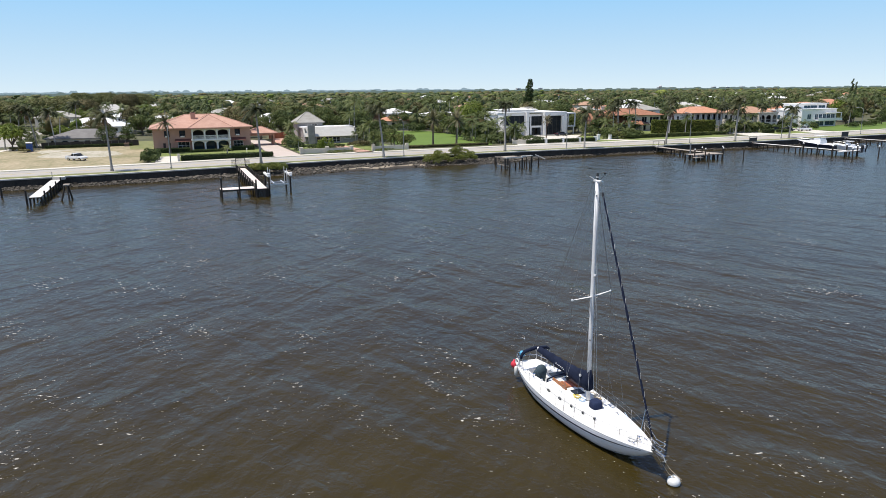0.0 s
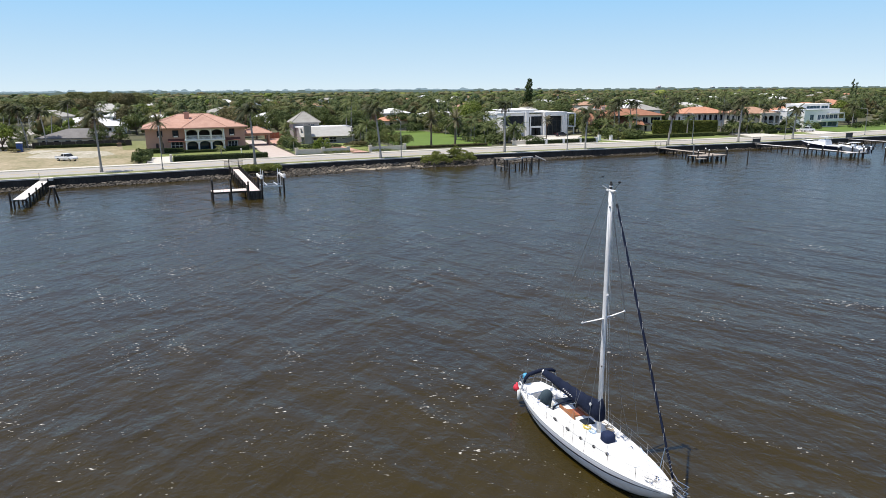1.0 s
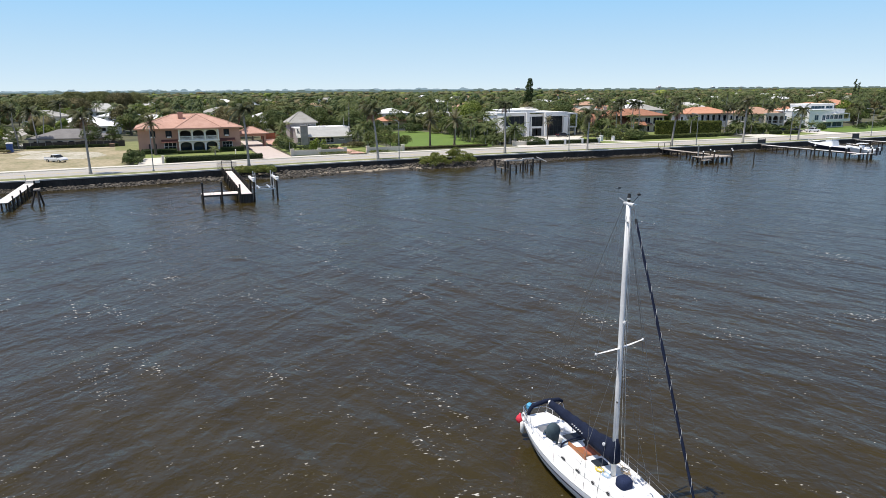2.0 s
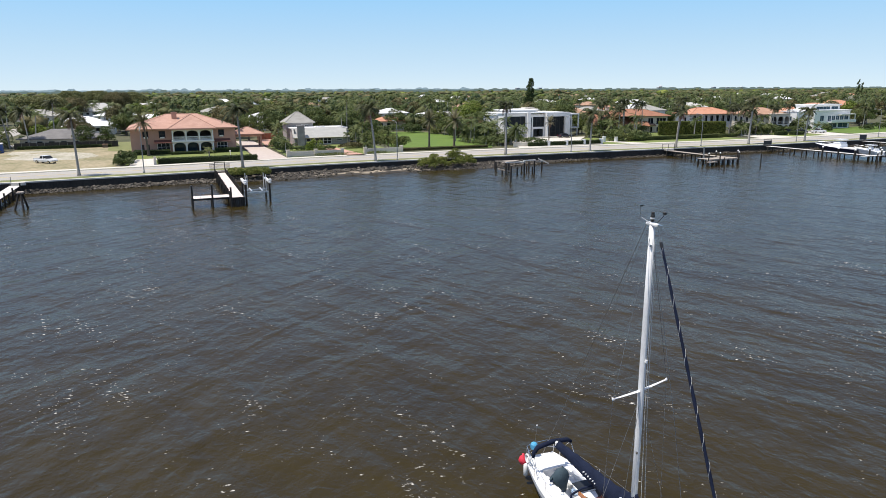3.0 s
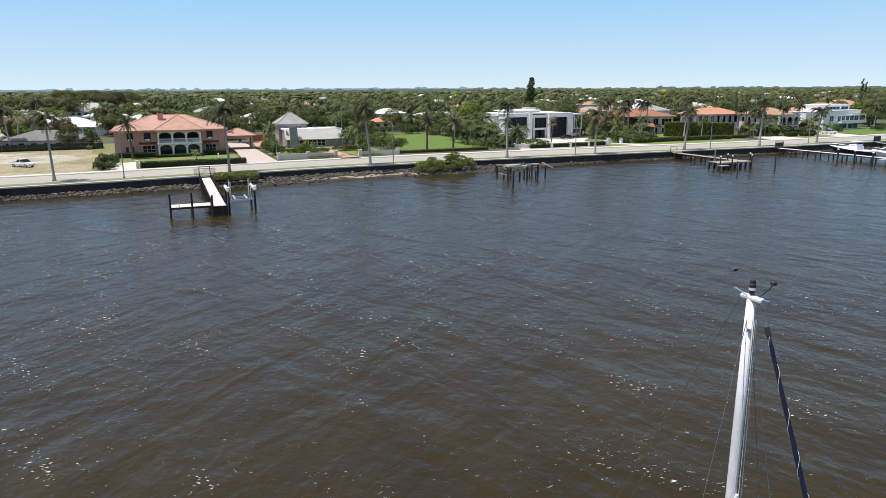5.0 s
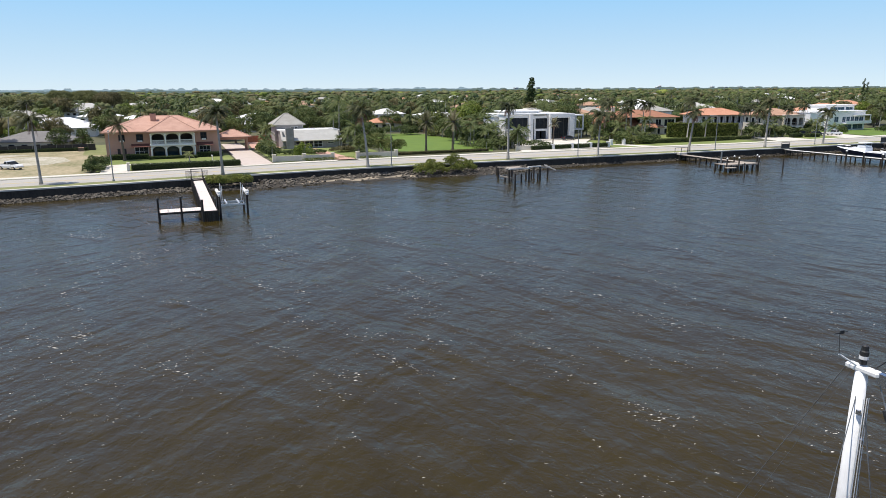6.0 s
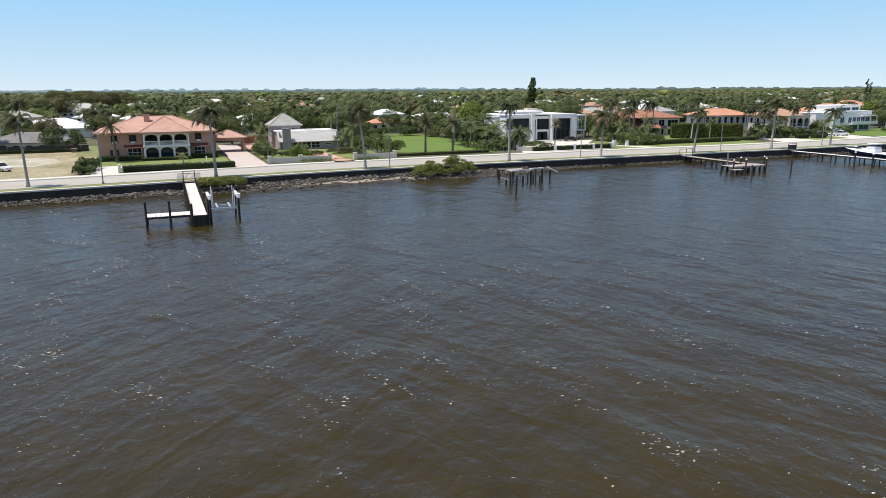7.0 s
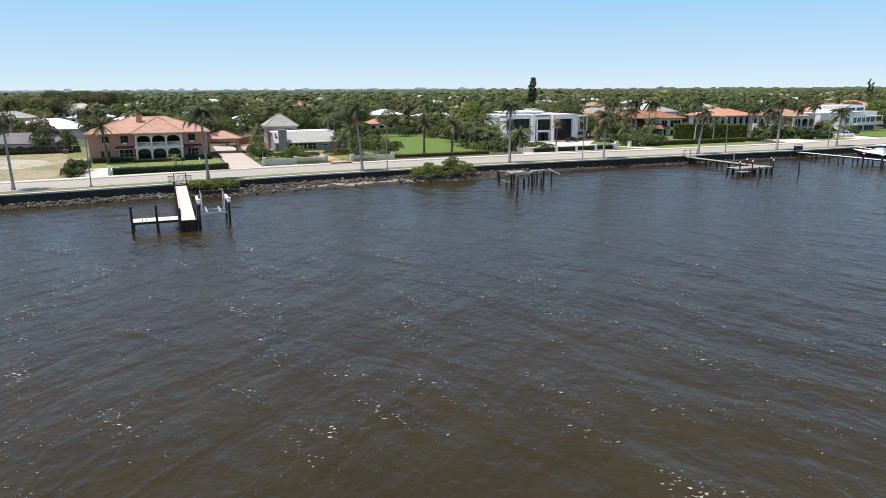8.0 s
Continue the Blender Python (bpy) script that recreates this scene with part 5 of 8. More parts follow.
palm((-26, 99, G), 13.0, (0.5, 0), "coconut", 252, "tall coconut palm behind the low house", GARDEN, 3.8, 0.22)
palm((-44, 78, G), 6.5, (0.6, 0), "garden", 29, "young palm beside the lot", GARDEN, 2.8, 0.2)
palm((-31, 96, G), 9.5, (0.8, 0), "garden", 30, "palm behind the low house", GARDEN, 3.2, 0.2)
palm((106, 40, G), 5.8, (-0.5, 0), "garden", 31, "young palm beside the white house", GARDEN, 3.0, 0.2)
palm((111, 44, G), 6.8, (0.5, 0), "garden", 32, "young palm beside the white house", GARDEN, 3.0, 0.2)
palm((116, 41, G), 5.0, (0.4, 0), "garden", 33, "young palm beside the white house", GARDEN, 2.6, 0.18)
palm((166, 48, G), 11.5, (0.6, 0), "coconut", 34, "coconut palm on the villa lawn", GARDEN, 3.0, 0.2)
palm((171, 50, G), 11.0, (-0.5, 0), "coconut", 35, "coconut palm on the villa lawn", GARDEN, 2.8, 0.2)
palm((182, 46, G), 12.0, (2.6, 0), "coconut", 36, "leaning coconut palm on the villa lawn", GARDEN, 3.2, 0.2)
palm((178, 39, G), 12.5, (1.4, 0), "coconut", 37, "leaning coconut palm on the villa lawn", GARDEN, 3.4, 0.2)
palm((156, 34, G), 7.4, (0.3, 0), "garden", 38, "bushy palm beside the villa gate", GARDEN, 3.4, 0.22)
palm((183, 36, G), 6.0, (0.2, 0), "garden", 39, "young palm near the tall hedge", GARDEN, 3.0, 0.2)
palm((203, 33, G), 9.0, (0.4, 0), "coconut", 40, "palm before the arcaded house", GARDEN, 3.6, 0.2)
palm((208, 35, G), 8.0, (0.8, 0), "coconut", 41, "palm before the arcaded house", GARDEN, 3.6, 0.2)
palm((215, 36, G), 6.4, (0.3, 0), "garden", 42, "young palm before the arcaded house", GARDEN, 3.0, 0.2)
palm((221, 37, G), 9.5, (0.6, 0), "coconut", 43, "palm before the arcaded house", GARDEN, 3.2, 0.2)
palm((231, 39, G), 9.8, (0.6, 0), "coconut", 44, "palm at the corner of the arcaded house", GARDEN, 3.2, 0.2)
palm((199, 36, G), 9.6, (0.8, 0), "coconut", 48, "palm between the hedge and the house", GARDEN, 3.4, 0.2)
palm((205, 38, G), 10.4, (-0.6, 0), "coconut", 49, "palm between the hedge and the house", GARDEN, 3.4, 0.2)
palm((277, 42, G), 8.0, (0.5, 0), "coconut", 45, "palm on the lawn of the white house", GARDEN, 3.2, 0.2)
for k, (px, py, hgt) in enumerate(((334, 64, 10.5), (344, 72, 9.0), (352, 62, 11.0), (363, 70, 9.5), (372, 66, 10.5), (322, 74, 9.0), (385, 80, 10.0))):
    palm((px, py, G), hgt, (0.5, 0), "coconut", 270 + k, "coconut palm in the garden beyond the white house", GARDEN, 3.8, 0.2)
for k, (px, py, hgt, crown_r) in enumerate(((155, 54, 11.5, 3.6), (158.5, 58, 12.5, 3.8), (162, 49, 12.0, 3.6), (157, 45, 9.5, 3.6), (165.5, 54, 11.0, 3.4), (153, 48, 8.0, 3.6))):
    palm((px, py, G), hgt, (0.6 - 0.2 * k, 0), "coconut", 280 + k, "tall coconut palm between the gardens", GARDEN, crown_r, 0.2)
for k, (px, py, hgt) in enumerate(((99, 44, 6.5), (103, 50, 7.5), (106, 46, 5.5), (101, 38, 5.0), (97, 52, 7.0), (108.5, 52, 7.5))):
    palm((px, py, G), hgt, (0.3, 0), "garden", 290 + k, "leafy palm at the edge of the lawn", GARDEN, 3.7, 0.2)
palm((64, 48, G), 6.4, (0.2, 0), "garden", 46, "broad palm beside the grey house", GARDEN, 3.6, 0.2)
palm((61, 62, G), 9.0, (0.2, 0), "garden", 47, "palm behind the grey house", GARDEN, 3.6, 0.2)

# hedges and shrubs
hedge(5.6, 15.6, 28.4, 17.4, G, G + 1.25, "long clipped dark green hedge before the lawn", seed=2)
hedge(8.8, 39.6, 20.2, 41.0, G, G + 0.7, "low dark hedge along the loggia", seed=3)
hedge(-0.3, 41.6, 8.6, 43.8, G, G + 1.2, "dark shrubs under the windows", seed=4)
hedge(20.3, 41.4, 26.6, 43.2, G, G + 1.2, "dark shrubs under the windows", seed=5)
bush((-1.6, 15.6, G), blob_lobes(9, 2.4, 1.8, 1.9, 70), "hedge_leaf", "ragged dark shrubs at the driveway", 106, 0.16, 24)
bush((-1.8, 19.0, G), blob_lobes(8, 2.0, 2.0, 2.6, 71), "hedge_leaf", "ragged dark shrubs at the driveway", 107, 0.16, 24)
hedge(108.4, 22.3, 114.8, 23.4, G, G + 1.15, "dark hedge between white piers", seed=7)
hedge(115.8, 22.3, 121.2, 23.4, G, G + 1.15, "dark hedge between white piers", seed=8)
hedge(122.2, 22.4, 127.6, 23.5, G, G + 1.15, "dark hedge between white piers", seed=9)
hedge(128.6, 22.5, 134.0, 23.6, G, G + 1.15, "dark hedge between white piers", seed=10)
hedge(148, 26.4, 187, 28.2, G, G + 1.3, "green hedge along the villa lawn", "tree_leaf", seed=11)
hedge(174.5, 39.6, 197.5, 42.2, G, G + 4.9, "tall dense green hedge before the long house", "bush_leaf", seed=12, size=0.18, per_m2=40, turn=-33)
hedge(188, 28.5, 196, 30.0, G, G + 1.0, "green hedge at the drive", "tree_leaf", seed=13)
hedge(69, 24.8, 96, 25.8, G, G + 0.7, "low planting along the lawn", "olive_leaf", seed=14)
hedge(-33, 76, -8, 76.8, G, G + 0.9, "dark planting on the lot's back fence", seed=15, leaf="hedge_leaf")
hedge(212, 26, 217, 27.6, G, G + 1.4, "clipped dark green garden hedge", seed=16)
hedge(219, 25, 224, 27.4, G, G + 1.2, "clipped light green garden hedge", "tree_leaf", seed=17)


bush((67.0, -4.4, 0.2), ragged_lobes(46, 4.2, 2.8, 3.6, 1), "bush_leaf", "spreading mangrove bush on the rocks at the seawall", 51, 0.14, 22)
bush((73.6, -3.9, 0.2), ragged_lobes(60, 4.8, 2.8, 4.8, 2), "bush_leaf", "spreading mangrove bush on the rocks at the seawall", 52, 0.14, 22)
bush((23.8, -6.6, 0.3), [(-3.6 + k * 0.8, 0.5 * math.sin(k * 2.1), 1.35 + 0.12 * math.sin(k * 1.3), 1.1, 1.7, 0.95) for k in range(10)], "bush_leaf", "flat-topped green shore bush beside the dock", 53, 0.15, 34)
bush((-1.6, 21, G), blob_lobes(6, 2.4, 2.4, 3.4, 3), "tree_leaf", "rounded garden shrub beside the driveway", 54)
bush((-1.2, 26, G), blob_lobes(6, 2.2, 2.4, 2.6, 4), "hedge_leaf", "rounded dark green garden shrub", 55)
bush((37.6, 34, G), blob_lobes(6, 2.4, 3.0, 3.2, 5), "hedge_leaf", "rounded dark shrub beside the driveway", 56)
bush((38.0, 42, G), blob_lobes(6, 2.6, 3.0, 3.6, 6), "tree_leaf", "rounded shrub beside the driveway", 57)
bush((38.4, 50, G), blob_lobes(6, 2.6, 3.0, 3.8, 7), "tree_leaf", "rounded shrub beside the driveway", 58)
bush((45, 28, G), blob_lobes(6, 2.2, 2.2, 4.4, 8), "bright_leaf", "light green small tree before the grey house", 59)
bush((47, 40, G), blob_lobes(8, 6.5, 4.0, 1.4, 9), "tree_leaf", "low loose green garden planting", 60)
bush((58, 42, G), blob_lobes(8, 6.0, 4.0, 1.8, 10), "olive_leaf", "low loose green garden planting", 61)
bush((49, 19.2, G), blob_lobes(7, 6.5, 0.8, 0.9, 11), "bush_leaf", "low ground cover along the wall", 62, 0.14)
bush((62, 19.4, G), blob_lobes(7, 4.6, 0.8, 0.9, 12), "bush_leaf", "low ground cover along the wall", 63, 0.14)
bush((65, 34, G), blob_lobes(7, 4.2, 4.0, 5.4, 13), "tree_leaf", "dense clump of broad leaved shrubs", 64, 0.2, 14)
bush((71, 33, G), blob_lobes(7, 3.0, 3.5, 4.6, 14), "tree_leaf", "dense clump of broad leaved shrubs", 65, 0.2, 14)
bush((101, 36, G), blob_lobes(9, 5, 5, 3.0, 15), "tree_leaf", "dense clump of green garden shrubs", 66, 0.2, 14)
bush((109, 37, G), blob_lobes(9, 5, 5, 3.0, 16), "tree_leaf", "dense clump of green garden shrubs", 67, 0.2, 14)
bush((88, 99, G), blob_lobes(8, 6, 3, 4.0, 60), "tree_leaf", "green shrubs beyond the lawn", 101, 0.25, 11)
bush((98, 100, G), blob_lobes(8, 6, 3, 4.4, 61), "hedge_leaf", "green shrubs beyond the lawn", 102, 0.25, 11)
bush((106, 92, G), blob_lobes(8, 4, 6, 4.4, 62), "tree_leaf", "green shrubs beyond the lawn", 103, 0.25, 11)
bush((109, 78, G), blob_lobes(8, 4, 6, 4.2, 63), "hedge_leaf", "green shrubs beyond the lawn", 104, 0.25, 11)
bush((110, 64, G), blob_lobes(8, 4, 6, 4.0, 64), "tree_leaf", "green shrubs beyond the lawn", 105, 0.25, 11)
bush((114, 30, G), blob_lobes(6, 4, 3, 2.2, 17), "tree_leaf", "low shrubs beside the forecourt", 68)
bush((146, 30, G), blob_lobes(8, 4.5, 4.5, 4.0, 18), "tree_leaf", "dense green shrubs beside the gate", 69, 0.28, 9)
bush((153, 27, G), blob_lobes(7, 4.5, 3.0, 3.2, 19), "tree_leaf", "dense green shrubs beside the gate", 70, 0.25, 10)
for k, (bx, by, r) in enumerate(((254, 40, 2.6), (274, 38, 3.0), (284, 40, 2.8), (292, 42, 2.8), (247, 44, 2.4))):
    bush((bx, by, G), blob_lobes(7, r, r, 2.6, 30 + k), "hedge_leaf", "rounded clipped shrub on the lawn", 80 + k)
for k, (bx, by, h) in enumerate(((201, 33, 4.6), (206, 35, 4.8), (211, 33, 4.4), (216, 35, 3.6), (223, 37, 3.6), (228, 35, 2.6), (235, 40, 4.4), (240, 43, 3.6))):
    bush((bx, by, G), blob_lobes(7, 3.2, 3.0, h, 40 + k), "tree_leaf" if k % 2 else "hedge_leaf", "leafy green shrub beside the house", 90 + k, 0.25, 10)

# low palms that fill the garden edges
LOW = [palm((100 + 2.5 * k, 30 + k, G), 1.2 + 0.7 * k, (0.1, 0), "garden", 330 + k, "low bushy palm among the garden shrubs", "low palms", 2.5, 0.15) for k in range(4)]
for x0, x1, y0, y1, n in ((97, 110, 27, 52, 20), (103, 112, 52, 92, 14), (145, 157, 24, 60, 18), (60, 71, 30, 62, 14), (158, 176, 46, 60, 14), (197, 212, 28, 40, 14), (212, 240, 30, 42, 12), (37, 43, 30, 58, 6), (-43, -36, 76, 92, 6)):
    for k in range(n):
        z = rnd(0.7, 1.25)
        copy_thing(LOW[k % 4], pose(rnd(x0, x1), rnd(y0, y1), G, 0, 0, rnd(-40, 40)) @ Matrix.Diagonal((z, z, z * rnd(0.8, 1.6), 1)))

# broad-leaved trees near the front rows
FRONT = [
    (-15.5, 79, 7.2, 3.2, "hedge_leaf"), (-9.6, 82, 6.6, 2.8, "tree_leaf"), (-20, 108, 9, 5, "olive_leaf"), (-66, 104, 9, 5.5, "tree_leaf"),
    (-68, 112, 10, 6, "olive_leaf"), (-70, 90, 9, 5.5, "tree_leaf"), (8, 78, 9.5, 5.4, "bright_leaf"), (20, 82, 9.0, 5, "bright_leaf"),
    (34, 84, 9, 5, "tree_leaf"), (30, 100, 11, 6, "olive_leaf"), (44, 100, 10, 5.5, "tree_leaf"), (58, 88, 11, 6, "tree_leaf"),
    (68, 80, 10, 5.5, "tree_leaf"), (76, 96, 9.5, 5.5, "tree_leaf"), (70, 60, 8, 4.2, "tree_leaf"), (99, 122, 9, 5, "tree_leaf"),
    (112, 112, 8, 5, "tree_leaf"), (120, 100, 8, 5, "tree_leaf"), (108, 84, 7, 4.4, "tree_leaf"), (114, 74, 7, 4.2, "olive_leaf"),
    (104, 66, 6.5, 4, "tree_leaf"), (111, 58, 6.0, 3.6, "tree_leaf"), (107, 50, 5.4, 3.4, "hedge_leaf"), (134, 120, 12, 7, "bright_leaf"),
    (128, 92, 8, 5, "tree_leaf"), (158, 84, 11, 6, "tree_leaf"), (166, 96, 12, 6.5, "tree_leaf"), (154, 66, 7.5, 4.2, "tree_leaf"),
    (160, 52, 8, 4.2, "olive_leaf"), (151, 44, 6.5, 3.8, "tree_leaf"), (196, 80, 8, 5, "tree_leaf"), (236, 72, 9, 5, "tree_leaf"),
    (238, 56, 6, 3.6, "hedge_leaf"), (284, 62, 8, 5, "olive_leaf"), (296, 58, 8, 5, "tree_leaf"), (310, 66, 9, 5.5, "tree_leaf"),
    (330, 60, 9, 5.5, "tree_leaf"), (350, 70, 10, 6, "olive_leaf"), (306, 48, 5, 3, "tree_leaf"), (90, 132, 9, 5.2, "tree_leaf"),
]
for k, (tx, ty, th, tr, leaf) in enumerate(FRONT):
    kind = {"tree_leaf": "dark green", "bright_leaf": "bright green", "olive_leaf": "dry olive", "hedge_leaf": "deep green"}[leaf]
    broadleaf((tx, ty, G), th, tr, leaf, 200 + k, kind + " rounded broad-leaved garden tree", "garden trees", 0.25, 7.0)

# trees and palms of the streets behind, copied from a few
BIG = [(-65, 300, 14, 12, "dry_leaf"), (-53, 306, 15, 12, "dry_leaf"), (-44, 318, 13, 10, "olive_leaf"), (-60, 480, 17, 14, "dry_leaf"), (-44, 486, 17, 14, "dry_leaf"), (-28, 480, 16, 13, "olive_leaf"),
       (-72, 168, 11, 8, "olive_leaf"), (-72, 140, 10, 8, "tree_leaf"), (32, 128, 11, 8, "olive_leaf"), (56, 150, 12, 8, "dry_leaf"), (-16, 500, 16, 13, "dry_leaf"), (-76, 250, 13, 11, "dry_leaf")]
for k, (tx, ty, th, tr, leaf) in enumerate(BIG):
    broadleaf((tx, ty, G), th, tr, leaf, 260 + k, "large spreading dry olive shade tree", "shade trees", 0.5, 3.2)
SOURCES = [broadleaf((60 + k * 9, 125 + k * 6, G), rnd(8, 11), rnd(4.5, 6), leaf, 300 + k, "rounded green tree among the houses", "street trees", 0.42, 3.0)
           for k, leaf in enumerate(("tree_leaf", "olive_leaf", "tree_leaf", "bright_leaf", "olive_leaf"))]
PALMS = [palm((70 + k * 8, 130 + k * 5, G), 9 + k * 1.1, (0.4, 0), "garden", 320 + k, "palm among the houses", "street palms", 3.9 + 0.3 * (k % 2), 0.2) for k in range(4)]


def free_spot(x, y):
    """Not on a house or the side street, nor in the garden on a house's seaward side."""
    if -61 < x < -44 and 66 < y < 275:
        return False
    for hx, hy, w, d, *_ in BACK_HOUSES:
        n = math.hypot(hx - 14, hy + 139)
        ux, uy = (hx - 14) / n, (hy + 139) / n
        along, across = (hx - x) * ux + (hy - y) * uy, abs((hx - x) * uy - (hy - y) * ux)
        if across < w / 2 + 2.5 and -d / 2 - 4 < along < d / 2 + 30:
            return False
    return True


def open_ground(x, y):
    """Lawns, lots and drives that stay clear of planting."""
    if (68 < x < 112 and y < 110) or (y < 100 and -36 < x < 62) or (109 < x < 153 and y < 80) or (240 < x < 284 and y < 66) or (146 < x < 196 and y < 62):
        return True
    return (158 < x < 196 and y < 84) or (196 < x < 240 and 40 < y < 90) or y < 64 or (y < 102 and x < -4 and y > 86)


placed = palms = 0
while placed < 380:
    y = 66 + 300 * random.random() ** 1.5
    x = 14 + (y + 139) * rnd(-0.3, 1.45)
    if not free_spot(x, y) or open_ground(x, y):
        continue
    if placed % 3 and palms < 170 and y < 320:
        palms += 1
        copy_thing(PALMS[placed % 4], pose(x, y, G, 0, 0, rnd(-30, 30)) @ Matrix.Diagonal((1.1, 1.1, rnd(0.6, 1.15), 1)))
    else:
        k = rnd(0.55, 1.05)
        copy_thing(SOURCES[(placed // 2) % 5], pose(x, y, G, 0, 0, rnd(0, 360)) @ Matrix.Diagonal((k, k, k * rnd(0.75, 1.1), 1)))
    placed += 1


SPHERE = bmesh.new()
bmesh.ops.create_icosphere(SPHERE, subdivisions=2, radius=1.0)
SPHERE_V = np.array([tuple(v.co) for v in SPHERE.verts])
SPHERE_F = np.array([[v.index for v in f.verts] for f in SPHERE.faces])
SPHERE.free()


def wood_places(g, n, y0, y1):
    y = y0 + (y1 - y0) * g.random(n) ** 1.2
    x = 14 + (y + 139) * (g.random(n) * 1.95 - 0.4)
    keep = np.array([free_spot(a, b) and not (b < 112 and open_ground(a, b)) for a, b in zip(x, y)])
    return x[keep], y[keep]


def far_woods(bands, seed):
    """A wooded suburb: each crown is a few knobbly leaf masses with a fringe of loose leaf clumps; one leaf kind a crown."""
    g = np.random.default_rng(seed)
    verts, faces, kinds, base = [], [], [], 0
    for n, y0, y1, lobes, clumps, size, lo, hi, spread in bands:
        x, y = wood_places(g, n, y0, y1)
        for cx, cy in zip(x, y):
            q = g.random()
            h = lo + (hi - lo) * q ** 1.7 + (g.random() > 0.96) * hi * 0.3
            r = spread * (0.6 + 0.8 * g.random()) * (0.7 + 0.5 * q)
            kind = g.choice(6, p=(0.34, 0.2, 0.2, 0.08, 0.1, 0.08))
            for j in range(lobes):
                a, off = g.uniform(0, 6.28), (0 if lobes == 1 else r * 0.5)
                lr = r * (0.95 if lobes == 1 else g.uniform(0.5, 0.75))
                c = np.array([cx + math.cos(a) * off, cy + math.sin(a) * off, G + h * g.uniform(0.5, 0.68)])
                s3 = np.array([lr, lr, min(h * 0.36, lr * 1.1) * g.uniform(0.8, 1.1)])
                knob = 0.68 + 0.5 * g.random((len(SPHERE_V), 1))
                verts.append(c + SPHERE_V * knob * s3)
                faces.append(SPHERE_F + base)
                kinds.append(np.full(len(SPHERE_F), kind))
                base += len(SPHERE_V)
                d = g.normal(size=(clumps, 3))
                d /= np.linalg.norm(d, axis=1, keepdims=True)
                d[:, 2] = np.where(d[:, 2] < -0.2, -d[:, 2], d[:, 2])
                p = c + d * s3 * g.uniform(0.82, 1.22, (clumps, 1))
                e1, e2 = g.normal(size=(clumps, 3)), g.normal(size=(clumps, 3))
                e1 *= size / np.linalg.norm(e1, axis=1, keepdims=True)
                e2 *= size * 0.8 / np.linalg.norm(e2, axis=1, keepdims=True)
                verts.append(np.stack([p - e1, p + e2, p + e1], 1).reshape(-1, 3))
                faces.append(np.arange(3 * clumps).reshape(-1, 3) + base)
                kinds.append(np.full(clumps, kind))
                base += 3 * clumps
    v = np.concatenate(verts)
    v[:, 2] = np.maximum(v[:, 2], G)
    return v, np.concatenate(faces), np.concatenate(kinds)


def woods(name, label, bands, seed):
    v, f, kinds = far_woods(bands, seed)
    m = bpy.data.meshes.new(name)
    m.vertices.add(len(v))
    m.vertices.foreach_set("co", np.ascontiguousarray(v, dtype=np.float32).ravel())
    m.loops.add(3 * len(f))
    m.loops.foreach_set("vertex_index", np.ascontiguousarray(f, dtype=np.int32).ravel())
    m.polygons.add(len(f))
    m.polygons.foreach_set("loop_start", np.arange(0, 3 * len(f), 3, dtype=np.int32))
    m.update(calc_edges=True)
    m.materials.append(M["wood_leaf"])
    for leaf in ("tree_leaf", "olive_leaf", "bright_leaf", "hedge_leaf", "dry_leaf"):
        m.materials.append(M[leaf])
    m.polygons.foreach_set("material_index", kinds.astype(np.int32))
    return tagged(part(name, m, "wood_leaf"), label, "woods", kind="stuff")


woods("far_woods", "wooded suburb of mixed green trees reaching the horizon",
      ((900, 110, 420, 3, 110, 0.3, 3.0, 9.5, 3.4), (1300, 380, 900, 2, 50, 0.5, 4.0, 11.0, 4.4), (2000, 850, 1700, 1, 36, 0.9, 5.0, 12.0, 7.0), (1700, 1600, 3000, 1, 24, 1.6, 7.0, 13.0, 10.0)), 7)


def far_palms(n, seed):
    """Feathery palm heads between the far crowns."""
    g = np.random.default_rng(seed)
    y = 110 + 620 * g.random(n) ** 1.6
    x = 14 + (y + 139) * (g.random(n) * 1.85 - 0.3)
    keep = np.array([free_spot(a, b) and not open_ground(a, b) for a, b in zip(x, y)])
    x, y = x[keep], y[keep]
    out = []
    for px, py in zip(x, y):
        top = np.array([px, py, G + g.uniform(5.0, 12.0)])
        big = g.uniform(0.6, 1.1)
        for i in range(20):
            a, p = g.uniform(0, 6.28), top.copy()
            d = np.array([math.cos(a), math.sin(a), g.uniform(-0.6, 1.5)])
            side = np.array([-math.sin(a), math.cos(a), g.uniform(-0.7, 0.1)])
            for j in range(5):
                d = d + np.array([-0.22, 0, -0.42])
                d /= np.linalg.norm(d)
                q = p + d * 0.66 * big
                w0, w1 = (0.06, 0.22, 0.26, 0.2, 0.12, 0.02)[j:j + 2]
                out.append(np.stack([p - side * w0, p + side * w0, q + side * w1, q - side * w1]))
                p = q
    return np.concatenate(out)


tagged(part("far_palms", quads_mesh("far_palms", far_palms(1300, 9), "palm_leaf"), "palm_leaf"), "scattered palm heads among the far trees", "palms", kind="stuff")
woods("undergrowth", "low green garden planting between the houses", ((600, 64, 240, 2, 70, 0.24, 1.0, 3.4, 2.0),), 8)


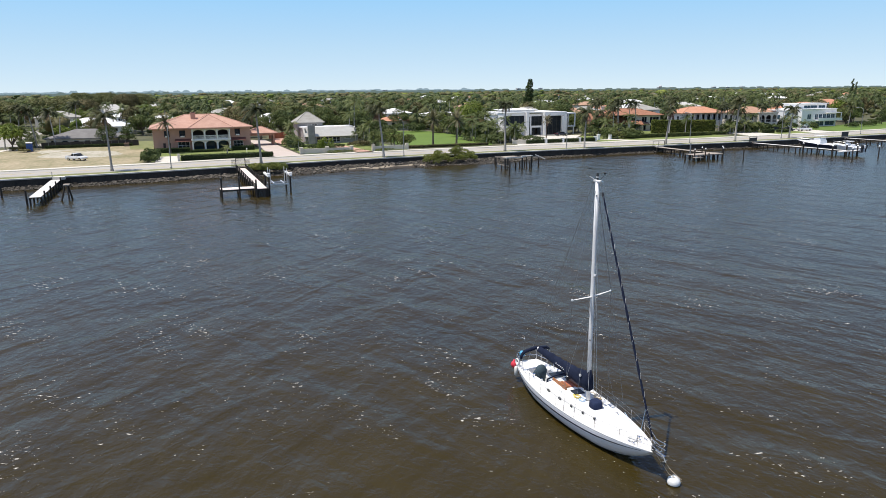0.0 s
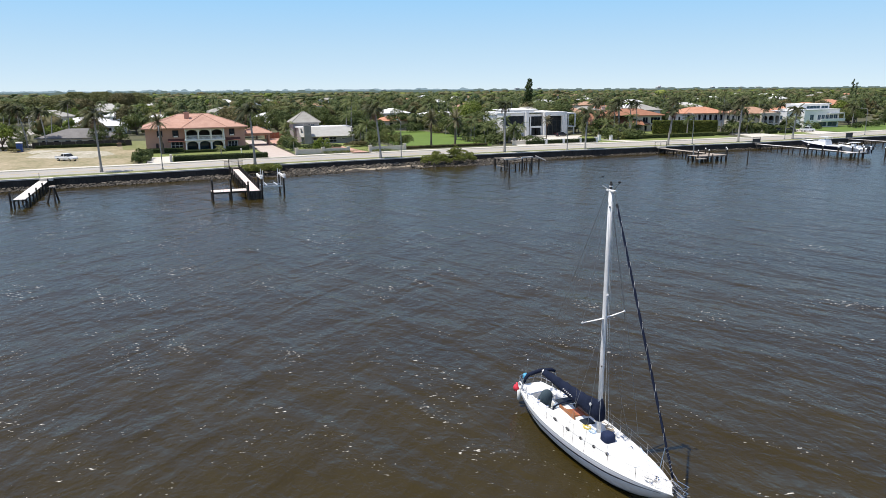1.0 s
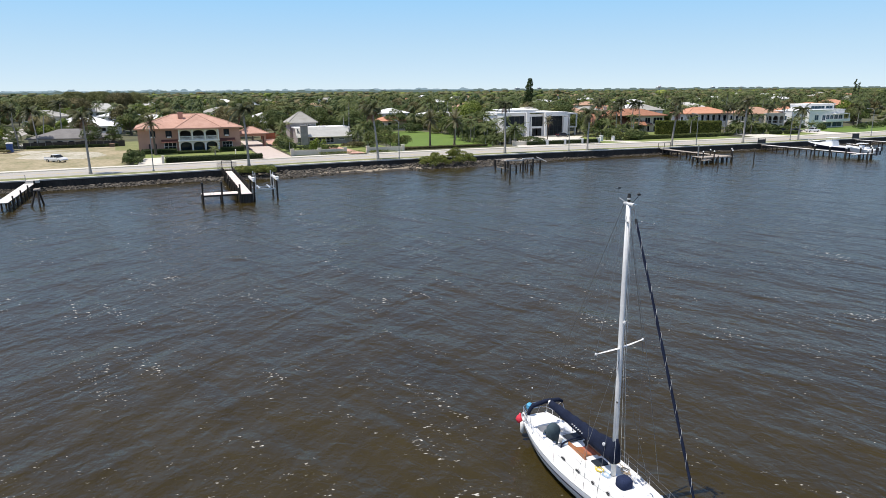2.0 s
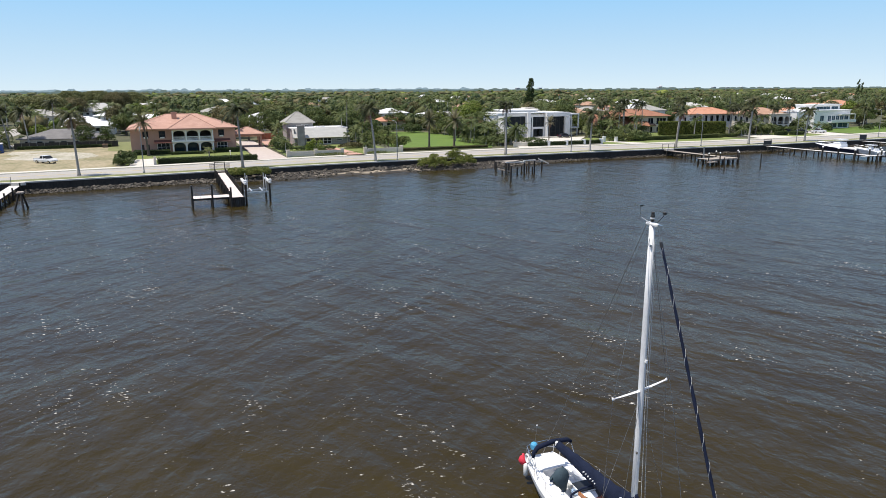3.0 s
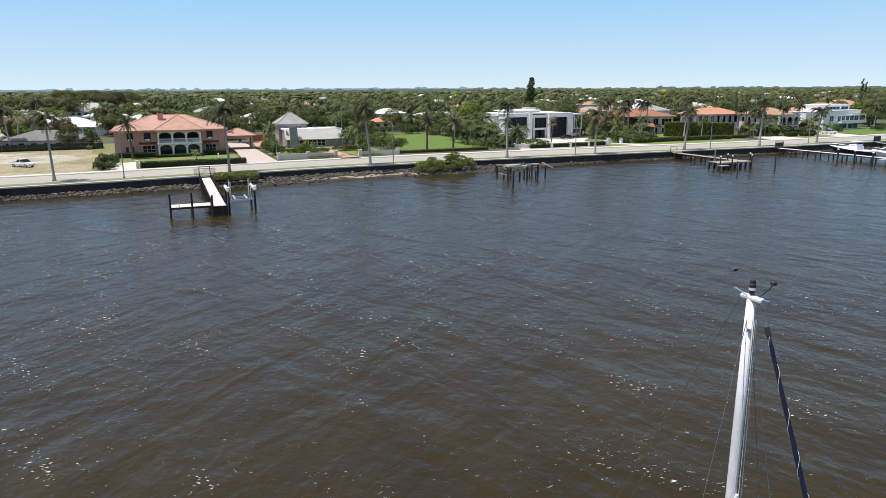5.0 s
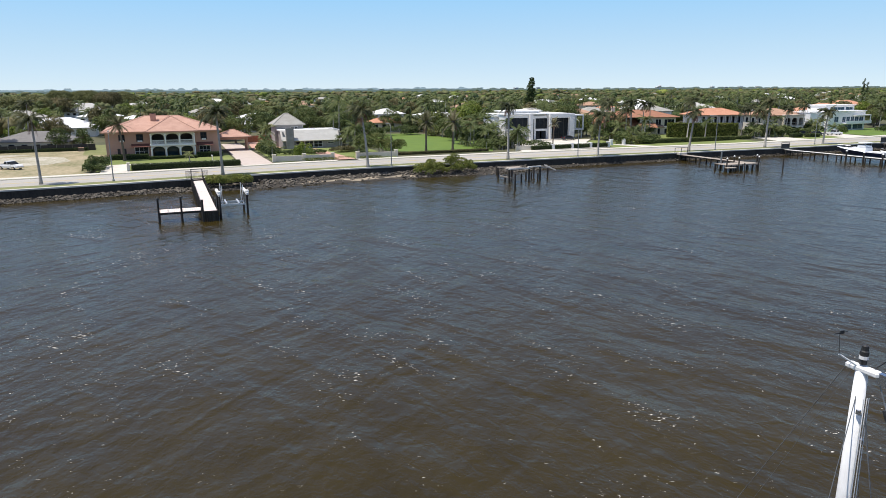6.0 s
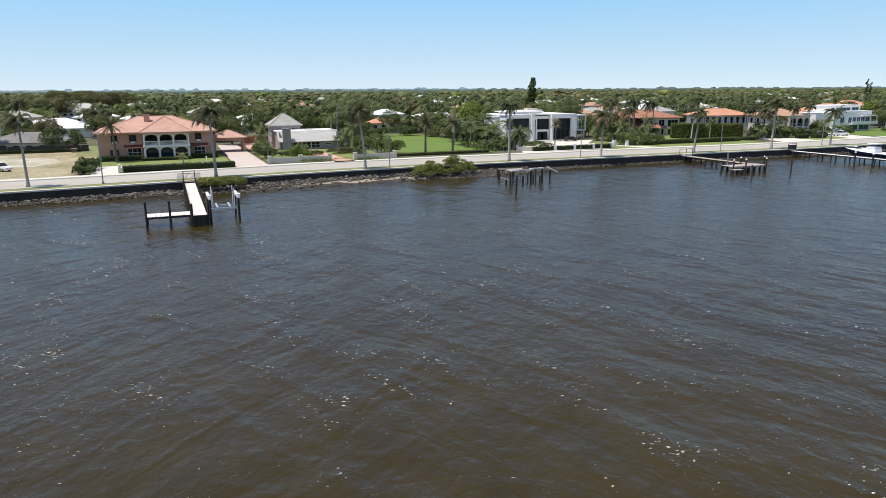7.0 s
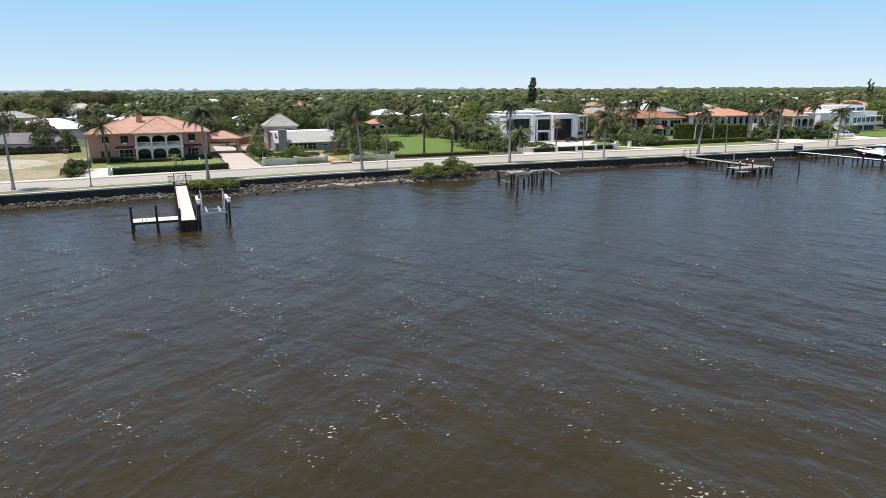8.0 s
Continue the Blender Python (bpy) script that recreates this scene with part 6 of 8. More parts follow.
def tall_pine(at, height, label, wide=2.6):
    t = thing("pine_tree", at, label, "tree")
    part("trunk", Shape().tube([(0, 0, -0.3), (0, 0, height * 0.5), (0, 0, height)], [0.35, 0.22, 0.05], 7), "bark", t)
    lobes = [(rnd(-0.8, 0.8), rnd(-0.8, 0.8), z, wide * (1.05 - z / height) ** 0.6 + wide * 0.27, wide * (1.05 - z / height) ** 0.6 + wide * 0.27, 1.0) for z in np.linspace(height * 0.25, height * 0.97, 22)]
    part("crown", quads_mesh("crown", leaf_cloud(lobes, 4.5, 0.4, 5), "hedge_leaf"), "hedge_leaf", t)
    return t


tall_pine((201.5, 190, G), 22.6, "tall dark Norfolk pine above the roofs")
tall_pine((612, 300, G), 24.0, "tall thin pine on the horizon", 1.2)
tall_pine((621, 303, G), 21.0, "tall thin pine on the horizon", 1.0)
tower = thing("water_tower", (1369, 1500, G), "far pale water tower above the trees", "water tower")
part("tank", Shape().lathe((0, 0, 0), [(1.5, 19), (4.5, 20), (5, 22), (4, 24), (1, 25)], 14), "far_building", tower)
part("stem", Shape().tube([(0, 0, 0), (0, 0, 18)], [1.4, 1.1], 10), "far_building", tower)


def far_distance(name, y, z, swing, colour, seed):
    """A plain hazy skyline of woods, kilometres behind everything else; the haze is painted as one emission colour."""
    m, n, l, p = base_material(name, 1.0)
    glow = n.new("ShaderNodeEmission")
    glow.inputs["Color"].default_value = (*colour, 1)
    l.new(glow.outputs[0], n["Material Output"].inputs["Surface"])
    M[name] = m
    g = np.random.default_rng(seed)
    x = np.arange(-0.75 * y, 1.8 * y, y / 1300)
    bumps = sum(g.uniform(0.5, 1.0) / k ** 0.6 * np.sin(x / y * 14 * k + g.uniform(0, 6.28)) for k in (1, 1.9, 3.3, 6.1, 11.3, 19.7))
    clumps = np.convolve(np.maximum(g.normal(size=len(x)) - 1.6, 0), (0.2, 0.5, 0.75, 0.9, 1.0, 1.0, 0.95, 1.0, 0.9, 0.7, 0.5, 0.2), "same")
    top = z + swing * (0.28 * bumps + 2.4 * np.minimum(clumps, 0.8) + 0.25 * g.normal(size=len(x)))
    s = Shape()
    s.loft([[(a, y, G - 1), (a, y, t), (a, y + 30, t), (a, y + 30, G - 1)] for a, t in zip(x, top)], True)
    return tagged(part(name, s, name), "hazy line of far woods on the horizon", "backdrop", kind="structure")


# the farther strip glows paler and bluer, distance haze put into its colour
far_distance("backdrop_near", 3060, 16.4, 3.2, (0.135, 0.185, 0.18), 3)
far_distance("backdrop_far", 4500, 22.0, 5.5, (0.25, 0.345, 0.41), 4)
for k in range(16):
    y = rnd(3150, 4200)
    x = 14 + y * rnd(0.2, 1.1)
    w, h = rnd(14, 34), rnd(15, 24)
    b = thing("tower_block", (x, y, G - 0.06), "far pale apartment block on the horizon", "building", "far blocks")
    part("wall", Shape().box(-w / 2, -8, 0, w / 2, 8, h), "far_building", b)
    part("roof", Shape().box(-w / 2 - 1, -9, h, w / 2 + 1, 9, h + 1.2).box(-4, -4, h + 1.2, 4, 4, h + 4), "roof_white", b)
    for i in range(int(h / 3.4)):
        part("window_band", Shape().box(-w / 2 + 1, -8.12, 1.5 + i * 3.4, w / 2 - 1, -8.0, 3.2 + i * 3.4), "glass_blue", b)


# ---- street furniture, walls, vehicles ----
def street_lamp(x, y, arm=2.0, h=9.2):
    t = thing("street_lamp", (x, y, G), "tall grey street lamp with a curved arm on the verge", "street lamp", "street lamps")
    part("base", Shape().lathe((0, 0, 0), [(0.22, 0), (0.22, 0.35), (0.12, 0.5)], 10), "galv", t)
    part("pole", Shape().tube([(0, 0, 0.4), (0, 0, h * 0.5), (0, 0, h - 0.4)], [0.115, 0.095, 0.075], 9), "galv", t)
    pts = [(0, 0, h - 0.45), (-0.02, 0.3, h - 0.12), (-0.05, 0.9, h + 0.12), (-0.1, arm, h + 0.2)]
    part("arm", Shape().tube(pts, [0.06, 0.055, 0.05, 0.045], 7), "galv", t)
    head = part("lamp_head", Shape().box(-0.28, arm - 0.1, h + 0.1, 0.1, arm + 0.75, h + 0.28, 0.06), "galv", t, "flat lamp head")
    part("lens", Shape().box(-0.22, arm + 0.05, h + 0.06, 0.04, arm + 0.65, h + 0.1), "lamp_glass", head)
    return t


for lx, ly in ((3.0, -2.3), (60.0, 1.2), (109.6, 1.2), (154.2, 1.0), (195.0, 3.2), (237.6, 6.6)):
    street_lamp(lx, max(ly, shore(lx) + 1.2))


def pier_wall(name, pts, h, mat, label, pier=0.45):
    """A low garden wall in straight runs with a pier at each end."""
    t = tagged(new(name), label, "wall")
    for (ax, ay), (bx, by) in zip(pts, pts[1:]):
        d = Vector((bx - ax, by - ay, 0))
        nrm = Vector((-d.y, d.x, 0)).normalized() * 0.12
        q = [(ax - nrm.x, ay - nrm.y), (bx - nrm.x, by - nrm.y), (bx + nrm.x, by + nrm.y), (ax + nrm.x, ay + nrm.y)]
        part("panel", Shape().prism(q, G - 0.1, G + h), mat, t)
    for ax, ay in pts:
        w = pier
        part("pier", Shape().box(ax - w, ay - w, G - 0.1, ax + w, ay + w, G + h + 0.3).box(ax - w - 0.08, ay - w - 0.08, G + h + 0.3, ax + w + 0.08, ay + w + 0.08, G + h + 0.42), mat, t)
    return t


pier_wall("garden_wall", [(36.8, 21.0), (44, 20.8), (51.0, 20.6)], 1.35, "cream_wall", "low cream garden wall with square piers", 0.4)
pier_wall("garden_wall", [(57.4, 20.8), (68.0, 22.0)], 1.35, "cream_wall", "low cream garden wall with square piers", 0.4)
for gx, gy in ((115.3, 22.8), (121.7, 22.9), (128.1, 23.0), (134.5, 23.2), (138.4, 27.2), (143.2, 27.4)):
    tall = 1.7 if gx > 137 else 1.35
    p = thing("gate_pier", (gx, gy, G), "square white gate pier with a flat cap", "pier", "white piers")
    part("shaft", Shape().box(-0.42, -0.42, -0.1, 0.42, 0.42, tall), "white_wall", p)
    part("cap", Shape().box(-0.5, -0.5, tall, 0.5, 0.5, tall + 0.12), "white_wall", p)
w = tagged(new("forecourt_wall"), "low white rendered wall along the forecourt", "wall")
part("panel", Shape().prism([(104, 24.0), (112, 22.6), (112.1, 22.9), (104.1, 24.3)], G - 0.1, G + 1.2), "cream_wall", w)

f = tagged(new("red_fence"), "red-stained board fence behind the court", "fence")
for k in range(22):
    x = 37.5 + k * 0.5
    part("board", Shape().box(x, 89.0, G - 0.1, x + 0.46, 89.05, G + 2.1), "fence_red", f)
f = tagged(new("lot_fence"), "long dark fence behind the sandy lot", "fence")
for k in range(14):
    x = -34 + k * 2.0
    part("panel", Shape().box(x, 76.95, G - 0.1, x + 1.94, 77.0, G + 1.9), "fence_dark", f)

u = thing("pedestal_urn", (5.0, 15.2, G), "pale stone urn on the hedge corner", "urn")
part("plinth", Shape().box(-0.3, -0.3, -0.1, 0.3, 0.3, 1.3), "walkway", u)
part("bowl", Shape().lathe((0, 0, 1.3), [(0.15, 0), (0.2, 0.1), (0.4, 0.45), (0.36, 0.5)], 10), "walkway", u)
u = thing("mailbox", (23.2, 30, G), "white mailbox on a post", "mailbox")
part("post", Shape().box(-0.06, -0.06, -0.1, 0.06, 0.06, 1.1), "trim_white", u)
part("box", Shape().box(-0.15, -0.28, 1.1, 0.15, 0.28, 1.5, 0.05), "trim_white", u)

r = thing("portable_toilet", (-35.5, 66, G), "blue portable toilet with a white roof on the lot", "portable toilet")
part("cabin", Shape().box(-0.75, -0.75, 0.1, 0.75, 0.75, 2.5, 0.06), "blue_plastic", r)
part("door", Shape().box(-0.42, -0.8, 0.2, 0.42, -0.752, 2.1), "blue_plastic", r)
part("roof", Shape().box(-0.85, -0.85, 2.5, 0.85, 0.85, 2.85, 0.12), "trim_white", r, "white domed roof")
part("skid", Shape().box(-0.8, -0.8, 0, 0.8, 0.8, 0.1), "fence_dark", r)
r = thing("waste_skip", (-9.6, 74.5, G), "brown wooden crate at the lot's corner", "crate")
part("body", Shape().box(-0.7, -0.5, 0, 0.7, 0.5, 1.0), "bark", r)
part("lid", Shape().box(-0.76, -0.56, 1.0, 0.76, 0.56, 1.1), "tile_brown", r)


def wheel(car, x, y, r=0.38, w=0.26):
    t = Shape()
    t.loft([[(x + s * w / 2, y + math.cos(a) * q, r + math.sin(a) * q) for a in [k * math.pi / 8 for k in range(16)]] for s, q in ((-1, r * 0.7), (-1, r), (1, r), (1, r * 0.7))], True)
    ty = part("wheel", t, "rubber", car, "black tyre")
    part("rim", Shape().loft([[(x + s * (w / 2 + 0.01), y + math.cos(a) * r * 0.6, r + math.sin(a) * r * 0.6) for a in [k * math.pi / 6 for k in range(12)]] for s in (-1, 1)], True), "chrome", ty)


def vehicle(at, turn, kind, paint, label, category):
    """A car or pickup; it points along +y in its own frame."""
    c = thing(category.replace(" ", "_"), at, label, category, "parked vehicles", turn)
    L, W = (5.7, 1.98) if kind == "pickup" else (4.8, 1.86)
    hw = W / 2

    def sect(y, z0, z1, w, tuck=0.08):
        return [(-w + tuck, y, z0), (w - tuck, y, z0), (w, y, (z0 + z1) / 2), (w - tuck * 0.8, y, z1), (-w + tuck * 0.8, y, z1), (-w, y, (z0 + z1) / 2)]
    if kind == "pickup":
        body = [(-L / 2, 0.55, 1.12, hw - 0.08), (-L / 2 + 0.1, 0.42, 1.16, hw), (-0.6, 0.4, 1.16, hw), (1.5, 0.4, 1.16, hw), (L / 2 - 0.25, 0.42, 1.06, hw - 0.03), (L / 2, 0.5, 0.85, hw - 0.16)]
        cab = [(-0.85, 1.16, 1.2, hw - 0.1), (-0.6, 1.14, 1.82, hw - 0.2), (0.75, 1.14, 1.85, hw - 0.2), (1.55, 1.12, 1.2, hw - 0.12)]
    else:
        body = [(-L / 2, 0.5, 0.85, hw - 0.12), (-L / 2 + 0.2, 0.35, 0.98, hw), (0, 0.32, 1.0, hw), (L / 2 - 0.3, 0.35, 0.86, hw - 0.04), (L / 2, 0.45, 0.66, hw - 0.18)]
        cab = [(-2.0, 0.95, 1.0, hw - 0.1), (-1.3, 0.97, 1.5, hw - 0.24), (0.35, 0.97, 1.52, hw - 0.24), (1.3, 0.95, 1.0, hw - 0.12)]
    part("body", Shape().loft([sect(*q) for q in body], True), paint, c)
    part("cabin", Shape().loft([sect(*q, 0.05) for q in cab], True), "glass_dark", c, "dark glazed cabin")
    a, b = cab[1], cab[2]
    part("roof", Shape().box(-a[3] - 0.01, a[0] - 0.05, a[2] - 0.06, a[3] + 0.01, b[0] + 0.05, b[2] + 0.03, 0.03), paint, c)
    for s in (-1, 1):
        part("pillar", Shape().box(s * (hw - 0.17) - 0.02, (a[0] + b[0]) / 2 - 0.06, 1.0, s * (hw - 0.17) + 0.03, (a[0] + b[0]) / 2 + 0.06, a[2]), paint, c)
        for y in (-L * 0.31, L * 0.31):
            wheel(c, s * (hw - 0.14), y)
        part("headlight", Shape().box(s * (hw - 0.42) - 0.16, L / 2 - 0.14, 0.66, s * (hw - 0.42) + 0.16, L / 2 - 0.02, 0.84), "lamp_glass", c, "clear headlight")
        part("tail_light", Shape().box(s * (hw - 0.2) - 0.08, -L / 2 - 0.02, 0.75, s * (hw - 0.2) + 0.08, -L / 2 + 0.1, 1.05), "red_lens", c, "red tail light")
        part("mirror", Shape().box(s * (hw + 0.1) - 0.1, b[0] + 0.25, 1.1, s * (hw + 0.1) + 0.1, b[0] + 0.4, 1.3), paint, c)
    if kind == "pickup":
        part("bed", Shape().box(-hw + 0.14, -L / 2 + 0.12, 1.165, hw - 0.14, -0.9, 1.18), "fence_dark", c, "dark load bed")
        part("bed_rail", Shape().box(-hw + 0.02, -L / 2 + 0.05, 1.16, -hw + 0.12, -0.88, 1.24), paint, c)
        part("bed_rail", Shape().box(hw - 0.12, -L / 2 + 0.05, 1.16, hw - 0.02, -0.88, 1.24), paint, c)
    part("bumper", Shape().box(-hw + 0.1, L / 2 - 0.06, 0.42, hw - 0.1, L / 2 + 0.08, 0.62, 0.03), "chrome" if kind == "pickup" else paint, c)
    part("bumper", Shape().box(-hw + 0.1, -L / 2 - 0.08, 0.42, hw - 0.1, -L / 2 + 0.04, 0.6, 0.03), "chrome" if kind == "pickup" else paint, c)
    return c


vehicle((-19.4, 29.5, G + 0.03), -130, "pickup", "car_white", "white pickup truck parked on the sandy lot", "pickup truck")
vehicle((236, 29.2, G + 0.06), -100, "pickup", "car_white", "white pickup truck parked in a driveway", "pickup truck")
vehicle((226, 33.5, G + 0.03), -95, "car", "car_dark", "dark car parked beside the arcaded house", "car")
vehicle((229, 30.5, G + 0.03), -95, "car", "car_dark", "black car parked beside the arcaded house", "car")
vehicle((138, 50, G + 0.03), -88, "car", "car_dark", "dark car parked on the white forecourt", "car")
vehicle((190, 46, G + 0.06), -60, "car", "car_dark", "dark car parked under villa palms", "car")


# ---- docks ----
def pile(parent, x, y, z1, r=0.15, lean=(0, 0), z0=-1.2, cap="", name="post"):
    p = part(name, Shape().tube([(x, y, z0), (x + lean[0] * 0.4, y + lean[1] * 0.4, z0 + (z1 - z0) * 0.4), (x + lean[0], y + lean[1], z1)], [r * 1.08, r, r * 0.94], 9), "pile", parent)
    if cap:
        part("pile_cap", Shape().lathe((x + lean[0], y + lean[1], z1), [(r * 1.25, -0.06), (r * 1.25, 0.05), (0.03, 0.3)], 9), cap, p, "white cone cap")
    return p


def loose_pile(x, y, z1, r=0.15, lean=(0, 0), cap="", label="dark weathered mooring pile standing in the water"):
    t = thing("mooring_pile", (x, y, 0), label, "pile", "mooring piles")
    pile(t, 0, 0, z1, r, lean, cap=cap, name="shaft")
    return t


def deck_along(parent, x0, x1, y0, y1, z, mat, across=True, w=0.3, beams=True):
    """Deck boards laid side by side with gaps, on two bearers."""
    if across:
        n = max(1, int((y1 - y0) / w))
        me = None
        for k in range(n):
            y = y0 + (k + 0.5) * (y1 - y0) / n
            if me is None:
                me = Shape().box(x0, -(y1 - y0) / n / 2 + 0.012, -0.05, x1, (y1 - y0) / n / 2 - 0.012, 0).mesh("board")
                me.materials.append(M[mat])
            b = part("board", me, mat, parent)
            b.location = (0, y, z)
        if beams:
            for x in (x0 + 0.2, x1 - 0.35):
                part("bearer", Shape().box(x, y0, z - 0.3, x + 0.15, y1, z - 0.055), "pile", parent)
    else:
        n = max(1, int((x1 - x0) / w))
        me = None
        for k in range(n):
            x = x0 + (k + 0.5) * (x1 - x0) / n
            if me is None:
                me = Shape().box(-(x1 - x0) / n / 2 + 0.012, y0, -0.05, (x1 - x0) / n / 2 - 0.012, y1, 0).mesh("board")
                me.materials.append(M[mat])
            b = part("board", me, mat, parent)
            b.location = (x, 0, z)
        if beams:
            for y in (y0 + 0.15, y1 - 0.3):
                part("bearer", Shape().box(x0, y, z - 0.3, x1, y + 0.15, z - 0.055), "pile", parent)


def salmon_dock():
    d = tagged(new("dock"), "long private dock with pale deck, dark posts and L-shaped end", "dock")
    Z = 1.55
    deck_along(d, 17.0, 19.0, -41.3, -4.3, Z, "deck_pink", True, 0.31)
    deck_along(d, 10.9, 16.98, -40.4, -37.4, Z, "deck_pink", False, 0.31)
    part("fascia", Shape().box(10.85, -40.5, Z - 0.32, 17.0, -40.42, Z - 0.02), "pile", d)
    part("fascia", Shape().box(16.95, -41.4, Z - 0.32, 19.05, -41.32, Z - 0.02), "pile", d)
    for k in range(10):
        y = -40.6 + k * 3.9
        for x in (16.9, 19.1):
            pile(d, x, y, Z - 0.1 if k == 0 and x > 18 else Z + 1.0, 0.14)
    for x, y, z in ((11.0, -41.0, 3.5), (14.1, -41.0, 3.6), (17.0, -41.7, 3.3), (11.0, -37.3, 1.5), (14.1, -37.3, 1.5)):
        pile(d, x, y, z, 0.16)
    for x in (11.0, 14.1):
        p = part("piling_top", Shape().lathe((x, -41.0, 3.6), [(0.1, -0.1), (0.22, 0.0), (0.2, 0.22), (0.05, 0.3)], 9), "black_metal", d)
    # close-set skirt planks round the head
    for k in range(8):
        x = 17.0 + k * 0.27
        part("skirt_plank", Shape().box(x, -41.58, -0.6, x + 0.22, -41.48, Z - 0.05), "pile", d)
    for k in range(10):
        y = -41.4 + k * 0.27
        part("skirt_plank", Shape().box(19.1, y, -0.6, 19.2, y + 0.22, Z - 0.05), "pile", d)
    # short rail posts and ropes
    for side in (16.95, 19.05):
        for k in range(18):
            y = -38.0 + k * 1.86
            part("rail_post", Shape().box(side - 0.06, y - 0.06, Z, side + 0.06, y + 0.06, Z + 0.95), "pile", d)
        part("handrail", Shape().box(side - 0.02, -38.0, Z + 0.86, side + 0.02, -5.0, Z + 0.9), "pile", d)
    # gate with wings at the seawall
    g = part("gate", Shape().box(16.9, -4.6, 2.0, 17.05, -4.5, 3.9).box(18.95, -4.6, 2.0, 19.1, -4.5, 3.9).box(17.05, -4.6, 3.8, 18.95, -4.5, 3.9), "black_metal", d, "black metal gate frame")
    for a, b in ((15.9, 16.9), (17.05, 18.95), (19.1, 20.1)):
        for k in range(9):
            x = a + (b - a) * (k + 0.5) / 9
            part("gate_bar", Shape().box(x - 0.018, -4.57, 2.05, x + 0.018, -4.53, 3.4), "black_metal", g)
        part("gate_rail", Shape().box(a, -4.59, 3.4, b, -4.51, 3.48), "black_metal", g)
        part("gate_rail", Shape().box(a, -4.59, 2.0, b, -4.51, 2.07), "black_metal", g)
    # ladder
    for x in (12.3, 12.8):
        part("ladder_rail", Shape().tube([(x, -40.2, Z + 0.75), (x, -40.5, Z + 0.85), (x, -40.6, Z + 0.5), (x, -40.6, -0.8)], 0.03, 6), "steel", d)
    for k in range(6):
        part("ladder_rung", Shape().box(12.3, -40.63, -0.5 + k * 0.3, 12.8, -40.57, -0.46 + k * 0.3), "steel", d)
    return d


def boat_lift():
    t = tagged(new("boat_lift"), "empty boat lift with white beams and aluminium cradle", "boat lift")
    for x, y in ((19.6, -39.6), (19.6, -34.2), (23.7, -38.6), (23.6, -33.9)):
        pile(t, x, y, 3.35, 0.17)
    for x in (19.6, 23.7):
        b = part("top_beam", Shape().box(x - 0.19, -39.9, 3.35, x + 0.19, -33.5, 3.72, 0.04), "trim_white", t, "white lift beam")
        part("motor_box", Shape().box(x - 0.26, -39.7, 3.72, x + 0.26, -38.9, 4.05, 0.05), "trim_white", b)
    for y in (-38.0, -35.0):
        part("cradle_beam", Shape().box(19.8, y - 0.09, 1.6, 23.5, y + 0.09, 1.85), "alu", t)
    for x in (20.7, 22.5):
        part("bunk", Shape().box(x - 0.12, -38.6, 1.85, x + 0.12, -34.4, 2.05), "alu", t)
    for x in (20.1, 23.2):
        for y in (-38.0, -35.0):
            part("guide_pole", Shape().tube([(x, y, 1.7), (x, y, 4.7)], 0.06, 7), "trim_white", t, "white guide pole")
    for x, y in ((19.8, -38.0), (23.5, -38.0), (19.8, -35.0), (23.5, -35.0)):
        part("cable", Shape().tube([(x, y, 1.8), (x, y, 3.4)], 0.015, 5), "wire", t)
    return t


def white_dock():
    d = tagged(new("dock"), "straight dock with a white bleached deck on dark piles", "dock")
    deck_along(d, -20.2, -18.4, -35.4, -9.6, 1.55, "deck_white", True, 0.31)
    for k in range(8):
        y = -35.0 + k * 3.5
        for x in (-20.1, -18.35):
            pile(d, x, y, 2.1 if (k % 2 and x > -19) else 1.5, 0.15)
    part("step", Shape().box(-19.9, -9.8, 1.55, -17.6, -8.6, 2.1), "walkway", d, "pale concrete landing")
    part("rail_post", Shape().box(-19.95, -9.5, 2.0, -19.85, -9.4, 3.2), "galv", d)
    return d


salmon_dock()
boat_lift()
white_dock()
loose_pile(-20.6, -35.0, 2.7, 0.17)
loose_pile(-26.8, -21.8, 2.4, 0.17)
loose_pile(-29.0, -24.5, 2.4, 0.17)
t = thing("pile_cluster", (-14.9, -30.2, 0), "three leaning dark piles bound at the top", "piles")
for x, y, lx, ly in ((-1.3, -1.0, 1.1, 0.9), (0.4, -1.6, -0.3, 1.3), (0.6, 2.4, -0.5, -2.0)):
    pile(t, x, y, 2.9, 0.16, (lx, ly), name="leaning_post")
part("band", Shape().box(-0.5, -0.5, 2.6, 0.5, 0.5, 2.95, 0.08), "deck_grey", t, "pale weathered cap")

# the ruined pier
RUIN = [(77.9, -20.0, 1.3), (77.7, -22.5, 2.9), (73.9, -32.0, 3.2), (81.1, -21.4, 1.5), (82.5, -22.1, 3.0), (85.4, -17.9, 1.3), (84.0, -18.2, 1.5), (85.9, -18.1, 2.4),
        (85.0, -21.4, 1.5), (85.4, -21.6, 2.9), (89.5, -17.9, 2.1), (85.4, -1.6, 1.2), (85.8, -2.8, 1.3), (81.6, -16.0, 2.2), (79.4, -14.0, 2.3), (84.4, -11.0, 1.8), (82.0, -8.0, 1.7)]
t = tagged(new("ruined_pier"), "ruined pier of broken dark piles and loose grey beams", "pier")
for k, (x, y, z) in enumerate(RUIN):
    pile(t, x, y, z, 0.19, (rnd(-0.12, 0.12), rnd(-0.12, 0.12)))
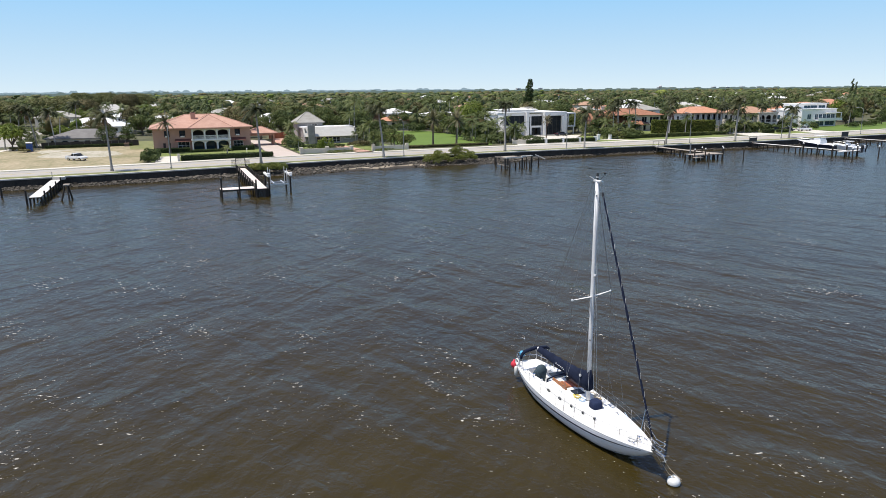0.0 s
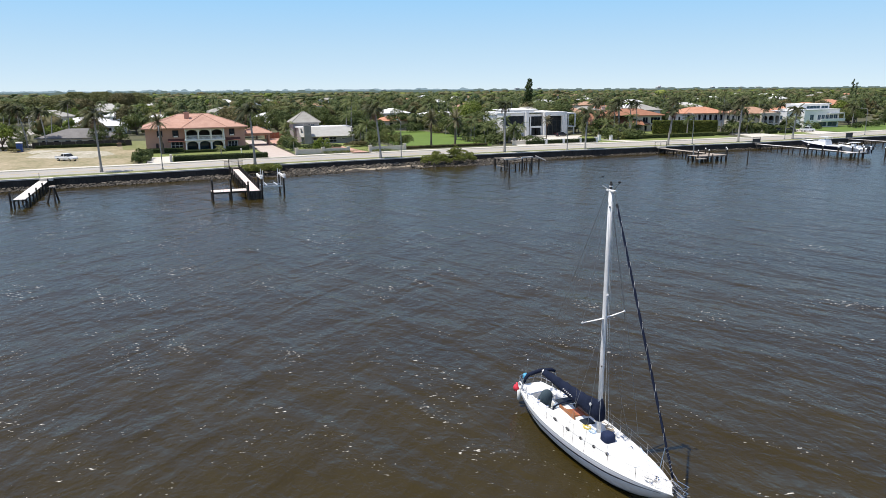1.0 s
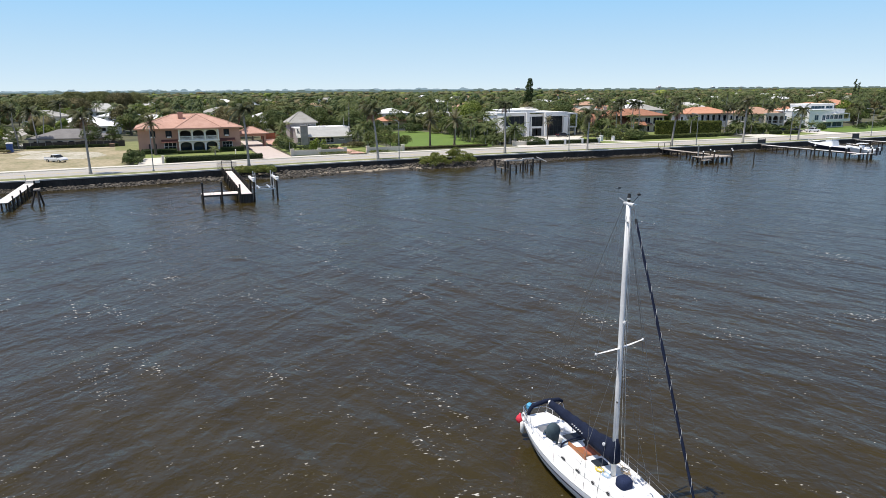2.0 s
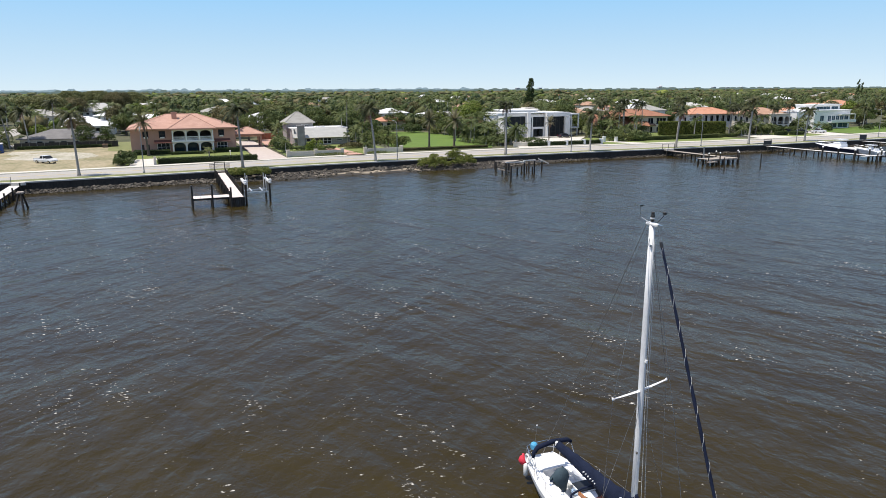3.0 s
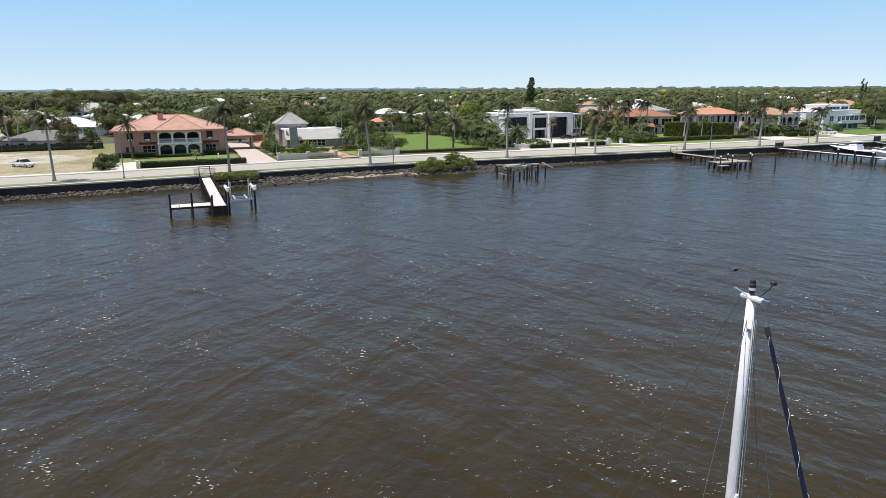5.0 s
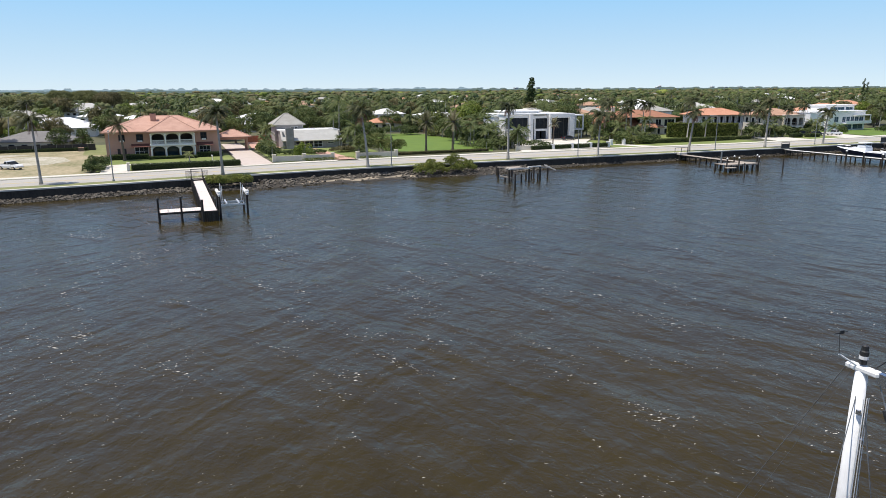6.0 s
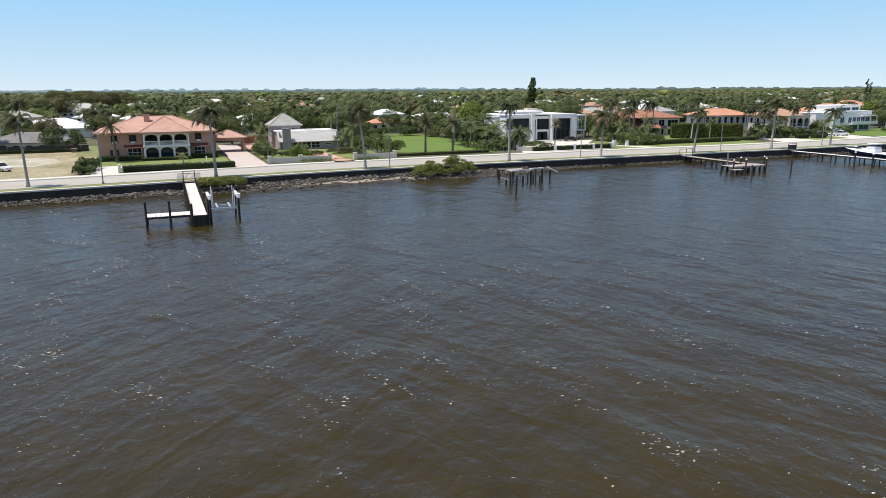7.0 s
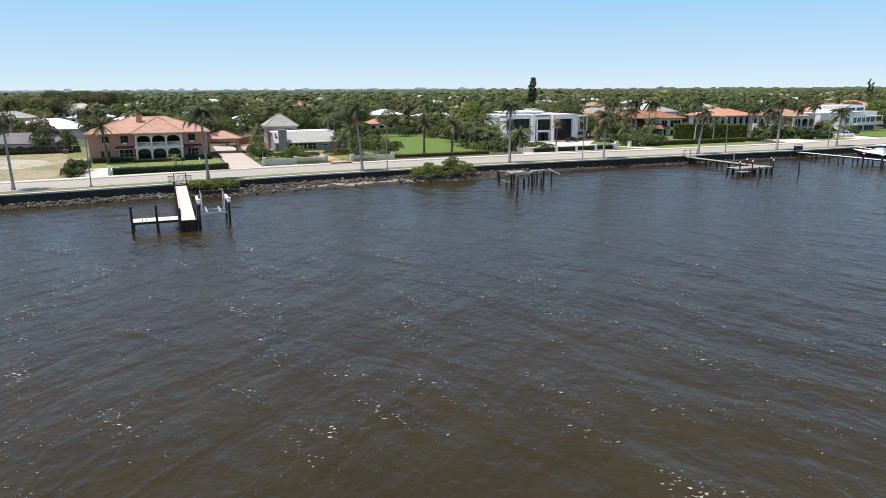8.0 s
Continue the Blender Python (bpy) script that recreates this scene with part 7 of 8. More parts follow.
for a, b, w in (((77.4, -22.8, 2.9), (82.6, -22.0, 2.75), 0.22), ((77.8, -20.2, 2.5), (81.6, -16.2, 2.35), 0.2), ((82.2, -22.2, 3.05), (85.6, -21.5, 3.0), 0.18), ((85.8, -18.2, 2.5), (85.3, -21.6, 2.95), 0.16),
                ((85.2, -21.4, 2.8), (88.0, -20.9, 2.5), 0.11), ((87.6, -19.4, 3.0), (89.8, -20.6, 1.9), 0.08), ((79.2, -14.0, 2.3), (81.8, -16.0, 2.3), 0.18), ((76.9, -19.9, 1.2), (79.2, -21.6, 0.7), 0.14)):
    v = Vector(b) - Vector(a)
    sd = Vector((-v.y, v.x, 0)).normalized() * w
    up = Vector((0, 0, 0.11))
    part("beam", Shape().loft([[Vector(q) - sd - up, Vector(q) + sd - up, Vector(q) + sd + up, Vector(q) - sd + up] for q in (a, b)], True), "deck_white" if a[2] > 2.85 else "deck_grey", t, "grey weathered beam")
part("deck_remnant", Shape().box(77.6, -22.6, 2.98, 81.0, -20.4, 3.08), "deck_grey", t, "sagging remnant of grey decking")


def far_dock():
    d = tagged(new("dock"), "weathered timber dock with a wide platform head", "dock")
    deck_along(d, 139.4, 141.4, -22.6, -1.6, 1.55, "deck_grey", True, 0.31)
    deck_along(d, 131.6, 142.0, -26.0, -22.64, 1.55, "deck_grey", False, 0.31)
    for k in range(6):
        for x in (139.3, 141.5):
            pile(d, x, -21.0 + k * 3.8, 1.5, 0.2)
    for x in (131.8, 133.4, 135.0, 136.7, 138.4, 140.1, 141.8):
        for y in (-25.9, -22.8):
            pile(d, x, y, 1.5, 0.24)
    for x, y in ((131.9, -26.2), (135.5, -26.2), (137.8, -22.4), (141.6, -26.2)):
        pile(d, x, y, 3.0, 0.16, cap="buoy_white")
    part("fascia", Shape().box(131.5, -26.1, 1.2, 142.1, -26.02, 1.5), "deck_grey", d)
    part("platform_low", Shape().box(131.2, -27.6, 0.9, 133.6, -26.3, 1.05), "deck_grey", d, "low landing stage")
    part("power_post", Shape().box(133.0, -23.2, 1.55, 133.25, -22.95, 4.4), "galv", d, "grey post on the platform")
    part("gate", Shape().box(138.2, -1.4, 2.0, 138.3, -1.3, 3.4).box(142.4, -1.4, 2.0, 142.5, -1.3, 3.4).box(138.3, -1.4, 3.3, 142.4, -1.3, 3.4).box(140.3, -1.4, 2.0, 140.4, -1.3, 3.3), "black_metal", d, "dark gate")
    part("step", Shape().box(139.2, -2.2, 1.55, 141.6, -0.6, 2.1), "walkway", d)
    return d


far_dock()
loose_pile(131.0, -32.6, 2.6, 0.15, (0.25, 0.6), label="leaning dark pile off the dock")
loose_pile(144.6, -22.8, 3.0, 0.16, cap="buoy_white", label="dark mooring pile with a white cone cap")
loose_pile(143.6, -31.4, 2.9, 0.15, (0.35, 0.4), label="leaning dark pile off the dock")


def yacht_dock():
    d = tagged(new("dock"), "long pale dock with boat lift piles", "dock")
    deck_along(d, 176.0, 177.6, -36, -2.6, 1.6, "deck_white", True, 0.31)
    for k in range(9):
        for x in (175.9, 177.7):
            pile(d, x, -35.5 + k * 4.0, 1.5, 0.17)
    for x, y in ((174.4, -23.3), (174.2, -28.2), (173.5, -33.6), (180.0, -32.8), (179.6, -36.4)):
        pile(d, x, y, 2.9, 0.22, cap="buoy_white")
    part("cross_deck", Shape().box(173.2, -36.6, 1.45, 180.6, -35.4, 1.6), "deck_white", d)
    for x in (178.4, 180.3):
        pile(d, x, -36.0, 1.4, 0.17)
    part("gate", Shape().box(175.2, -2.4, 2.0, 175.3, -2.3, 3.6).box(178.3, -2.4, 2.0, 178.4, -2.3, 3.6).box(175.3, -2.4, 3.5, 178.3, -2.3, 3.6).box(175.3, -2.38, 2.0, 178.3, -2.32, 3.2), "black_metal", d, "dark solid dock gate")
    d3 = tagged(new("dock"), "pale dock on short dark piles", "dock")
    deck_along(d3, 219.6, 221.2, -34, -0.8, 1.6, "deck_white", True, 0.31)
    for k in range(9):
        for x in (219.5, 221.3):
            pile(d3, x, -33.5 + k * 4.0, 1.5, 0.17)
    part("gate", Shape().box(218.8, -0.6, 2.0, 222.0, -0.5, 3.6), "black_metal", d3, "dark solid dock gate")


yacht_dock()
for x, y in ((170.8, -41.8), (185.1, -32.2), (182.8, -40.4)):
    loose_pile(x, y, 2.9, 0.17, (0.1, 0.2), cap="buoy_white", label="dark mooring pile with a white cone cap")


def hull_rings(L, B, fore, aft, z_keel, n=14, flare=0.25):
    """Cross-sections of a motor boat hull, bow towards +y."""
    out = []
    for i in range(n + 1):
        t = i / n
        y = -L / 2 + L * t
        b = B / 2 * (1 - max(0, (t - 0.45) / 0.55) ** 2.3) * (0.94 + 0.06 * min(1, t * 5))
        zs = aft + (fore - aft) * t ** 1.8
        zk = z_keel + (zs - z_keel) * max(0, (t - 0.72) / 0.28) ** 2.2
        ch = zk + (zs - zk) * 0.35
        bc = b * (0.86 - flare * t)
        out.append([(0, y, zk), (bc, y, ch), (b, y, zs), (b * 0.93, y, zs + 0.02), (-b * 0.93, y, zs + 0.02), (-b, y, zs), (-bc, y, ch)])
    return out


def motor_boat(at, turn, L, B, hull_mat, label, flybridge):
    c = thing("motor_boat", at, label, "motor boat", "boats on the lifts", turn)
    part("hull", Shape().loft(hull_rings(L, B, 2.3, 1.5, 0.1), True), hull_mat, c)
    part("deck", Shape().loft([[(x * 0.92, y, z + 0.03) for x, y, z in (r[2], r[5])] + [(x * 0.92, y, z - 0.1) for x, y, z in (r[5], r[2])] for r in hull_rings(L, B, 2.3, 1.5, 0.1)], True), "gelcoat", c, "white deck")
    part("rub_rail", Shape().tube([Vector(r[2]) for r in hull_rings(L, B, 2.3, 1.5, 0.1)], 0.05, 6), "gelcoat", c)
    part("rub_rail", Shape().tube([Vector(r[5]) for r in hull_rings(L, B, 2.3, 1.5, 0.1)], 0.05, 6), "gelcoat", c)
    if flybridge:
        w = B * 0.36
        part("cabin", Shape().loft([[(-w, y, 1.6), (w, y, 1.6), (w * 0.86, y, z), (-w * 0.86, y, z)] for y, z in ((-L * 0.16, 2.6), (L * 0.06, 2.6), (L * 0.24, 2.2))], True), "gelcoat", c, "white cabin")
        part("windscreen", Shape().loft([[(-w * 0.9, y, z), (w * 0.9, y, z), (w * 0.84, y, z + 0.3), (-w * 0.84, y, z + 0.3)] for y, z in ((-L * 0.1, 2.2), (L * 0.105, 2.15))], True), "glass_dark", c)
        part("flybridge", Shape().box(-w * 0.85, -L * 0.15, 2.6, w * 0.85, L * 0.02, 3.05, 0.1), "gelcoat", c)
        part("hardtop", Shape().box(-w * 0.95, -L * 0.17, 3.75, w * 0.95, L * 0.01, 3.87, 0.05), "gelcoat", c, "white hard top")
        for s in (-1, 1):
            for y in (-L * 0.14, -L * 0.01):
                part("top_post", Shape().tube([(s * w * 0.8, y, 3.0), (s * w * 0.85, y, 3.78)], 0.04, 6), "steel", c)
        part("cockpit", Shape().box(-w, -L * 0.47, 1.62, w, -L * 0.2, 1.7), "deck_paint", c)
    else:
        part("console", Shape().box(-0.5, -0.6, 1.4, 0.5, 0.5, 2.6, 0.1), "gelcoat", c)
        part("t_top", Shape().box(-1.0, -1.3, 3.0, 1.0, 1.0, 3.1, 0.04), "gelcoat", c, "white T-top")
        for s in (-1, 1):
            for y in (-0.9, 0.6):
                part("top_post", Shape().tube([(s * 0.6, y, 1.6), (s * 0.8, y, 3.02)], 0.035, 6), "steel", c)
        part("seat", Shape().box(-0.7, -1.9, 1.4, 0.7, -1.2, 2.2, 0.08), "gelcoat", c)
        for s in (-0.75, 0.0, 0.75):
            part("outboard", Shape().box(s - 0.25, -L / 2 - 0.75, 1.3, s + 0.25, -L / 2 - 0.05, 2.3, 0.1).box(s - 0.1, -L / 2 - 0.5, 0.3, s + 0.1, -L / 2 - 0.2, 1.3), "car_dark" if s else "gelcoat", c, "outboard engine")
    rail = [Vector(r[3]) + Vector((0, 0, 0.55)) for r in hull_rings(L, B * 0.94, 2.3, 1.5, 0.1)[8:]]
    part("bow_rail", Shape().tube(rail, 0.025, 6), "steel", c)
    part("bow_rail", Shape().tube([Vector((-q.x, q.y, q.z)) for q in rail], 0.025, 6), "steel", c)
    for x in (-B * 0.3, B * 0.3):
        part("lift_bunk", Shape().box(x - 0.15, -L * 0.35, 0.25, x + 0.15, L * 0.2, 0.5), "alu", c)
    return c


motor_boat((181.0, -22.2, 1.0), 2, 13.5, 4.2, "navy", "motor yacht with dark navy hull and white superstructure on a lift", True)
motor_boat((181.8, -31.6, 0.75), 3, 9.0, 3.0, "gelcoat", "white centre console boat with outboards on a lift", False)

# ---- rocks at the foot of the seawall ----


def bank_width(x):
    return float(np.interp(x, (-120, 10, 18, 28, 36, 60, 80, 95, 108, 140, 420), (3.0, 3.2, 4.6, 8.0, 7.4, 7.2, 8.0, 4.4, 1.8, 1.2, 1.0)))


def bank_height(x, u):
    return (0.35 + 0.35 * (30 < x < 94)) * (1 - u) + 0.05 * math.sin(x * 0.7 + u * 6)


def bank_strip(u0, u1, x0, x1, up, step):
    xs = [x0 + step * i for i in range(int((x1 - x0) / step) + 1)]
    us = [u0 + (u1 - u0) * i / 4 for i in range(5)]
    rows = [[(x, shore(x) + 0.1 - bank_width(x) * u, bank_height(x, u) + up) for u in us] for x in xs]
    for x, row in zip(xs, rows):
        row.append((x, row[-1][1] - 0.6, -0.5))
    return Shape().loft(rows, False, closed=False)


tagged(part("shore_bank", bank_strip(0, 1.0, -120, 420, 0.0, 3), "shingle"), "shore bank below the seawall, darkened for shade between rocks", kind="structure")
s = Shape()
beach = [(x, 0.45 + 0.12 * math.sin(x * 0.9), 0.86 + 0.1 * math.sin(x * 0.5 + 1)) for x in range(38, 66)]
s.loft([[(x, shore(x) + 0.1 - bank_width(x) * u, bank_height(x, u) + (0.03 if 0 < k < 4 else -0.12)) for k, u in enumerate((a, a + (b - a) * 0.25, (a + b) / 2, a + (b - a) * 0.75, b))] for x, a, b in beach], False, closed=False)
tagged(part("beach", s, "beach"), "small pale sand beach among the rocks", kind="structure")


def rock_mesh(seed):
    g = random.Random(seed)
    bm = bmesh.new()
    bmesh.ops.create_icosphere(bm, subdivisions=1, radius=1.0)
    sx, sy, sz = g.uniform(0.8, 1.25), g.uniform(0.7, 1.1), g.uniform(0.5, 0.8)
    for v in bm.verts:
        v.co = Vector((v.co.x * sx, v.co.y * sy, v.co.z * sz)) * g.uniform(0.55, 1.25)
    m = bpy.data.meshes.new("rock")
    bm.to_mesh(m)
    bm.free()
    m.materials.append(M["rock"])
    return m


ROCKS = [rock_mesh(k) for k in range(8)]
riprap = tagged(new("riprap"), "heap of brown and grey rocks along the seawall foot", "rocks")


def rock_spot(x0, x1):
    x = rnd(x0, x1)
    u = random.random() ** 1.1
    if 43 < x < 60 and u > 0.42 and random.random() < 0.85:
        u *= 0.4
    y = shore(x) - 0.3 - u * bank_width(x)
    z = bank_height(x, u) + 0.1
    return x, y, z


for k in range(300):
    x, y, z = rock_spot(-8, 66)
    r = rnd(0.18, 0.52)
    ob = part("rock", ROCKS[k % 8], "rock", riprap)
    ob.matrix_basis = pose(x, y, z, rnd(-20, 20), rnd(-20, 20), rnd(0, 360)) @ Matrix.Diagonal((r, r, r, 1))
many = Shape()
for k in range(4600):
    x, y, z = rock_spot(-110, 100) if k < 3700 else rock_spot(95, 330)
    r, m = rnd(0.1, 0.36), pose(x, y, z - 0.05, rnd(-30, 30), rnd(-30, 30), rnd(0, 360))
    src = ROCKS[k % 8]
    many.add([m @ (v.co * r) for v in src.vertices], [tuple(p.vertices) for p in src.polygons])
tagged(part("rock_heap", many, "rock_many", riprap), kind="stuff")


# ---- the moored sailboat ----
BEAM_Y = (-6.0, -5.6, -5.0, -4.0, -3.0, -2.0, -1.0, 0.0, 1.0, 2.0, 3.0, 4.0, 5.0, 6.0, 6.8, 7.2)
BEAM_X = (0.03, 0.22, 0.50, 0.86, 1.13, 1.33, 1.47, 1.56, 1.62, 1.64, 1.61, 1.52, 1.37, 1.13, 0.90, 0.76)


def half_beam(y):
    return sum(float(np.interp(y + d, BEAM_Y, BEAM_X)) for d in (-0.3, 0, 0.3)) / 3 if -5.6 < y < 6.8 else float(np.interp(y, BEAM_Y, BEAM_X))


def sheer(y):
    return 1.06 + 0.0155 * max(0, 1.0 - y) ** 1.75 * 0.62 + 0.004 * max(0, y - 1.0) ** 2


def keel(y):
    return float(np.interp(y, (-6.0, -5.4, -4.6, -3.8, -2.5, 0, 4, 5.8, 6.6, 7.2), (1.44, 0.98, 0.50, 0.12, -0.35, -0.6, -0.55, -0.1, 0.22, 0.5)))


def hull_point(y, s, side, out=0.0):
    b, zs, zk = half_beam(y), sheer(y), keel(y)
    full = 1.9 if y > -2 else 1.9 - 0.5 * min(1, (-2 - y) / 3)
    return Vector((side * (b * (1 - s ** full) ** 0.62 + out), y, zs + (zk - zs) * s))


def sailboat():
    boat = thing("sailboat", (23.62, -138.45, 0), "white moored sailing yacht with navy sail cover and furled jib", "sailboat", turn=0.3)
    ys = [-6.0 + 13.2 * k / 52 for k in range(53)]
    # hull
    s = Shape()
    fr = [1 - (1 - k / 12) ** 1.5 for k in range(13)]
    rings = []
    for y in ys:
        rings.append([hull_point(y, f, -1) for f in fr] + [hull_point(y, f, 1) for f in reversed(fr[:-1])])
    s.loft(rings, closed=False)
    s.f.append(tuple(range(len(s.v) - len(rings[0]), len(s.v))))
    hull = part("hull", s, "gelcoat", boat, "glossy white hull", smooth=False)
    hull.data.polygons.foreach_set("use_smooth", [True] * (len(hull.data.polygons) - 1) + [False])
    for side in (-1, 1):
        st = Shape()
        st.loft([[hull_point(y, 0.16, side, 0.006), hull_point(y, 0.215, side, 0.008)] for y in ys[3:]], closed=False)
        part("hull_stripe", st, "navy", hull, "thin navy stripe")
        st = Shape()
        yy = [y for y in ys if keel(y) < -0.06]
        lo = [[hull_point(y, (sheer(y) - z) / (sheer(y) - keel(y)), side, 0.007) for z in (0.13, 0.05, -0.02)] for y in yy]
        st.loft(lo, closed=False)
        part("boot_stripe", st, "navy", hull, "navy waterline stripe")
        part("toe_rail", Shape().tube([hull_point(y, 0.0, side) + Vector((-side * 0.03, 0, 0.03)) for y in ys], 0.035, 6), "mast_paint", hull)
    part("antifoul", Shape().loft([[hull_point(y, f, -1, 0.004) for f in (0.78, 0.9, 1)] + [hull_point(y, f, 1, 0.004) for f in (0.9, 0.78)] for y in ys[10:48]], closed=False), "antifoul", hull)
    # deck with the cockpit well left open
    d = Shape()
    us = [k / 8 for k in range(-8, 9)]
    grid = [[Vector((half_beam(y) * u * 0.985, y, sheer(y) + 0.05 * (1 - u * u))) for u in us] for y in ys]
    base = [p for row in grid for p in row]
    faces = []
    for j in range(len(ys) - 1):
        for i in range(len(us) - 1):
            c = (grid[j][i] + grid[j + 1][i + 1]) / 2
            if abs(c.x) < 0.62 and 3.1 < c.y < 6.0:
                continue
            k = j * len(us) + i
            faces.append((k, k + 1, k + 1 + len(us), k + len(us)))
    d.add(base, faces)
    part("deck", d, "deck_paint", boat, "white non-skid deck", smooth=True)
    w = Shape()
    w.loft([[(-0.72, 3.0, 0.55), (0.72, 3.0, 0.55), (0.72, 6.1, 0.55), (-0.72, 6.1, 0.55)], [(-0.72, 3.0, 1.18), (0.72, 3.0, 1.18), (0.72, 6.1, 1.18), (-0.72, 6.1, 1.18)]])
    w.f.append((0, 1, 2, 3))
    part("cockpit_well", w, "gelcoat", boat, "white cockpit well")
    for sgn in (-1, 1):
        part("cockpit_seat", Shape().box(sgn * 0.52 - 0.22, 3.1, 0.6, sgn * 0.52 + 0.22, 6.0, 0.95, 0.03), "deck_paint", boat)
        part("coaming", Shape().loft([[(sgn * 0.72, y, 1.02), (sgn * 0.96, y, 1.02), (sgn * 0.9, y, 1.42 - 0.05 * (y - 3)), (sgn * 0.76, y, 1.42 - 0.05 * (y - 3))] for y in (2.9, 4.0, 5.2, 6.3)], True), "gelcoat", boat)
        part("winch", Shape().lathe((sgn * 0.86, 4.6, 1.32), [(0.1, 0), (0.07, 0.05), (0.07, 0.13), (0.09, 0.17)], 10), "chrome", boat, "chrome sheet winch")
        part("winch", Shape().lathe((sgn * 0.84, 3.7, 1.36), [(0.08, 0), (0.06, 0.05), (0.06, 0.12), (0.075, 0.15)], 10), "chrome", boat, "chrome sheet winch")
    # cabin trunk
    cab = Shape()
    prof = [(-3.1, 0.38, 0.06), (-2.7, 0.55, 0.2), (-2.0, 0.72, 0.34), (-1.0, 0.9, 0.4), (0.0, 1.02, 0.44), (1.4, 1.12, 0.48), (2.6, 1.14, 0.52), (3.0, 1.12, 0.52)]
    cr = []
    for y, hw, hh in prof:
        z = sheer(y) + 0.02
        cr.append([(-hw, y, z), (-hw * 0.93, y, z + hh * 0.8), (-hw * 0.82, y, z + hh), (-hw * 0.4, y, z + hh * 1.12), (0, y, z + hh * 1.16), (hw * 0.4, y, z + hh * 1.12), (hw * 0.82, y, z + hh), (hw * 0.93, y, z + hh * 0.8), (hw, y, z)])
    cab.loft(cr, True, closed=True)
    cabin = part("cabin_trunk", cab, "deck_paint", boat, "low white cabin trunk")
    for sgn in (-1, 1):
        for k, y in enumerate((2.45, 1.25, 0.15, -0.85, -1.75)):
            hw = float(np.interp(y, [q[0] for q in prof], [q[1] for q in prof]))
            zz = sheer(y) + 0.26
            big = 0.23 if k < 2 else 0.14
            pts = [(sgn * (hw * 0.965 + 0.012), y + math.cos(a) * big, zz + math.sin(a) * 0.105) for a in [q * math.pi / 7 for q in range(14)]]
            rim = part("portlight", Shape().loft([[(p[0] - sgn * 0.05, p[1], p[2]) for p in pts], pts], True), "chrome", cabin, "chrome-rimmed portlight")
            part("port_glass", Shape().loft([[(p[0] + sgn * e, y + (p[1] - y) * 0.78, zz + (p[2] - zz) * 0.78) for p in pts] for e in (-0.02, 0.008)], True), "glass_dark", rim)
        rail = [(sgn * float(np.interp(y, [q[0] for q in prof], [q[1] for q in prof])) * 0.78, y, sheer(y) + 0.64 + 0.04 * (y > 0)) for y in (-1.6, -0.6, 0.4, 1.4, 2.4)]
        part("grab_rail", Shape().tube([(rail[0][0], rail[0][1], rail[0][2] - 0.14)] + rail + [(rail[-1][0], rail[-1][1], rail[-1][2] - 0.14)], 0.016, 6), "mast_paint", cabin, "pale grab rail")
    # companionway: sliding hatch, teak, and a solid dark box painted as the shaded opening
    zt = sheer(2.4) + 0.6
    part("companion_hatch", Shape().box(-0.42, 1.7, zt - 0.06, -0.1, 2.5, zt + 0.08, 0.02), "teak", boat, "varnished teak companionway board")
    part("companion_hatch", Shape().box(0.3, 1.55, zt - 0.06, 0.62, 2.5, zt + 0.1, 0.02), "teak", boat, "varnished teak companionway board")
    part("companion_gap", Shape().box(-0.1, 1.7, zt - 0.06, 0.3, 2.5, zt + 0.03), "fence_red", boat, "dark reddish companionway opening")
    part("companion_side", Shape().box(-0.52, 1.5, zt - 0.05, -0.44, 3.0, zt + 0.16), "teak", boat)
    part("companion_side", Shape().box(0.64, 1.5, zt - 0.05, 0.72, 3.0, zt + 0.16), "teak", boat)
    part("companion_mouth", Shape().box(-0.42, 2.52, zt - 0.45, 0.62, 3.02, zt + 0.015), "fence_dark", boat, "solid dark box painted as the shaded companionway opening")
    part("solar_panel", Shape().box(-0.35, 3.05, zt + 0.06, 0.75, 3.75, zt + 0.1), "glass_dark", boat, "dark solar panel")
    part("folded_dodger", Shape().tube([(-0.95, 2.95, 1.45), (-0.85, 3.0, 1.78), (-0.3, 3.05, 1.9), (0.3, 3.05, 1.9), (0.85, 3.0, 1.78), (0.95, 2.95, 1.45)], 0.05, 8), "canvas", boat, "folded navy dodger")
    part("hatch", Shape().box(-0.32, 0.75, sheer(1) + 0.52, 0.32, 1.35, sheer(1) + 0.62, 0.03), "glass_dark", boat, "smoked deck hatch")
    part("hatch", Shape().box(0.0, -1.85, sheer(-1.6) + 0.3, 0.58, -1.2, sheer(-1.6) + 0.45, 0.03), "gelcoat", boat, "white fore hatch")
    # helm under its cover
    z0 = 0.6
    part("helm_cover", Shape().loft([[(-0.3 + math.cos(a) * r * 0.95, 4.72 + math.sin(a) * r * 0.75, z0 + z * 0.92) for a in [k * math.pi / 7 for k in range(14)]] for r, z in ((0.3, 0.2), (0.36, 0.7), (0.42, 1.0), (0.36, 1.25), (0.2, 1.42), (0.05, 1.48))], True), "canvas_green", boat, "teal canvas cover over the wheel", smooth=True)
    part("wheel_cover", Shape().loft([[(-0.3 + math.cos(a) * 0.42, 4.98 + e, z0 + 0.62 + math.sin(a) * 0.36) for a in [k * math.pi / 9 for k in range(18)]] for e in (-0.07, 0.07)], True), "canvas_green", boat)
    # mast and boom
    zm = sheer(0) + 0.5
    mast = part("mast", Shape().loft([[(math.cos(a) * 0.105 * k, math.sin(a) * 0.145 * k, z) for a in [q * math.pi / 7 for q in range(14)]] for z, k in ((zm - 0.3, 1.05), (6, 1.0), (11, 0.95), (14.1, 0.8))], True), "mast_paint", boat, "tall white mast", smooth=True)
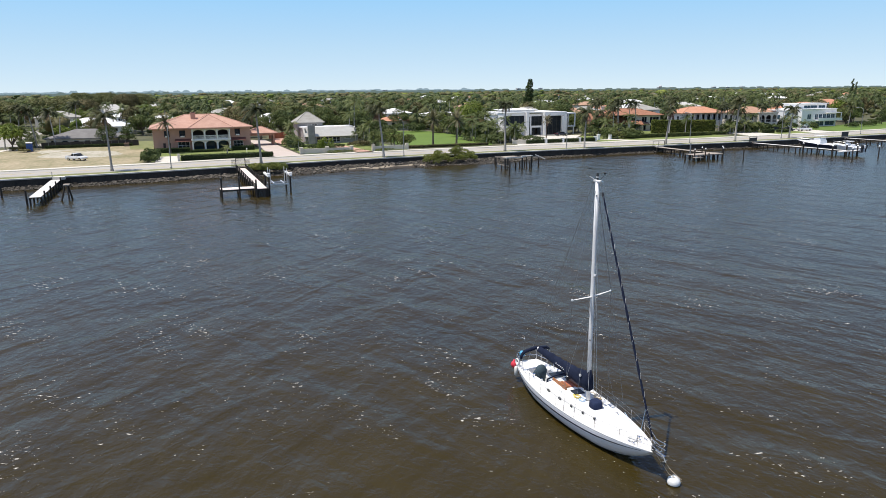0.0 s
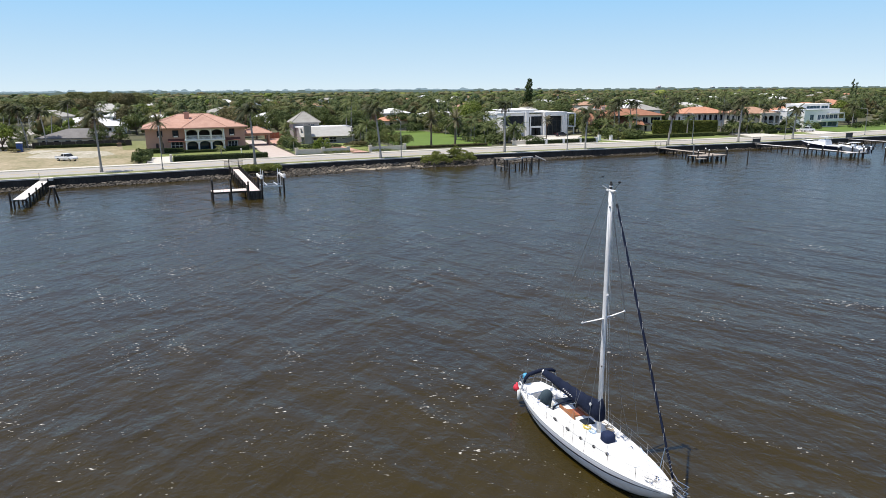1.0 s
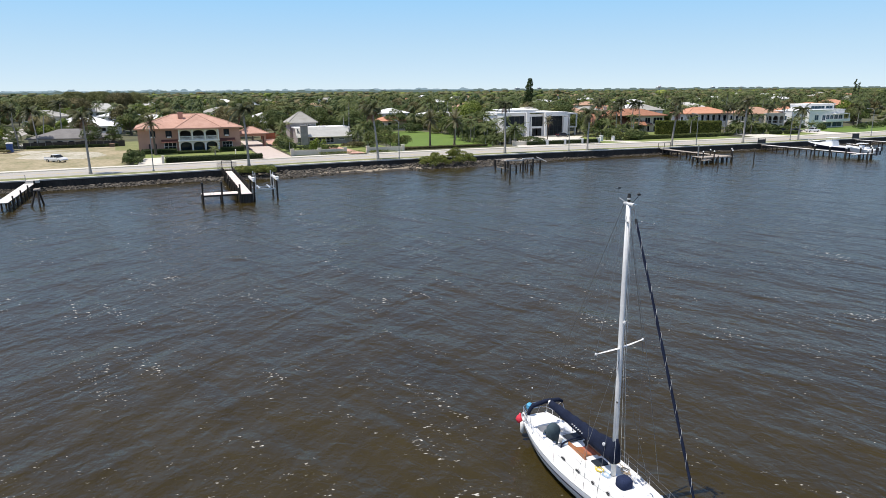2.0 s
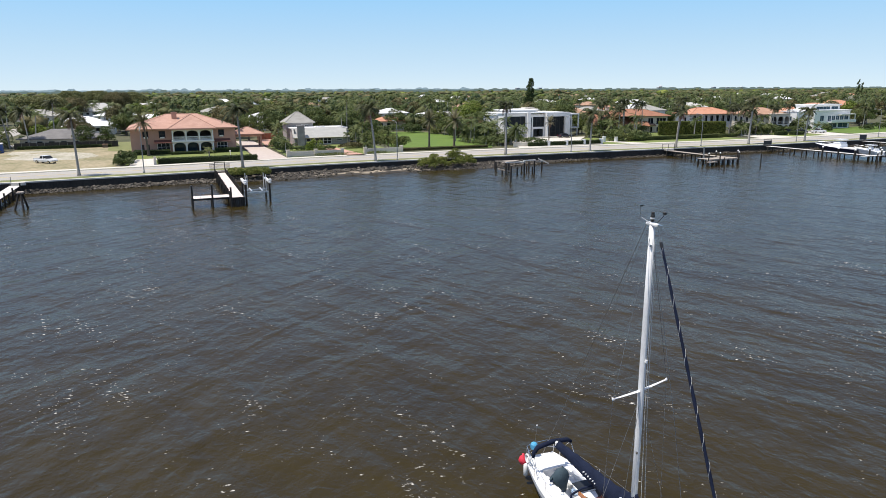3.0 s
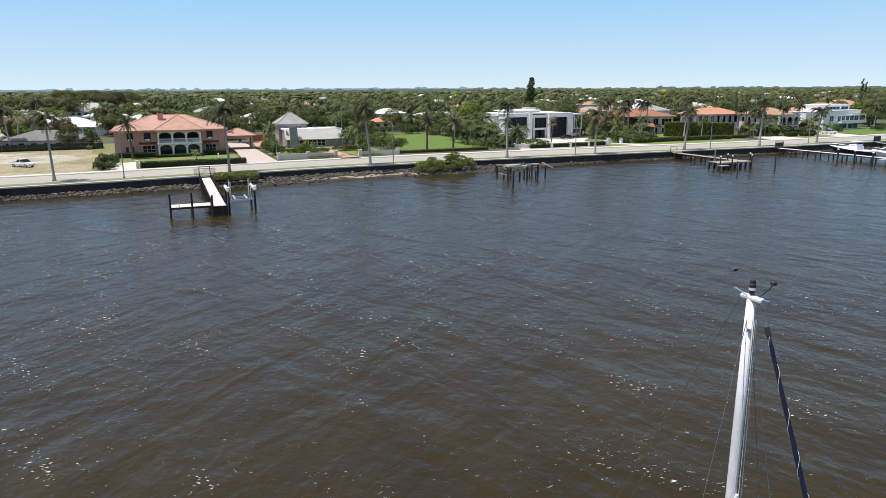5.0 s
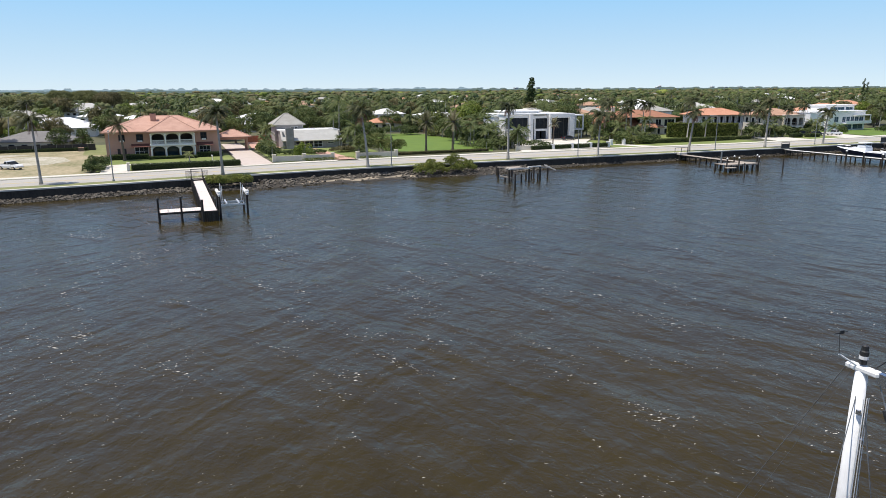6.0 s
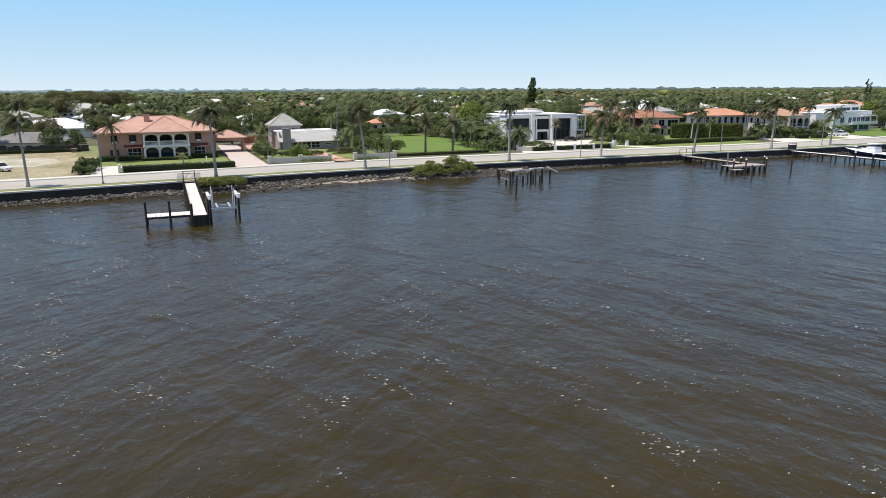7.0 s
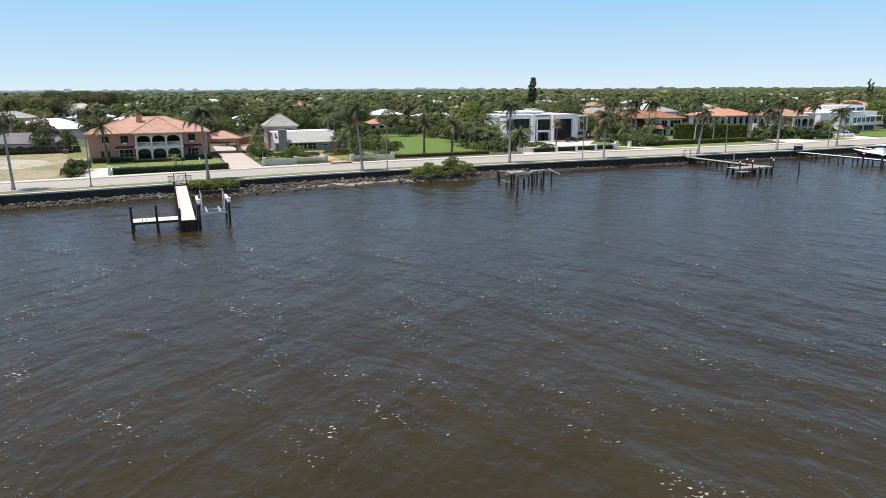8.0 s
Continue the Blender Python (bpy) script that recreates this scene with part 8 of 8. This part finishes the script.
    part("mast_step", Shape().lathe((0, 0, zm - 0.06), [(0.22, 0), (0.2, 0.08), (0.12, 0.1)], 12), "chrome", mast)
    for z in (2.2, 2.6):
        part("mast_winch", Shape().tube([(-0.08, 0.05, z), (-0.24, 0.05, z)], [0.07, 0.06], 9), "chrome", mast)
    for z, dx in ((13.3, -0.09), (12.7, 0.08), (9.4, 0.1), (5.2, -0.1)):
        part("mast_fitting", Shape().box(dx - 0.02, -0.14, z, dx + 0.03, -0.06, z + 0.1, 0.01), "steel", mast)
    part("deck_light", Shape().lathe((0, -0.17, 8.9), [(0.04, 0), (0.07, 0.06), (0.05, 0.14)], 8), "mast_paint", mast)
    boom = part("boom", Shape().tube([(0, 0.2, 2.25), (0, 3, 2.42), (0, 5.6, 2.6)], [0.075, 0.07, 0.065], 10), "mast_paint", boat, "white boom")
    # sail cover: tall at the mast, low at the boom's end
    cov = Shape()
    rings = []
    for k in range(25):
        t = k / 24
        y = -0.16 + 5.6 * t
        top = 2.45 + 0.18 * t + (0.42 * math.exp(-t * 7.0) + 0.40 * (1 - t) ** 0.7 + 0.20) + 0.03 * math.sin(k * 1.9)
        bot = 2.2 + 0.3 * t
        wd = 0.20 + 0.14 * math.sin(min(1, t * 5 + 0.35) * 1.57) - 0.13 * t + 0.018 * math.sin(k * 2.7)
        mid = bot + (top - bot) * 0.38
        rings.append([(0.0, y, bot), (wd * 0.75, y, bot + 0.05), (wd, y, mid), (wd * 0.62, y, (mid + top) / 2), (0.05, y, top), (-0.05, y, top), (-wd * 0.62, y, (mid + top) / 2), (-wd, y, mid), (-wd * 0.75, y, bot + 0.05)])
    cov.loft(rings, True)
    cover = part("sail_cover", cov, "canvas", boat, "navy canvas sail cover", smooth=True)
    part("cover_badge", Shape().loft([[(-0.30 + e, 0.42 + math.cos(a) * 0.08, 2.98 + math.sin(a) * 0.08) for a in [q * math.pi / 6 for q in range(12)]] for e in (0.03, -0.03)], True), "mast_paint", cover, "small round pale badge")
    for k in range(6):
        y = 2.15 + k * 0.17
        part("cover_mark", Shape().box(-0.31, y, 2.62 + 0.012 * k, -0.24, y + 0.045, 2.665 + 0.012 * k), "mast_paint", cover, "pale unreadable mark")
    part("reef_pole_end", Shape().lathe((0, 5.62, 2.5), [(0.09, 0), (0.09, 0.22), (0.03, 0.28)], 9), "mast_paint", boom)
    # spreaders, masthead
    for sgn in (-1, 1):
        tip = Vector((1.43, 0.31, 7.83)) if sgn > 0 else Vector((-1.46, -0.26, 7.79))
        arm = [Vector((0, 0.03, 7.74)).lerp(tip, q) for q in (0.05, 0.5, 1.0)]
        part("spreader", Shape().loft([[(p.x, p.y - w, p.z), (p.x, p.y, p.z + 0.025), (p.x, p.y + w, p.z), (p.x, p.y, p.z - 0.025)] for p, w in zip(arm, (0.075, 0.06, 0.04))], True), "mast_paint", mast, "white spreader")
        part("spreader_tip", Shape().lathe(tip - Vector((0, 0, 0.05)), [(0.04, 0), (0.055, 0.05), (0.04, 0.1)], 8), "mast_paint", mast)
    part("masthead", Shape().box(-0.085, -0.34, 14.06, 0.085, 0.28, 14.17, 0.03), "mast_paint", mast, "white masthead plate")
    part("masthead_crane", Shape().box(-0.05, -0.5, 13.96, 0.05, -0.3, 14.16), "steel", mast)
    part("masthead_light", Shape().lathe((0.0, 0.0, 14.2), [(0.06, 0), (0.06, 0.1), (0.075, 0.12), (0.075, 0.24), (0.06, 0.26), (0.06, 0.34), (0.02, 0.36)], 10), "black_metal", mast, "black masthead lamp")
    part("light_band", Shape().lathe((0.0, 0.0, 14.3), [(0.078, 0), (0.078, 0.06)], 10), "mast_paint", mast)
    part("antenna_arm", Shape().tube([(-0.05, 0.06, 14.15), (-0.36, 0.2, 14.37)], 0.016, 6), "mast_paint", mast)
    part("antenna", Shape().tube([(-0.36, 0.2, 14.36), (-0.40, 0.21, 14.74)], [0.005, 0.003], 5), "black_metal", mast)
    part("wind_arm", Shape().tube([(0.03, -0.2, 14.18), (0.12, -0.38, 14.42), (0.15, -0.44, 14.55)], 0.012, 5), "black_metal", mast)
    part("wind_cups", Shape().lathe((0.15, -0.44, 14.5), [(0.02, 0), (0.08, 0.03), (0.075, 0.09), (0.02, 0.12)], 8), "black_metal", mast, "black wind cups")
    part("wind_vane", Shape().box(-0.40, 0.20, 14.74, -0.30, 0.22, 14.80).box(-0.54, 0.203, 14.755, -0.40, 0.217, 14.77).box(-0.30, 0.206, 14.76, -0.20, 0.214, 14.77), "black_metal", mast, "black wind vane")
    # furled headsail on the forestay
    a, b = Vector((0, -0.32, 14.0)), Vector((0, -5.72, 1.62))
    n = 30
    pts = [a.lerp(b, 0.045 + 0.92 * k / n) for k in range(n + 1)]
    jib = part("furled_jib", Shape().tube(pts, [0.03 + 0.030 * math.sin(min(1.0, 0.12 + 0.95 * k / n) * 2.4) ** 0.8 + 0.006 * math.sin(k * 2.1) for k in range(n + 1)], 10), "canvas", boat, "tightly furled jib in dark navy cloth", smooth=True)
    ax = (b - a).normalized()
    u = ax.cross(Vector((1, 0, 0))).normalized()
    v = ax.cross(u)
    hel = []
    for k in range(420):
        t = k / 419
        r = 0.036 + 0.030 * math.sin(min(1.0, 0.12 + 0.95 * t) * 2.4) ** 0.8
        ang = t * 2 * math.pi * (13 if t < 0.9 else 13 + (t - 0.9) * 60)
        hel.append(a.lerp(b, 0.045 + 0.91 * t) + (u * math.cos(ang) + v * math.sin(ang)) * r)
    part("jib_sheet_wrap", Shape().tube(hel, 0.0045, 4), "rope_white", jib, "pale line wound round the jib")
    part("forestay", Shape().tube([a, b, b + ax * 0.25], 0.012, 5), "wire", boat)
    part("head_swivel", Shape().tube([a.lerp(b, 0.036), a.lerp(b, 0.05)], 0.06, 8), "black_metal", jib)
    part("furler_drum", Shape().tube([b + ax * -0.1, b + ax * 0.02, b + ax * 0.12], [0.1, 0.14, 0.1], 12), "black_metal", boat, "black furling drum")
    # standing rigging
    top = (0, 0.0, 13.95)
    for sgn in (-1, 1):
        ch = (sgn * 1.5, 0.15, sheer(0.1) + 0.05)
        part("cap_shroud", Shape().tube([top, (1.43, 0.31, 7.83) if sgn > 0 else (-1.46, -0.26, 7.79), ch], 0.009, 5), "wire", boat)
        part("lower_shroud", Shape().tube([(0, 0, 7.6), (sgn * 1.42, -0.75, sheer(-0.7) + 0.05)], 0.009, 5), "wire", boat)
        part("lower_shroud", Shape().tube([(0, 0, 7.6), (sgn * 1.47, 0.9, sheer(0.9) + 0.05)], 0.009, 5), "wire", boat)
        part("turnbuckle", Shape().tube([(ch[0], ch[1], ch[2]), (ch[0] * 0.998, ch[1], ch[2] + 0.35)], 0.022, 6), "steel", boat)
    part("backstay", Shape().tube([(0, 0.28, 14.1), (0, 6.95, sheer(7) + 0.1)], 0.010, 5), "wire", boat)
    part("topping_lift", Shape().tube([(0.02, 0.2, 14.0), (0.02, 5.6, 2.75)], 0.0045, 4), "wire", boat)
    for dx in (-0.07, 0.1, 0.2):
        part("halyard", Shape().tube([(dx * 0.5, -0.13, 13.6), (dx, -0.17, 7.0), (dx * 2.2, -0.2, zm + 0.2)], 0.008, 4), "rope_white", boat, "slack pale halyard")
    part("spare_halyard", Shape().tube([(0.06, -0.1, 13.4), (0.75, -1.0, 7), (1.25, -1.6, sheer(-1.6) + 0.65)], 0.012, 4), "wire", boat)
    part("tied_line", Shape().tube([(0.78, -2.35, 1.75), (0.5, -3.3, 1.6), (0.25, -4.4, 1.85), (0.03, -4.92, 3.4)], 0.016, 5), "rope_blue", boat, "pale blue line tied to the jib")
    # lifelines
    for sgn in (-1, 1):
        posts = []
        for y in (-4.0, -2.4, -0.8, 0.9, 2.6, 4.2, 5.6):
            p = hull_point(y, 0, sgn) + Vector((-sgn * 0.06, 0, 0.03))
            posts.append(p)
            part("stanchion", Shape().tube([p, p + Vector((0, 0, 0.66))], 0.014, 6), "steel", boat)
        for h in (0.36, 0.65):
            line = [hull_point(-5.0, 0, sgn) + Vector((-sgn * 0.05, 0, h + 0.02))] + [p + Vector((0, 0, h)) for p in posts] + [hull_point(6.4, 0, sgn) + Vector((-sgn * 0.05, 0, h + 0.02))]
            part("lifeline", Shape().tube(line, 0.007, 4), "wire", boat)
    # pulpit and pushpit
    def rail_run(ys2, h, ext=0.0):
        left = [hull_point(y, 0, -1) + Vector((0.05, 0, h)) for y in ys2]
        right = [hull_point(y, 0, 1) + Vector((-0.05, 0, h)) for y in reversed(ys2)]
        return left, right
    for h in (0.35, 0.68):
        l, r = rail_run((-4.9, -5.4, -5.75), h)
        part("pulpit_rail", Shape().tube(l + [Vector((-0.18, -6.35, sheer(-6) + h)), Vector((0.18, -6.35, sheer(-6) + h))] + r, 0.016, 6), "steel", boat, "stainless bow pulpit")
        l, r = rail_run((6.2, 6.7, 7.1), h + 0.02)
        part("pushpit_rail", Shape().tube(l + [Vector((-0.4, 7.25, sheer(7.2) + h + 0.02)), Vector((0.4, 7.25, sheer(7.2) + h + 0.02))] + r, 0.016, 6), "steel", boat, "stainless stern rail")
    for sgn in (-1, 1):
        for y in (-5.0, -5.7, 6.2, 6.7, 7.1):
            p = hull_point(y, 0, sgn) + Vector((-sgn * 0.05, 0, 0.02))
            part("rail_leg", Shape().tube([p, p + Vector((0, 0, 0.68))], 0.014, 6), "steel", boat)
        part("rail_leg", Shape().tube([(sgn * 0.1, -6.0, sheer(-6) + 0.02), (sgn * 0.18, -6.35, sheer(-6) + 0.68)], 0.014, 6), "steel", boat)
    part("bow_roller", Shape().box(-0.13, -6.45, sheer(-6) + 0.0, 0.13, -5.7, sheer(-6) + 0.1), "steel", boat, "steel anchor roller")
    anc = part("anchor", Shape().tube([(0, -5.6, sheer(-6) + 0.15), (0, -6.4, sheer(-6) + 0.12), (0, -6.62, sheer(-6) - 0.12)], 0.035, 6), "galv", boat, "galvanised anchor")
    part("fluke", Shape().loft([[(-0.2, -6.5, sheer(-6) - 0.1), (0, -6.62, sheer(-6) - 0.06), (0.2, -6.5, sheer(-6) - 0.1)], [(-0.05, -6.3, sheer(-6) - 0.42), (0, -6.32, sheer(-6) - 0.4), (0.05, -6.3, sheer(-6) - 0.42)]], True), "galv", anc)
    zf = sheer(-4.6) + 0.06
    part("windlass", Shape().lathe((0.0, -4.55, zf), [(0.14, 0), (0.12, 0.12), (0.07, 0.16), (0.09, 0.24), (0.03, 0.27)], 12), "steel", boat, "anchor windlass")
    part("deck_cleat", Shape().box(-0.42, -4.75, zf, -0.36, -4.5, zf + 0.07), "steel", boat)
    part("deck_cleat", Shape().box(0.36, -4.75, zf, 0.42, -4.5, zf + 0.07), "steel", boat)
    loop = [(-0.25 + math.cos(q * 0.7) * (0.1 + 0.004 * q), -4.3 + math.sin(q * 0.7) * (0.14 + 0.004 * q), zf + 0.03 + 0.002 * q) for q in range(34)]
    part("anchor_rope", Shape().tube(loop, 0.018, 5), "rope_white", boat, "coiled anchor rope")
    # folded bimini over the stern
    bm_pts = [(-1.08, 5.9, 2.0), (-1.04, 5.95, 2.22), (-0.8, 6.0, 2.44), (0, 6.02, 2.56), (0.8, 6.0, 2.5), (1.0, 5.95, 2.38)]
    part("folded_bimini", Shape().tube(bm_pts, [0.07, 0.1, 0.12, 0.12, 0.11, 0.08], 9), "canvas", boat, "folded navy bimini on its frame", smooth=True)
    for sgn in (-1, 1):
        part("bimini_frame", Shape().tube([(sgn * 1.12, 5.4, 1.15), (sgn * 1.03, 5.95, 2.25)], 0.015, 6), "steel", boat)
        part("bimini_strut", Shape().tube([(sgn * 0.95, 6.6, 1.75), (sgn * 0.98, 6.0, 2.35)], 0.013, 6), "steel", boat)
    part("stern_pole", Shape().tube([(-0.3, 7.2, 1.2), (-0.1, 7.3, 2.75)], [0.009, 0.006], 6), "wire", boat)
    part("pole_aerial", Shape().lathe((-0.1, 7.3, 2.75), [(0.03, 0), (0.04, 0.04), (0.02, 0.08)], 8), "mast_paint", boat)
    part("life_ring", Shape().tube([(-0.92 + 0.0, 6.7 + math.cos(q) * 0.2, 1.5 + math.sin(q) * 0.2) for q in [k * math.pi / 8 for k in range(17)]], 0.045, 7), "mast_paint", boat, "white horseshoe life buoy")
    part("gas_bottle", Shape().lathe((-0.3, 7.2, 1.62), [(0.12, 0), (0.17, 0.05), (0.17, 0.26), (0.11, 0.33), (0.04, 0.35)], 12), "light_blue", boat, "light blue gas bottle")
    # ropes and gear about the mast
    for name, mat, x, y, z, k0 in (("yellow_rope", "rope_yellow", -0.36, 0.55, sheer(0.5) + 0.52, 1), ("blue_rope", "rope_blue", -0.3, 0.1, sheer(0) + 0.5, 2), ("tan_rope", "rope_tan", 0.55, -0.15, sheer(0) + 0.62, 3), ("blue_rope", "rope_blue", -0.4, 3.3, 1.55, 4), ("tan_rope", "rope_tan", 0.7, 0.55, sheer(0.5) + 0.44, 5)):
        g = random.Random(k0)
        pts = [(x + math.cos(q * 0.8) * g.uniform(0.08, 0.22), y + math.sin(q * 0.8) * g.uniform(0.14, 0.34), z + g.uniform(-0.02, 0.1)) for q in range(40)]
        part(name, Shape().tube(pts, 0.016, 5), mat, boat, "loose coiled rope")
    part("sail_bag", Shape().loft([[(-0.1 + spow(math.cos(a), 0.55) * r * 0.95, -0.92 + spow(math.sin(a), 0.55) * r * 0.95, sheer(-1) + 0.4 + z * 0.9) for a in [q * math.pi / 10 for q in range(20)]] for r, z in ((0.29, 0), (0.34, 0.12), (0.33, 0.44), (0.27, 0.54), (0.15, 0.58), (0.03, 0.59))], True), "canvas_blue", boat, "dark navy sail bag before the mast", smooth=True)
    part("dorade", Shape().tube([(0.5, -0.75, sheer(-0.7) + 0.4), (0.5, -0.75, sheer(-0.7) + 0.62), (0.5, -0.9, sheer(-0.7) + 0.7)], [0.07, 0.07, 0.1], 9), "mast_paint", boat)
    part("life_jacket_box", Shape().box(-0.2, -0.75, sheer(-0.6) + 0.42, 0.15, -0.4, sheer(-0.6) + 0.6, 0.03), "mast_paint", boat)
    # fenders at the stern
    part("red_fender", Shape().lathe((-0.8, 7.35, 1.05), [(0.05, -0.24), (0.17, -0.17), (0.24, 0), (0.17, 0.17), (0.07, 0.25), (0.05, 0.34)], 14), "red_plastic", boat, "round red fender", smooth=True)
    part("white_fender", Shape().lathe((-0.86, 6.95, 0.75), [(0.04, -0.34), (0.12, -0.27), (0.12, 0.27), (0.04, 0.34)], 12), "buoy_white", boat, "white fender", smooth=True)
    part("mooring_pennant", Shape().tube([(0.1, -6.1, sheer(-6) - 0.02), (0.35, -6.6, 0.75), (0.75, -6.95, 0.3)], 0.016, 6), "rope_tan", boat, "mooring line to the buoy")
    part("mooring_pennant", Shape().tube([(-0.1, -6.1, sheer(-6) - 0.02), (0.2, -6.65, 0.6), (0.72, -6.98, 0.22)], 0.016, 6), "rope_tan", boat, "mooring line to the buoy")
    return boat


sailboat()
b = thing("mooring_buoy", (24.16, -145.15, 0.12), "round white mooring buoy floating at the yacht's bow", "buoy")
part("ball", Shape().lathe((0, 0, 0), [(0.05, -0.33), (0.2, -0.27), (0.31, -0.11), (0.33, 0.02), (0.29, 0.16), (0.16, 0.28), (0.05, 0.32)], 18), "buoy_white", b, smooth=True)
part("eye", Shape().tube([(math.cos(q) * 0.07, 0, 0.35 + math.sin(q) * 0.07) for q in [k * math.pi / 5 for k in range(11)]], 0.018, 6), "steel", b, "steel eye")
part("stain_band", Shape().lathe((0, 0, -0.1), [(0.32, -0.02), (0.332, 0.03)], 18), "antifoul", b, "dark waterline growth")
